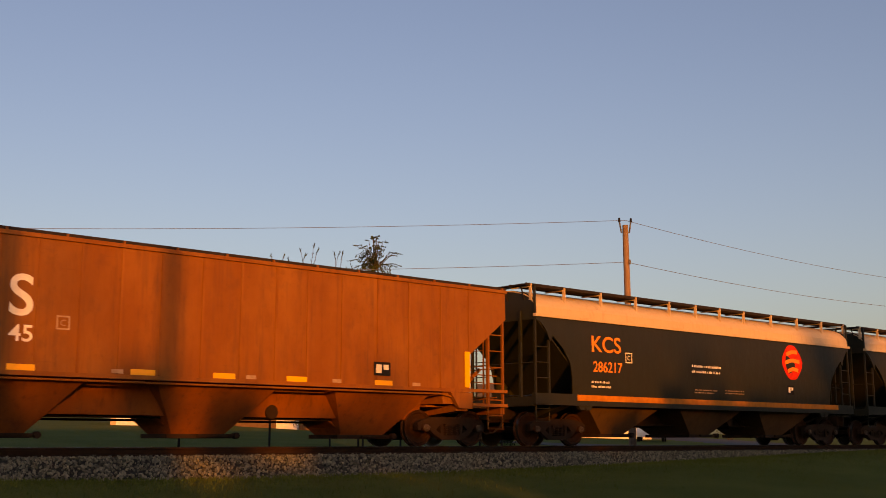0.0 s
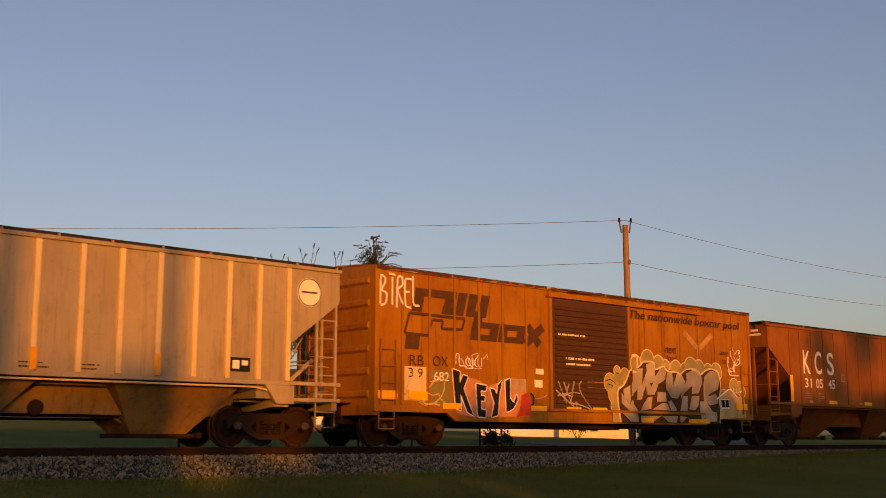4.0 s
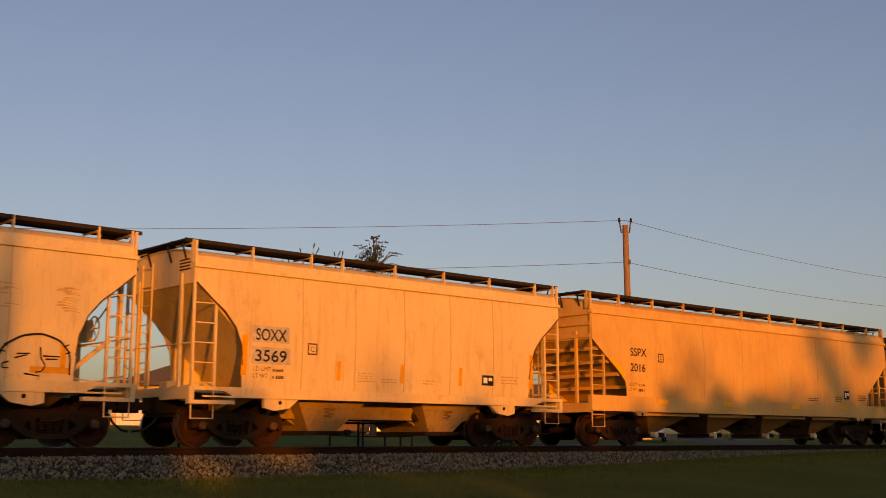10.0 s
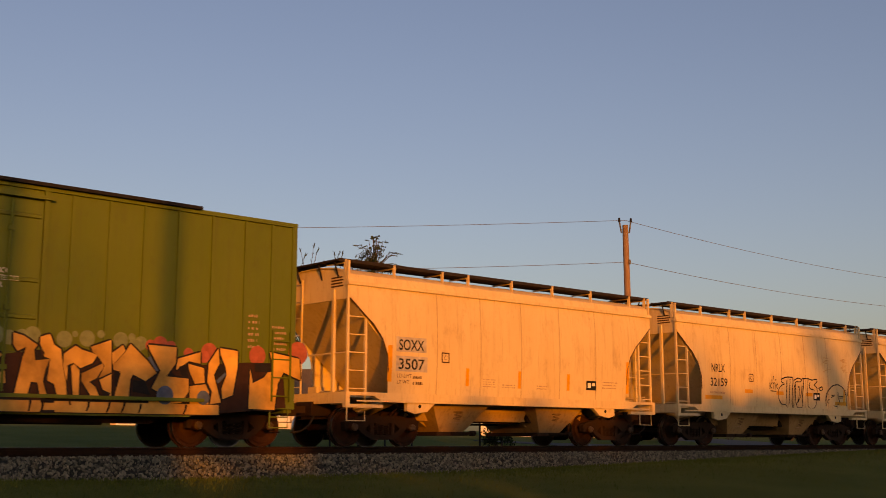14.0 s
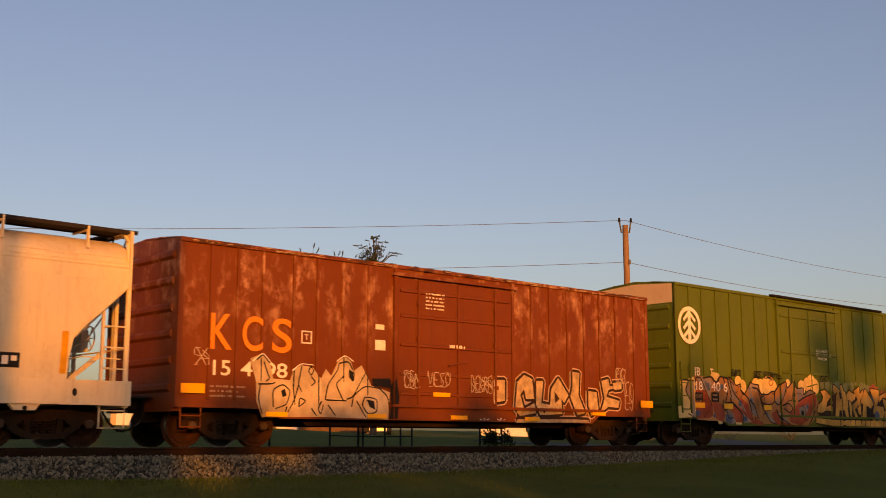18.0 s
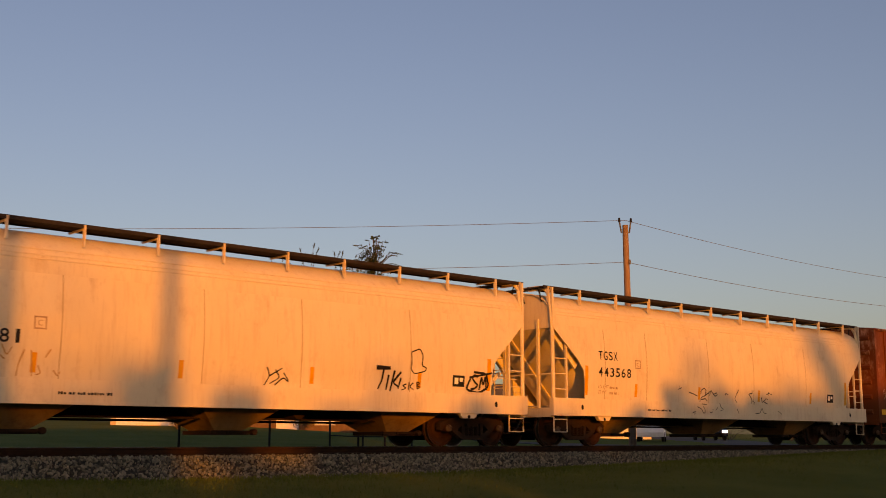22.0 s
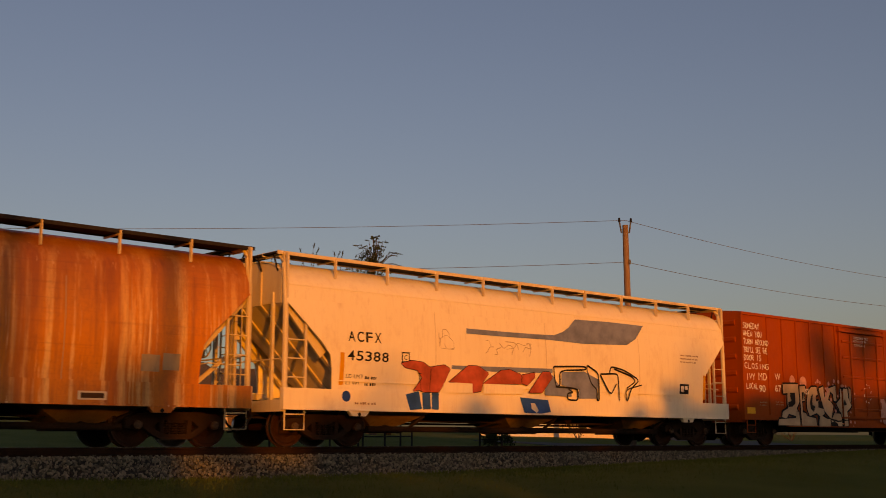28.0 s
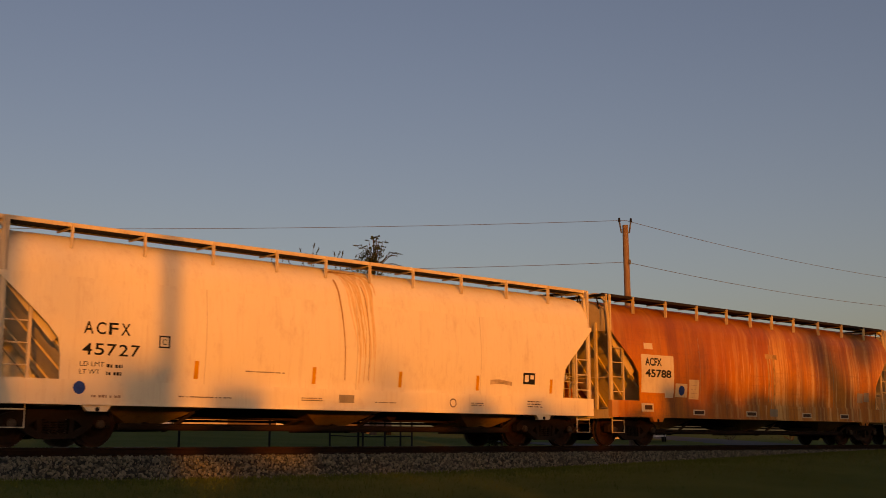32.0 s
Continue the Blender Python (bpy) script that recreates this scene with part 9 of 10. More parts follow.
        part("door_track", s, mat, car)
        if high_track:
            ya, yb = sorted((k * 1.60, k * 1.72))
            part("door_rail", Shape().box(d0 - 0.5, d1 + 3.4, ya, yb, H - 0.015, H + 0.05), M_BLACK, car)
    roof = Shape()
    roof.sheet([[(-half, y, z), (hr, y, z)] for y, z in ((-1.6, H), (-0.8, H + 0.09), (0, H + 0.13), (0.8, H + 0.09), (1.6, H))], (0, 0, -0.03))
    part("roof", roof, mat, car)
    n = 14
    for i in range(n + 1):
        xx = -half + 0.1 + i * (half + hr - 0.2) / n
        r = Shape()
        for k in (-1, 1):
            r.beam((xx, k * 1.42, H + 0.0), (xx, 0, H + 0.13), 0.1, 0.05)
        part("roof_rib", r, mat, car)
    for d in (-1, 1):
        x1 = d * (reach_of[d] - 0.06)
        part("end_wall", Shape().prism_x([(-1.54, z0 - 0.15), (1.54, z0 - 0.15), (1.54, H - 0.02), (0, H + 0.1), (-1.54, H - 0.02)], min(x1, x1 + 0.05 * d), max(x1, x1 + 0.05 * d)), mat, car)
        if end_top:
            part("end_panel", Shape().prism_x([(-1.5, H - 0.62), (1.5, H - 0.62), (1.5, H - 0.04), (0, H + 0.06), (-1.5, H - 0.04)], min(x1 + 0.04 * d, x1 + 0.06 * d), max(x1 + 0.04 * d, x1 + 0.06 * d)), end_top, car)
        nr = 6
        for i in range(nr):
            z = z0 + 0.25 + i * (H - (0.75 if end_top else 0.35) - z0 - 0.25) / (nr - 1)
            s = Shape()
            s.prism([(x1 + 0.02 * d, z - 0.13), (x1 + 0.11 * d, z - 0.04), (x1 + 0.11 * d, z + 0.04), (x1 + 0.02 * d, z + 0.13)], -1.36, 1.36)
            part("end_rib", s, mat, car)
        for k in (-1, 1) if ladders else ():
            ladder(car, d * (reach_of[d] - 0.15), d * (reach_of[d] - 0.62), 1.63 * k, z0, z0 + 1.55, mat, step=0.4, rail=0.03)
        step_iron(car, d * (reach_of[d] - 0.15), d * (reach_of[d] - 0.62), -1.57, 0.42, 0.82, mat)
        end_ladder(car, d * (reach_of[d] + 0.09), mat, z0, H - 0.3, (0.95, 1.35) if d < 0 else (-1.35, -0.95))
        e = Shape()
        xa, xb = sorted((d * reach_of[d], d * (reach_of[d] - 0.2)))
        e.box(xa, xb, -1.48, 1.48, 0.74, 0.97)
        part("end_sill", e, mat, car)
        p = Shape()
        xa, xb = sorted((d * (reach_of[d] + 0.02), d * (reach_of[d] + 0.38)))
        p.box(xa, xb, -0.7, 0.7, 1.02, 1.05)
        part("crossover_step", p, M_BOARD, car)
        coupler(car, d * reach_of[d], d, mat)
    brake_wheel(car, -half - 0.05, -1, 0.6, 2.2, M_BROWN_DOOR)
    part("floor", Shape().box(-half + 0.1, hr - 0.1, -1.5, 1.5, 0.9, 0.975), M_BROWN_DOOR, car)
    under_sill(car, L, M_TRUCK, 0.55, 0.9)
    b = Shape()
    for i in range(7):
        xx = -4.5 + i * 1.5
        b.prism_x([(-1.45, 0.9), (1.45, 0.9), (1.45, 0.78), (0.3, 0.6), (-0.3, 0.6), (-1.45, 0.78)], xx - 0.04, xx + 0.04)
    part("cross_bearer", b, M_TRUCK, car)
    for y in (-1.12, 1.12):
        g = Shape().prism([(-4.7, 0.9), (4.7, 0.9), (4.3, 0.48), (-4.3, 0.48)], y - 0.04, y + 0.04)
        part("floor_stringer", g, M_TRUCK, car)
    for d in (-1, 1):
        truck(car, d * 6.32)
    return car


# ---------- ground, track and surroundings ----------
def smoothstep(a, b, x):
    u = min(1, max(0, (x - a) / (b - a)))
    return u * u * (3 - 2 * u)


def toe(x):
    """Height of the grass at the foot of the near ballast."""
    return -0.60 + 0.45 * smoothstep(14, 44, x) - 0.25 * smoothstep(45, 90, x) + 0.10 * (1 - smoothstep(2, 12, x))


def ground_z(x, y):
    """The lie of the land, without the track's bed."""
    if y < 0:
        u = min(1, max(0, (-3.4 - y) / 12.6))
        z = toe(x) + (-1.25 - toe(x)) * (u * u * (3 - 2 * u)) * (1 - smoothstep(18, 45, x) * 0.55)
        return z
    back = -0.42 + (0.027 + 0.016 * (1 - smoothstep(36, 50, x))) * max(0, min(y, 75) - 3.4) - 0.004 * max(0, min(x, 120) - 45)
    return back


def grass_material():
    m, t, b, ln = nodes_of("mown_grass")
    broad = ramp_of(t, noise_of(t, 0.35, (1, 1, 1), 5, source='Object', shift=False), 0.35, 0.65)
    col = mix_of(t, broad, (0.068, 0.096, 0.017), (0.093, 0.121, 0.026))
    fine = noise_of(t, 14.0, (1, 1, 1), 8, 0.8, shift=False)
    col = mix_of(t, ramp_of(t, fine, 0.4, 0.68), col, (0.10, 0.115, 0.035), 0.45)
    ln.new(col, b.inputs['Base Color'])
    b.inputs['Roughness'].default_value = 1.0
    b.inputs['Specular IOR Level'].default_value = 0.05
    bump_of(t, b, fine, 0.8, 0.05)
    return m


def stone_material(name):
    m, t, b, ln = nodes_of(name)
    geo = t.nodes.new("ShaderNodeNewGeometry")
    col = mix_of(t, geo.outputs['Random Per Island'], (0.026, 0.029, 0.020), (0.215, 0.212, 0.150))
    fine = noise_of(t, 20.0, (1, 1, 1), 6, shift=False)
    col = mix_of(t, ramp_of(t, fine, 0.4, 0.7), col, (0.082, 0.084, 0.055), 0.45)
    ln.new(col, b.inputs['Base Color'])
    b.inputs['Roughness'].default_value = 0.9
    bump_of(t, b, fine, 0.5, 0.01)
    return m


M_GRASS, M_STONE = grass_material(), stone_material("ballast_stone")
M_BED = plain("ballast_bed", (0.030, 0.031, 0.024), 0.95, vary=0.5, scale=22.0)
M_ASPHALT = plain("asphalt", (0.055, 0.055, 0.056), 0.9, vary=0.25, scale=8.0)
M_CONCRETE = plain("concrete", (0.38, 0.36, 0.33), 0.85, vary=0.2, scale=5.0)
M_TIE = plain("creosoted_wood", (0.045, 0.032, 0.024), 0.9, vary=0.4, scale=9.0)
M_RAIL = plain("rail_steel", (0.020, 0.009, 0.0035), 0.85, 0.0)
M_RAIL_TOP = plain("polished_rail", (0.5, 0.48, 0.46), 0.25, 1.0, 0.05)
M_POLE = paint("weathered_pole_wood", (0.24, 0.16, 0.11), (0.14, 0.09, 0.06), (0.05, 0.032, 0.022), 0.8, 0.7, 0.5, rough=0.85)
M_WIRE = plain("wire", (0.11, 0.12, 0.14), 0.8)
M_LEAF = plain("leaf", (0.035, 0.05, 0.016), 0.75, vary=0.45, scale=3.0)
M_BARK = plain("bark", (0.09, 0.065, 0.045), 0.95, vary=0.4, scale=12.0)
M_POST = plain("dark_post", (0.018, 0.017, 0.016), 0.8)


def build_ground():
    xs = [-1500, -700, -300, -150, -80, -50] + [-40 + 2 * i for i in range(81)] + [130, 145, 170, 210, 280, 400, 700, 1500, 2500]
    ys = [-1500, -700, -300, -150, -100, -70, -50, -40, -34, -30] + [-28 + i for i in range(25)] + [-3.4, -2.6, 0, 2.6, 3.4] + [4 + 2 * i for i in range(36)] + [85, 110, 150, 220, 350, 700, 1500, 2500]
    v, f = [], []
    for y in ys:
        for x in xs:
            z = ground_z(x, y) if abs(y) > 2.7 else -0.55
            if 3.4 < abs(y) < 90:
                z += 0.035 * noise.noise(Vector((x * 0.35, y * 0.35, 0)))
            v.append((x, y, z))
    c = len(xs)
    for j in range(len(ys) - 1):
        for i in range(c - 1):
            f.append((j * c + i, j * c + i + 1, (j + 1) * c + i + 1, (j + 1) * c + i))
    g = new("ground", Shape().add(v, f).mesh("ground", M_GRASS, True))
    tagged(g, "dark mown grass rising towards the railway", "grass", kind="structure")
    # grass tufts along the near verge
    rnd = random.Random(3)
    s = Shape()
    for i in range(26000):
        x = rnd.uniform(3, 48)
        y = rnd.uniform(-3.2 - rnd.random() ** 2 * 6, -3.05)
        z = ground_z(x, min(y, -3.3))
        a, h = rnd.uniform(0, pi), rnd.uniform(0.03, 0.09)
        dx, dy = 0.012 * cos(a), 0.012 * sin(a)
        lx, ly = rnd.uniform(-0.03, 0.03), rnd.uniform(-0.03, 0.03)
        s.v += [(x - dx, y - dy, z - 0.02), (x + dx, y + dy, z - 0.02), (x + lx, y + ly, z + h)]
        s.f.append((3 * i, 3 * i + 1, 3 * i + 2))
    me = bpy.data.meshes.new("grass_blades")
    me.from_pydata(s.v, [], s.f)
    me.materials.append(M_GRASS)
    tagged(new("grass", me), "short grass blades on the verge beside the ballast", "grass", kind="stuff")


def bed_z(y):
    y = abs(y)
    if y < 1.75:
        return -0.17
    return -0.17 - (y - 1.75) * 0.27


def build_track():
    s = Shape()
    rows = []
    for x in (-400, -100, 0, 20, 40, 80, 150, 400, 900):
        rows.append([(x, y, bed_z(y) - 0.05) for y in (-3.9, -3.0, -2.4, -1.75, 0, 1.75, 2.4, 3.0, 3.9)])
    tagged(new("ballast_bed", s.sheet(rows, (0, 0, -0.4)).mesh("ballast_bed", M_BED)), "grey crushed-stone railway bed", "ballast", kind="structure")
    rnd = random.Random(5)
    base = []
    for k in range(10):
        bm = bmesh.new()
        bmesh.ops.create_icosphere(bm, subdivisions=1, radius=1.0)
        vv = [v.co.copy() * rnd.uniform(0.7, 1.15) for v in bm.verts]
        ff = [tuple(v.index for v in face.verts) for face in bm.faces]
        bm.free()
        base.append((vv, ff))
    V, F = [], []
    for i in range(25000):
        x = rnd.uniform(4, 46) if i < 22000 else rnd.uniform(46, 75)
        y = -rnd.uniform(1.35, 3.45) if i % 8 else rnd.uniform(-1.3, 2.2)
        vv, ff = base[rnd.randrange(10)]
        r = rnd.uniform(0.018, 0.040)
        rot = Euler((rnd.uniform(0, 6), rnd.uniform(0, 6), rnd.uniform(0, 6))).to_matrix()
        z = bed_z(y) - 0.03 + rnd.uniform(-0.01, 0.025)
        n = len(V)
        sc = Vector((r * rnd.uniform(0.8, 1.5), r, r * rnd.uniform(0.6, 0.9)))
        for q in vv:
            p = rot @ Vector((q.x * sc.x, q.y * sc.y, q.z * sc.z))
            V.append((p.x + x, p.y + y, p.z + z))
        F += [(a + n, b + n, c + n) for a, b, c in ff]
    me = bpy.data.meshes.new("ballast")
    me.from_pydata(V, [], F)
    me.materials.append(M_STONE)
    tagged(new("ballast", me), "loose grey and tan ballast stones along the track", "ballast", kind="stuff")
    # rails
    prof = [(-0.07, -0.17), (0.07, -0.17), (0.07, -0.155), (0.012, -0.13), (0.012, -0.045), (0.036, -0.035), (0.036, -0.006), (0.028, 0.0), (-0.028, 0.0), (-0.036, -0.006), (-0.036, -0.035), (-0.012, -0.045), (-0.012, -0.13), (-0.07, -0.155)]
    for k in (-1, 1):
        r = thing("rail", "rusty steel rail with a polished head", "rail", group="rails", kind="structure")
        part("rail_body", Shape().prism_x([(k * 0.7525 + y, z) for y, z in prof], -400, 900), M_RAIL, r)
        part("rail_head", Shape().box(-400, 900, k * 0.7525 - 0.026, k * 0.7525 + 0.026, 0.0005, 0.003), M_RAIL_TOP, r)
    tie = Shape().box(-0.115, 0.115, -1.3, 1.3, -0.34, -0.165).mesh("tie", M_TIE)
    plate = Shape().box(-0.1, 0.1, -0.19, 0.19, -0.166, -0.15).mesh("tie_plate", M_RAIL)
    ties = thing("track_ties", "creosoted wooden ties under the rails", "railway tie", kind="structure")
    for i in range(150):
        t = part("tie", tie, None, ties, at=pose(0 + i * 0.52, rnd.uniform(-0.02, 0.02), rnd.uniform(-0.01, 0.0)))
        for k in (-1, 1):
            part("tie_plate", plate, None, t, at=pose(0, k * 0.7525, 0))
    far = Shape()
    for i in list(range(-380, 0)) + list(range(150, 480)):
        far.box(i * 0.52 - 0.115, i * 0.52 + 0.115, -1.3, 1.3, -0.34, -0.168)
    tagged(part("tie_row", far, M_TIE, ties), kind="stuff")


def leaf_cluster(shape, rnd, centre, r, n, size):
    for _ in range(n):
        d = Vector((rnd.gauss(0, 1), rnd.gauss(0, 1), rnd.gauss(0, 1))).normalized() * r * rnd.random() ** 0.5
        p = Vector(centre) + d
        a = Euler((rnd.uniform(0, 6), rnd.uniform(0, 6), rnd.uniform(0, 6))).to_matrix()
        q = [a @ Vector(c) * size for c in ((-0.5, 0, 0), (0, -0.22, 0.04), (0.6, 0, 0), (0, 0.22, 0.04))]
        k = len(shape.v)
        shape.v += [tuple(p + c) for c in q]
        shape.f.append((k, k + 1, k + 2, k + 3))


def tree(x, y, z, height, spread, label, seed, trunk_r=0.16, leaves=2600, leaf=0.16, low=0.35, limbs=9, fine=True):
    rnd = random.Random(seed)
    t = thing("tree", label, "tree", pose(x, y, z))
    s = Shape()
    top = height * 0.8
    s.tube([(0, 0, -0.3), (0.05, 0.02, top * 0.3), (-0.06, 0.05, top * 0.65), (0.02, 0, top)], trunk_r, 9, trunk_r * 0.3)
    ends = []
    for i in range(limbs):
        a = i * 2.4 + rnd.uniform(-0.4, 0.4)
        h0 = height * (low + (0.75 - low) * i / limbs)
        r = spread * rnd.uniform(0.6, 1.0) * (1.0 - 0.45 * i / limbs)
        tip = (r * cos(a), r * sin(a), min(height * 0.97, h0 + r * rnd.uniform(0.4, 0.9)))
        mid = (tip[0] * 0.45, tip[1] * 0.45, h0 + (tip[2] - h0) * 0.55)
        s.tube([(0, 0, h0), mid, tip], trunk_r * 0.4, 6, trunk_r * 0.08)
        ends += [mid, tip, ((mid[0] + tip[0]) / 2, (mid[1] + tip[1]) / 2, (mid[2] + tip[2]) / 2 + 0.2)]
    ends += [(rnd.uniform(-0.3, 0.3) * spread, rnd.uniform(-0.3, 0.3) * spread, height * rnd.uniform(0.75, 0.97)) for _ in range(5)]
    part("trunk", s, M_BARK, t, smooth=True)
    c = Shape()
    for e in ends:
        leaf_cluster(c, rnd, e, spread * 0.33, leaves // len(ends), leaf)
    me = bpy.data.meshes.new("crown")
    me.from_pydata(c.v, [], c.f)
    me.materials.append(M_LEAF)
    part("crown", me, None, t)
    return t


def feathery_tree(x, y, z, height):
    """A tree whose long shoots stand up out of the crown."""
    rnd = random.Random(44)
    t = thing("tree", "dark tree with long feathery shoots above its crown", "tree", pose(x, y, z))
    s, c = Shape(), Shape()
    s.tube([(0, 0, -0.3), (0.1, 0, height * 0.3), (0, 0.1, height * 0.6), (0, 0, height - 1.9)], 0.2, 9, 0.05)
    ux, uy = -0.743, 0.669
    shoots = []
    for i in range(34):
        a = rnd.uniform(0, 2 * pi)
        lean = (i + 0.5) / 34
        r, h = 0.1 + 1.75 * lean, height - 0.05 - 1.5 * lean ** 1.6 - rnd.uniform(0, 0.4)
        shoots.append((0.0, [(0, 0, height - 2.0), (0.3 * r * cos(a), 0.3 * r * sin(a), height - 1.6), (0.7 * r * cos(a), 0.7 * r * sin(a), h - 0.02), (1.05 * r * cos(a), 1.05 * r * sin(a), h - 0.12 * lean)]))
    for off, top, n in ((1.9, 0.75, 2), (2.3, 0.85, 1), (3.5, 0.55, 3), (4.2, 1.0, 2), (5.2, 0.95, 2)):
        for i in range(n):
            a, r = (0.0, pi)[i % 2] + rnd.uniform(-0.4, 0.4) - 0.73, rnd.uniform(0.15, 0.5)
            h = height - top - rnd.uniform(0, 0.35)
            shoots.append((off, [(0, 0, height - 3.4), (0.4 * r * cos(a), 0.4 * r * sin(a), height - 2.2), (r * cos(a), r * sin(a), h - 0.25), (1.25 * r * cos(a), 1.25 * r * sin(a), h)]))
    for off in (1.9, 2.3, 3.5, 4.2, 5.0):
        s.tube([(0, 0, height * 0.5), (ux * off * 0.6, uy * off * 0.6, height - 4.2), (ux * off, uy * off, height - 3.3)], 0.06, 6, 0.03)
    for off, pts in shoots:
        pts = [Vector((p[0] + ux * off, p[1] + uy * off, p[2])) for p in pts]
        s.tube(pts, 0.018, 4, 0.006)
        for p, q in zip(pts, pts[1:]):
            d = (q - p).normalized()
            for k in range(7):
                m = p.lerp(q, (k + 0.5) / 7)
                for side in (-1, 1):
                    o = Vector((rnd.uniform(-1, 1), rnd.uniform(-1, 1), rnd.uniform(-0.3, 0.6))).normalized()
                    tip = m + (d * 1.0 + o * side * 0.7).normalized() * rnd.uniform(0.08, 0.17)
                    wv = d.cross(o).normalized() * 0.028
                    mid = (m + tip) / 2
                    n = len(c.v)
                    c.v += [tuple(m), tuple(mid + wv), tuple(tip), tuple(mid - wv)]
                    c.f.append((n, n + 1, n + 2, n + 3))
    for i in range(150):
        off = rnd.uniform(0, 5.0)
        leaf_cluster(c, rnd, (ux * off + rnd.gauss(0, 0.5), uy * off + rnd.gauss(0, 0.5), height - 3.6 + rnd.uniform(-2.5, 0.5) + 1.2 * (off < 0.5)), 0.5, 50, 0.16)
    for i in range(16):
        leaf_cluster(c, rnd, (rnd.gauss(0, 0.32), rnd.gauss(0, 0.32), height - rnd.uniform(0.95, 2.2)), 0.34, 60, 0.13)
    part("trunk", s, M_BARK, t)
    me = bpy.data.meshes.new("crown")
    me.from_pydata(c.v, [], c.f)
    me.materials.append(M_LEAF)
    part("crown", me, None, t)


def utility_pole(x, y, z0, top, r, group, fork=True, lean=(0.0, 0.0)):
    p = thing("utility_pole", "weathered brown wooden utility pole", "utility pole", pose(x, y, 0), group=group)
    s = Shape()
    s.tube([(0, 0, z0 - 0.5), (lean[0] * 0.5, lean[1] * 0.5, (z0 + top) / 2), (lean[0], lean[1], top)], r * 1.15, 14, r * 0.85)
    part("pole", s, M_POLE, p, smooth=True)
    if fork:
        for k in (-1, 1):
            b = Shape()
            b.beam((lean[0] + 0.14 * k, lean[1] - 0.1 * k, top - 0.35), (lean[0] + 0.2 * k, lean[1] - 0.16 * k, top + 0.18), 0.05)
            a = part("bracket", b, M_WIRE, p)
            part("insulator", Shape().tube([(lean[0] + 0.2 * k, lean[1] - 0.16 * k, top + 0.14), (lean[0] + 0.2 * k, lean[1] - 0.16 * k, top + 0.32)], 0.06, 8, 0.04), M_BLACK, a)
    c = Shape().tube([(lean[0] * 0.8, lean[1] * 0.8 - r - 0.03, top - 1.75), (lean[0] * 0.8, lean[1] * 0.8 - r - 0.03, top - 1.55)], 0.05, 8)
    part("clamp", c, M_WIRE, p)
    return p


def wire(a, b, sag, label="thin overhead power wire"):
    pts = []
    for i in range(25):
        u = i / 24
        pts.append((a[0] + (b[0] - a[0]) * u, a[1] + (b[1] - a[1]) * u, a[2] + (b[2] - a[2]) * u - sag * 4 * u * (1 - u)))
    ob = new("overhead_wire", Shape().tube(pts, 0.011, 5).mesh("overhead_wire", M_WIRE))
    tagged(ob, label, "wire", group="overhead wires")


def house(x, y, z, rot, w, d, h, roof_h, wall, roof, label, garage=None, windows=(), name="house", ridge=None):
    hs = thing(name, label, "house", pose(x, y, z, 0, 0, rot))
    t = 0.2
    for nm, bx in (("wall", (-w / 2, w / 2, -d / 2, -d / 2 + t)), ("wall", (-w / 2, w / 2, d / 2 - t, d / 2)), ("wall", (-w / 2, -w / 2 + t, -d / 2 + t, d / 2 - t)), ("wall", (w / 2 - t, w / 2, -d / 2 + t, d / 2 - t))):
        part(nm, Shape().box(*bx, -0.6, h), wall, hs)
    if ridge:
        e, zz = h - 0.12, h + roof_h
        hip = Shape().add([(-w / 2 - 0.4, -d / 2 - 0.4, e), (w / 2 + 0.4, -d / 2 - 0.4, e), (w / 2 + 0.4, d / 2 + 0.4, e), (-w / 2 - 0.4, d / 2 + 0.4, e), (ridge[0], 0, zz), (ridge[1], 0, zz)],
                          [(0, 1, 5, 4), (1, 2, 5), (2, 3, 4, 5), (3, 0, 4), (3, 2, 1, 0)])
        part("roof", hip, roof, hs)
    for k in () if ridge else (-1, 1):
        g = [[(-w / 2 - 0.4, k * (d / 2 + 0.4), h - 0.12), (w / 2 + 0.4, k * (d / 2 + 0.4), h - 0.12)], [(-w / 2 - 0.4, 0, h + roof_h), (w / 2 + 0.4, 0, h + roof_h)]]
        part("roof", Shape().sheet(g, (0, 0, -0.12)), roof, hs)
        part("gable", Shape().prism_x([(-d / 2, h), (d / 2, h), (0, h + roof_h - 0.15)], min(k * (w / 2 - t), k * w / 2), max(k * (w / 2 - t), k * w / 2)), wall, hs)
    if garage:
        gx0, gx1, gh, gm = garage
        g = part("garage_door", Shape().box(gx0, gx1, -d / 2 - 0.03, -d / 2 - 0.004, 0.02, gh), gm, hs, "pale panelled garage door")
        for i in range(4):
            part("door_panel", Shape().box(gx0 + 0.05, gx1 - 0.05, -d / 2 - 0.05, -d / 2 - 0.031, 0.08 + i * gh / 4, (i + 0.9) * gh / 4), gm, g)
    for wx, wz, ww, wh, *pale_pane in windows:
        o = part("window", Shape().box(wx - ww / 2, wx + ww / 2, -d / 2 - 0.04, -d / 2 - 0.004, wz, wz + wh), M_CONCRETE, hs)
        part("pane", Shape().box(wx - ww / 2 + 0.08, wx + ww / 2 - 0.08, -d / 2 - 0.05, -d / 2 - 0.041, wz + 0.08, wz + wh - 0.08), pale_pane[0] if pale_pane else M_GLASS, o)
    return hs


M_GLASS = plain("dark_glass", (0.02, 0.022, 0.025), 0.08, vary=0.05)


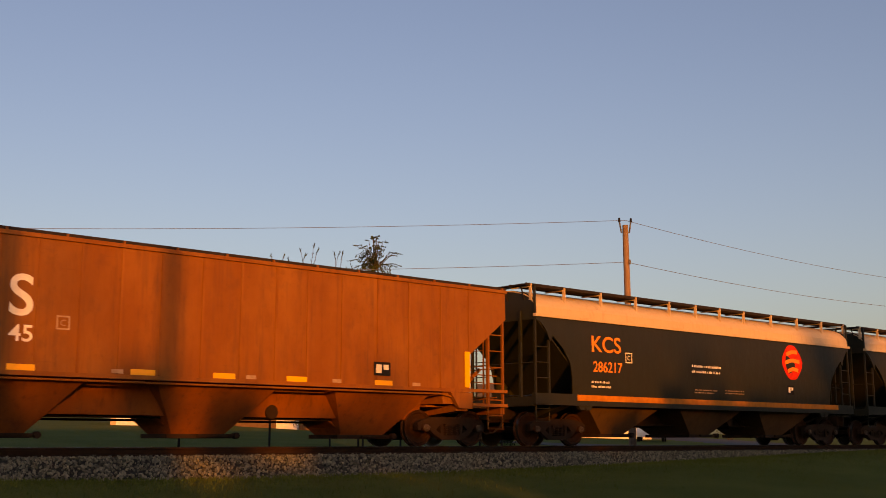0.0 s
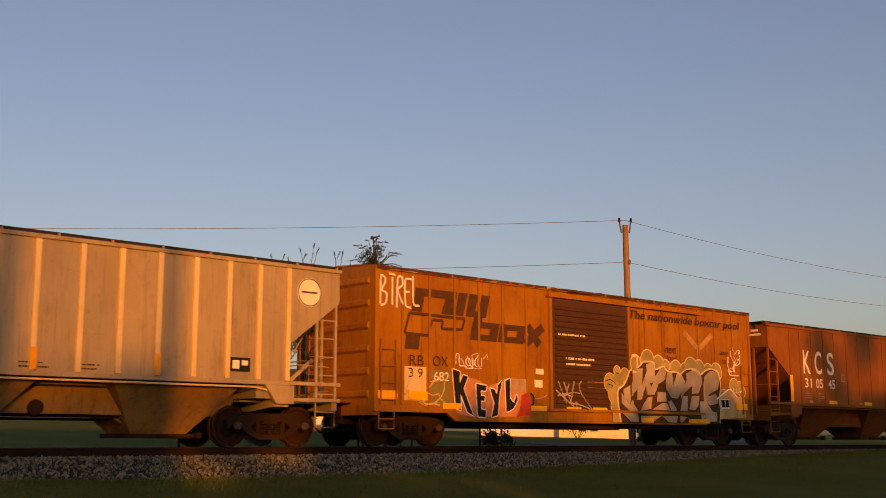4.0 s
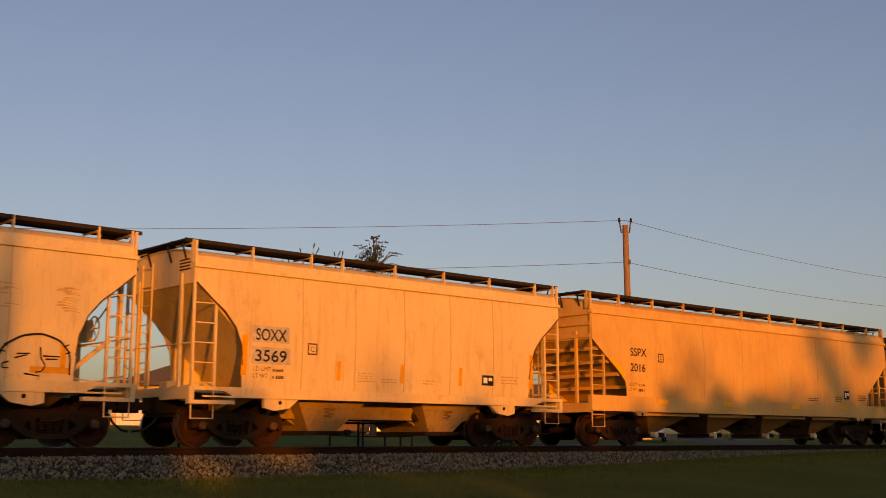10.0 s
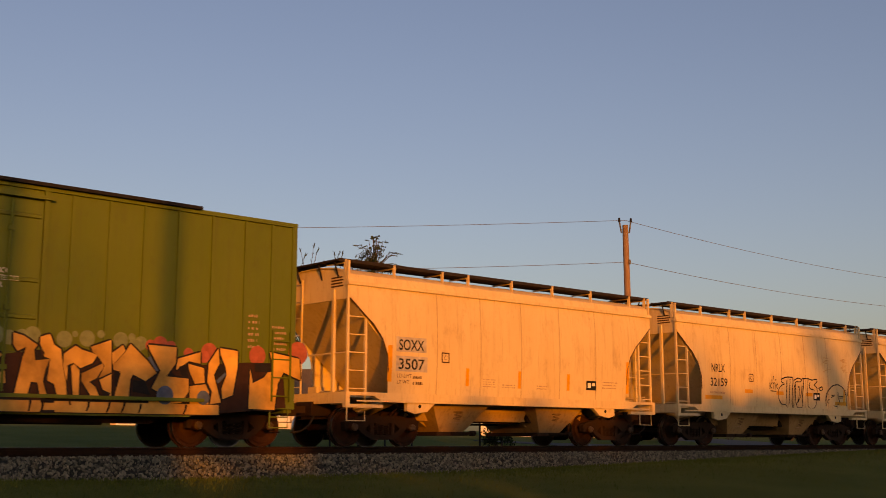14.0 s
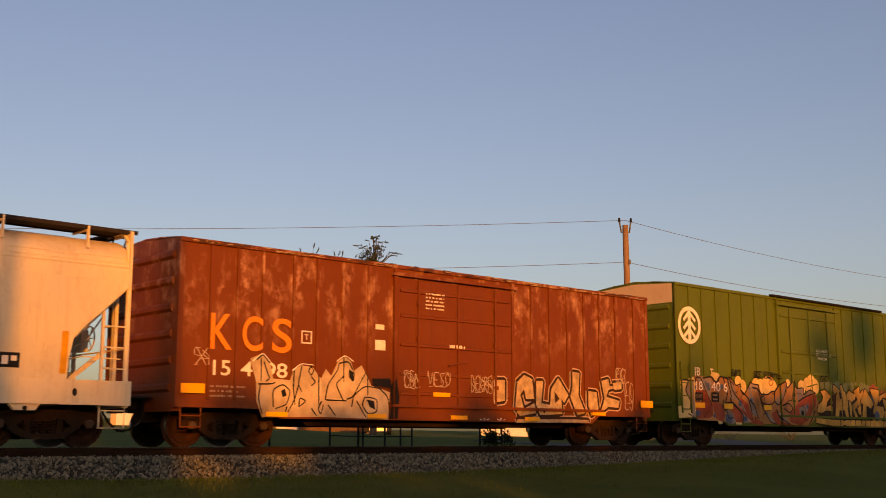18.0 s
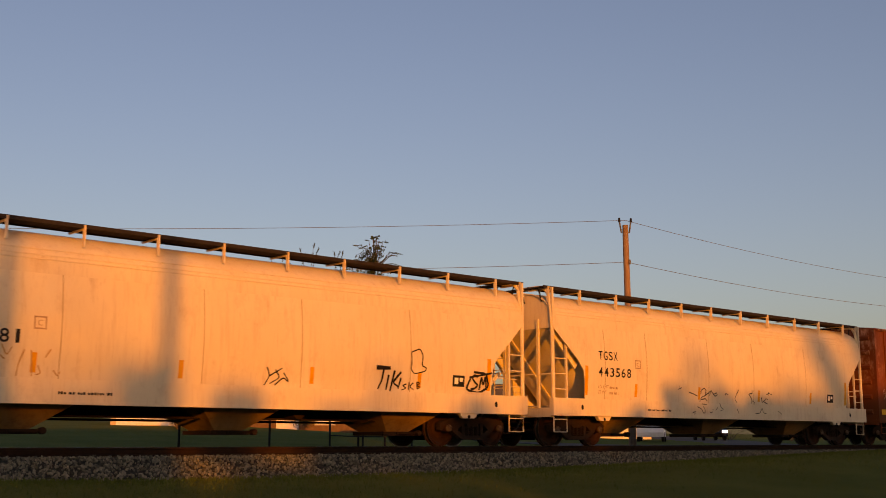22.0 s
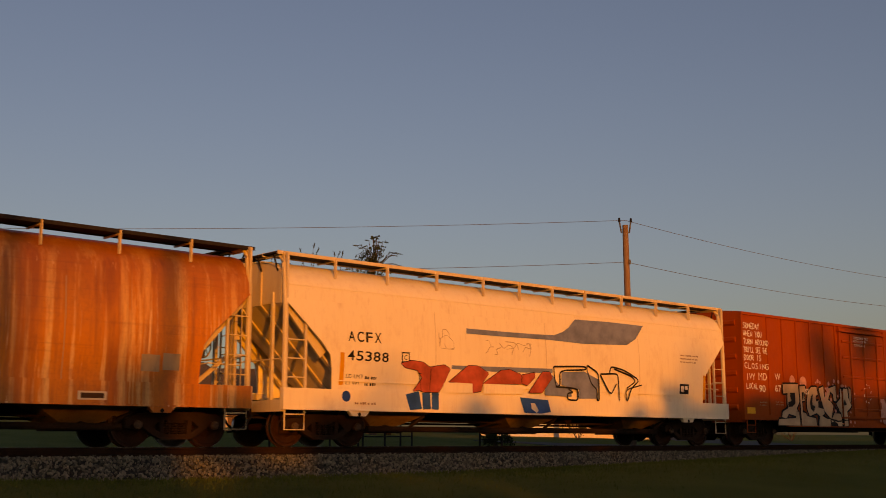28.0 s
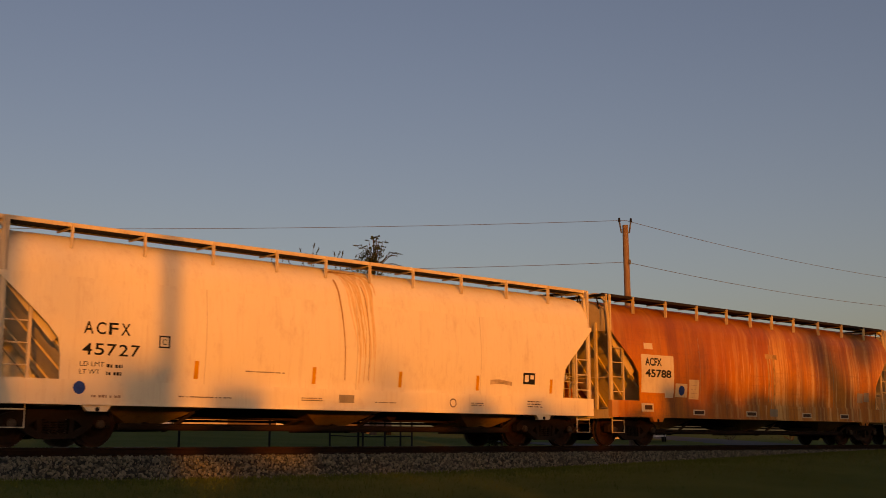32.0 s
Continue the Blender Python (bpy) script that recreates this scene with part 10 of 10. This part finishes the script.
def vehicle(name, label, m, mat, suv=False):
    """A car with body, cabin glass, wheels and lamps; it faces +x."""
    v = thing(name, label, "car", m)
    h = 1.0 if not suv else 1.12
    s = Shape()
    s.prism([(-2.2, 0.32), (2.2, 0.32), (2.25, 0.62), (2.1, 0.78), (1.1, h - 0.06), (-2.1, h), (-2.25, 0.6)], -0.88, 0.88)
    part("body", s, mat, v)
    top = 1.45 if not suv else 1.78
    part("cabin", Shape().add([(-2.0 if suv else -1.7, -0.82, h - 0.01), (1.0, -0.82, h - 0.05), (1.0, 0.82, h - 0.05), (-2.0 if suv else -1.7, 0.82, h - 0.01), (-1.8 if suv else -1.1, -0.66, top - 0.04), (0.25, -0.66, top - 0.04),
         (0.25, 0.66, top - 0.04), (-1.8 if suv else -1.1, 0.66, top - 0.04)], [(3, 2, 1, 0), (4, 5, 6, 7), (0, 1, 5, 4), (1, 2, 6, 5), (2, 3, 7, 6), (3, 0, 4, 7)]), M_GLASS, v)
    part("roof", Shape().box(-1.82 if suv else -1.12, 0.27, -0.68, 0.68, top - 0.05, top), mat, v)
    tyre = Shape().wheel([(-0.1, 0.12), (-0.1, 0.3), (-0.08, 0.33), (0.08, 0.33), (0.1, 0.3), (0.1, 0.12)], 0, 0, 18).mesh("wheel", M_BLACK, True)
    for wx in (-1.4, 1.4):
        for k in (-1, 1):
            part("wheel", tyre, None, v, at=pose(wx, 0.8 * k, 0.33))
    return v


def headlights(v, mat, x, ys, z, name="headlight"):
    for y in ys:
        part(name, Shape().box(x - 0.02, x + 0.05, y - 0.17, y + 0.17, z - 0.08, z + 0.08), mat, v)


def build_surroundings():
    # power line behind the railway; it turns at the visible pole
    utility_pole(39.2, 8.6, -0.4, 9.5, 0.15, "power line poles", lean=(-0.12, 0.0))
    utility_pole(84.0, 8.6, -0.4, 9.7, 0.15, "power line poles")
    utility_pole(7.5, 36.6, 0.3, 9.6, 0.15, "power line poles")
    tip = (39.08, 8.6, 9.72)
    low = (39.1, 8.6, 7.86)
    wire(tip, (84.0, 8.6, 10.6), 0.75)
    wire(low, (84.0, 8.6, 9.0), 0.70)
    wire(tip, (7.5, 36.6, 9.6), 0.35)
    wire(low, (7.5, 36.6, 7.9), 0.45)
    feathery_tree(37.4, 24.1, 0.3, 10.7)
    # houses
    brick = plain("brown_siding", (0.13, 0.08, 0.045), 0.85, vary=0.15)
    pale = plain("pale_siding", (0.46, 0.36, 0.24), 0.85, vary=0.1)
    shingle = plain("brown_shingles", (0.12, 0.095, 0.065), 0.9, vary=0.35, scale=14.0)
    whitew = plain("white_siding", (0.66, 0.66, 0.66), 0.8, vary=0.08)
    house(33.7, 38.6, 1.0, -28.8, 6.4, 6.5, 2.35, 1.45, pale, shingle, "tan bungalow with a hipped brown shingle roof and pale garage", (-2.9, 0.0, 2.0, whitew), ((1.4, 0.5, 1.2, 1.1), (2.7, 0.5, 0.7, 1.1)), ridge=(0.55, 1.85))
    # the white pane stands in for a lit window
    house(50.0, 50.0, 0.78, -35, 12, 8, 2.6, 2.2, brick, shingle, "brown house with a bright garage door and a pale-paned window", (-0.9, 0.7, 2.1, whitew), ((2.6, 0.5, 1.5, 1.5, whitew), (5.0, 0.9, 0.8, 1.2)))
    house(70.0, 44.5, 0.40, -45, 7.5, 8, 2.7, 1.8, whitew, shingle, "white house behind a bush", None, ((-2, 0.9, 1.4, 1.2), (3.0, 0.0, 0.9, 2.0)))
    house(73.2, 38.8, 0.32, -48, 7.2, 7, 2.8, 1.8, plain("cream_siding", (0.72, 0.62, 0.44), 0.85, vary=0.1), shingle, "cream sunlit house with two windows", None, ((-1.75, 0.55, 0.7, 1.3), (-0.85, 0.55, 0.7, 1.3), (2.4, 0.9, 1.0, 1.1)))
    # roads
    s = Shape()
    g = []
    for i in range(40):
        u = i / 39
        x = 38 + 180 * u * u
        g.append([(x, 11.2, ground_z(x, 11.2) + 0.02), (x, 14.2, ground_z(x, 14.2) + 0.03), (x, 17.2, ground_z(x, 17.2) + 0.02)])
    tagged(new("road", s.sheet(g, (0, 0, -0.15)).mesh("road", M_ASPHALT)), "grey asphalt road behind the railway", "road", kind="structure")
    s, g = Shape(), []
    for i in range(30):
        u = i / 29
        x, y = 62 + 100 * u, 17.3 + 112 * u
        g.append([(x - 2.6, y + 2.3, ground_z(x, y) + 0.03), (x + 2.6, y - 2.3, ground_z(x, y) + 0.03)])
    tagged(new("road", s.sheet(g, (0, 0, -0.15)).mesh("side_road", M_ASPHALT)), "grey side street running between the houses", "road", kind="structure")
    # kerb stone strip
    part_x = thing("drain_slab", "pale concrete slab in the grass", "slab", pose(18.6, 5.6, ground_z(18.6, 5.6)))
    part("slab", Shape().box(-1.0, 1.0, -0.25, 0.25, -0.1, 0.06), M_CONCRETE, part_x)
    # posts of a dark rail fence in the grass behind the track
    for i, (x, y, h) in enumerate(((16.1, 6.0, 1.3), (20.8, 8.6, 1.2), (21.6, 5.0, 1.4), (24.6, 10.5, 1.6), (25.3, 9.5, 1.5), (26.3, 9.5, 1.5), (27.2, 9.7, 1.5), (28.0, 10.0, 1.4), (29.0, 7.4, 1.3), (29.8, 7.1, 1.4))):
        f = thing("fence_post", "dark square fence post in the grass", "fence post", pose(x, y, ground_z(x, y)), group="fence posts")
        part("post", Shape().box(-0.025, 0.025, -0.025, 0.025, -0.2, h - 0.04), M_POST, f)
        part("cap", Shape().prism([(-0.035, h - 0.042), (0.035, h - 0.042), (0.0, h + 0.02)], -0.035, 0.035), M_POST, f)
    # rails of the fence
    line = [(24.6, 10.5), (25.3, 9.5), (26.3, 9.5), (27.2, 9.7), (28.0, 10.0)]
    for (xa, ya), (xb, yb) in list(zip(line, line[1:])) + [((29.0, 7.4), (29.8, 7.1))]:
        f = thing("iron_fence", "dark iron fence with two thin rails", "fence", pose(xa, ya, ground_z(xa, ya)), group="iron fences")
        dz = ground_z(xb, yb) - ground_z(xa, ya)
        for zz in (0.45, 1.28):
            part("rail", Shape().beam((0, 0, zz), (xb - xa, yb - ya, zz + dz), 0.035, 0.04), M_POST, f)
    # bushes
    for i, (x, y, h, r) in enumerate(((29.8, 7.2, 0.7, 0.5), (30.0, 31.0, 1.0, 0.9), (60.0, 30.0, 1.4, 1.3), (78.0, 30.0, 1.6, 2.0), (92.0, 33.0, 1.8, 2.4), (47.0, 44.0, 1.2, 1.0))):
        rnd = random.Random(60 + i)
        b = thing("bush", "low dark green garden bush", "bush", pose(x, y, ground_z(x, y)), group="garden bushes")
        st = Shape()
        c = Shape()
        for k in range(9):
            tip = (rnd.uniform(-r, r) * 0.8, rnd.uniform(-r, r) * 0.8, h * rnd.uniform(0.5, 0.95))
            st.tube([(0, 0, -0.1), (tip[0] * 0.5, tip[1] * 0.5, tip[2] * 0.6), tip], 0.025, 5, 0.008)
            leaf_cluster(c, rnd, tip, r * 0.45, 70, 0.12)
        part("stems", st, M_BARK, b)
        me = bpy.data.meshes.new("leaves")
        me.from_pydata(c.v, [], c.f)
        me.materials.append(M_LEAF)
        part("leaves", me, None, b)
    # parked vehicles
    silver = plain("white_car_paint", (0.62, 0.62, 0.62), 0.3, 0.1, 0.05)
    dark_p = plain("dark_car_paint", (0.03, 0.032, 0.04), 0.25, 0.2, 0.05)
    vehicle("parked_car", "white parked sport utility vehicle", pose(63.0, 26.0, ground_z(63, 26) + 0.0, 0, 0, 35), silver, True)
    p = vehicle("parked_car", "dark parked car with a pale bar for its glint", pose(47.6, 36.6, ground_z(47.6, 36.6) - 0.1, 0, 0, 55), dark_p)
    # pale box added in place of the sun glint on the car
    part("bumper", Shape().box(-2.36, -2.262, -0.55, 0.55, 0.36, 0.6), silver, p, "pale bar standing for a sun glint")
    v = vehicle("moving_car", "dark car driving with bright headlamps", pose(100, 60, 0), dark_p)
    headlights(v, glow("headlamp", (1.0, 0.93, 0.85), 14.0), 2.24, (-0.62, 0.62), 0.66)
    # what stands behind the camera and throws its shade across the line
    for i, (sx, d, r) in enumerate(((8.15, 52.0, 0.2), (11.57, 56.0, 0.17))):
        x, y = sx - d * SX, -1.55 - d * SY
        utility_pole(x, y, -1.3, 12.0, r, "roadside poles", fork=False)
    for i, (sx, ztop, d, spread) in enumerate(((17.3, 1.9, 110.0, 2.0), (30.0, 3.2, 150.0, 2.4), (32.6, 2.3, 156.0, 2.4), (35.2, 3.0, 150.0, 2.6), (37.4, 4.2, 152.0, 2.8), (40.3, 5.2, 155.0, 3.2), (44.2, 5.6, 150.0, 3.2), (49.0, 5.3, 154.0, 3.2), (53.0, 4.8, 150.0, 3.0))):
        x, y = sx - d * SX, -1.55 - d * SY
        tree(x, y, -1.3, 1.3 + ztop + d * SZ, spread, "leafy roadside tree with a rounded crown", 200 + i, leaves=5200 if i < 2 else 12000, leaf=0.2 if i < 2 else 0.34, low=0.25, limbs=12)
    # sparse unseen trees, added to dim the left of the train
    for i, (sx, ztop, spread, n) in enumerate(((6.4, 5.6, 3.4, 1500), (9.2, 5.2, 3.4, 850))):
        d = 96.0
        tree(sx - d * SX, -1.55 - d * SY, -1.3, 1.3 + ztop + d * SZ, spread, "thinly leaved unseen tree added to dim the left", 230 + i, leaves=n, leaf=0.34, low=0.5, limbs=11)
    rnd = random.Random(77)
    # hedge row whose top shades the ballast and the wheels
    for i in range(36):
        sx = -8.8 + i * 2.3 + rnd.uniform(-0.6, 0.6)
        d = 70 + rnd.uniform(-5, 5)
        x, y = sx - d * SX, -1.55 - d * SY
        zt = 1.18 + rnd.uniform(-0.12, 0.12)
        if sx > 28:
            zt += 0.75
        if i == 9:
            zt += 0.25
        if i == 10:
            zt -= 1.35
        if i in (14, 15):
            zt -= 0.35
        b = thing("hedge_bush", "dense dark hedge bush", "hedge", pose(x, y, -1.3), group="hedge bushes")
        h = 1.3 + zt + d * SZ
        st, c = Shape(), Shape()
        st.tube([(0, 0, -0.1), (0.1, 0, h * 0.5), (0, 0.1, h * 0.8)], 0.12, 7, 0.04)
        for k in range(34):
            leaf_cluster(c, rnd, (rnd.uniform(-1.5, 1.5), rnd.uniform(-1.0, 1.0), rnd.uniform(0.2, h - 0.55)), 0.75, 120, 0.42)
        for k in range(0 if i in (9, 10, 11) else 14):
            leaf_cluster(c, rnd, (rnd.uniform(-1.9, 1.9), rnd.uniform(-1.0, 1.0), rnd.uniform(max(0.2, h - 3.4), h - 1.2)), 0.75, 110, 0.42)
        part("stems", st, M_BARK, b)
        me = bpy.data.meshes.new("leaves")
        me.from_pydata(c.v, [], c.f)
        me.materials.append(M_LEAF)
        part("leaves", me, None, b)


def build_far_trees():
    """An unseen tree belt behind the camera, added to block the low sky glow."""
    rnd = random.Random(91)
    c = Shape()
    for i in range(420):
        a = radians(rnd.uniform(-100, 100))
        d = rnd.uniform(118, 135)
        x, y = d * sin(a), -22 - d * cos(a)
        top = 8.3 + rnd.uniform(-0.8, 0.4) if -70 < x < 25 else rnd.uniform(10, 15)
        for k in range(7):
            leaf_cluster(c, rnd, (x + rnd.uniform(-2, 2), y + rnd.uniform(-2, 2), -1.0 + (top - 1.2) * k / 6), 2.4, 22, 1.5)
    me = bpy.data.meshes.new("far_trees")
    me.from_pydata(c.v, [], c.f)
    me.materials.append(M_LEAF)
    tagged(new("far_trees", me), "unseen belt of trees that blocks low sky glow", "trees", kind="stuff")


# ---------- movement ----------
def run(t):
    """How far the train has come along the line at t seconds."""
    q = t - 16.0
    return 1.138 * (6.44870 * q + 0.00077181 * q * q - 0.00015925 * q ** 3 - 0.00000922345 * q ** 4)


def motions():
    for car, x in CARS:
        walk(car, [(2.0 * i, pose(x + run(2.0 * i), 0, 0)) for i in range(17)])
    turn = [(k / 15, math.degrees((run(k / 15) - run(0)) / 0.457)) for k in range(481)]
    for w, dx in wheelsets:
        walk(w, [(t, pose(dx, 0, 0.457, 0, a, 0)) for t, a in turn])
    v = bpy.data.objects["moving_car"]
    rows = []
    down = math.degrees(atan2(-4.04, -3.6))
    for t, x, y, turn in ((0, 154.0, 118.0, down), (8, 125.0, 86.0, down), (17.5, 90.9, 47.7, down), (22.5, 72.8, 27.5, down), (24.5, 65.6, 19.4, down), (25.6, 63.8, 15.6, -75), (26.6, 67.0, 13.1, -20), (27.6, 73.5, 12.7, 0),
                          (29, 90.0, 12.7, 0), (32, 130.0, 12.7, 0)):
        rows.append((t, pose(x, y, ground_z(x, y) + 0.03, 0, 0, turn)))
    walk(v, rows)


build_ground()
build_track()
build_surroundings()
build_far_trees()
build_train()
motions()
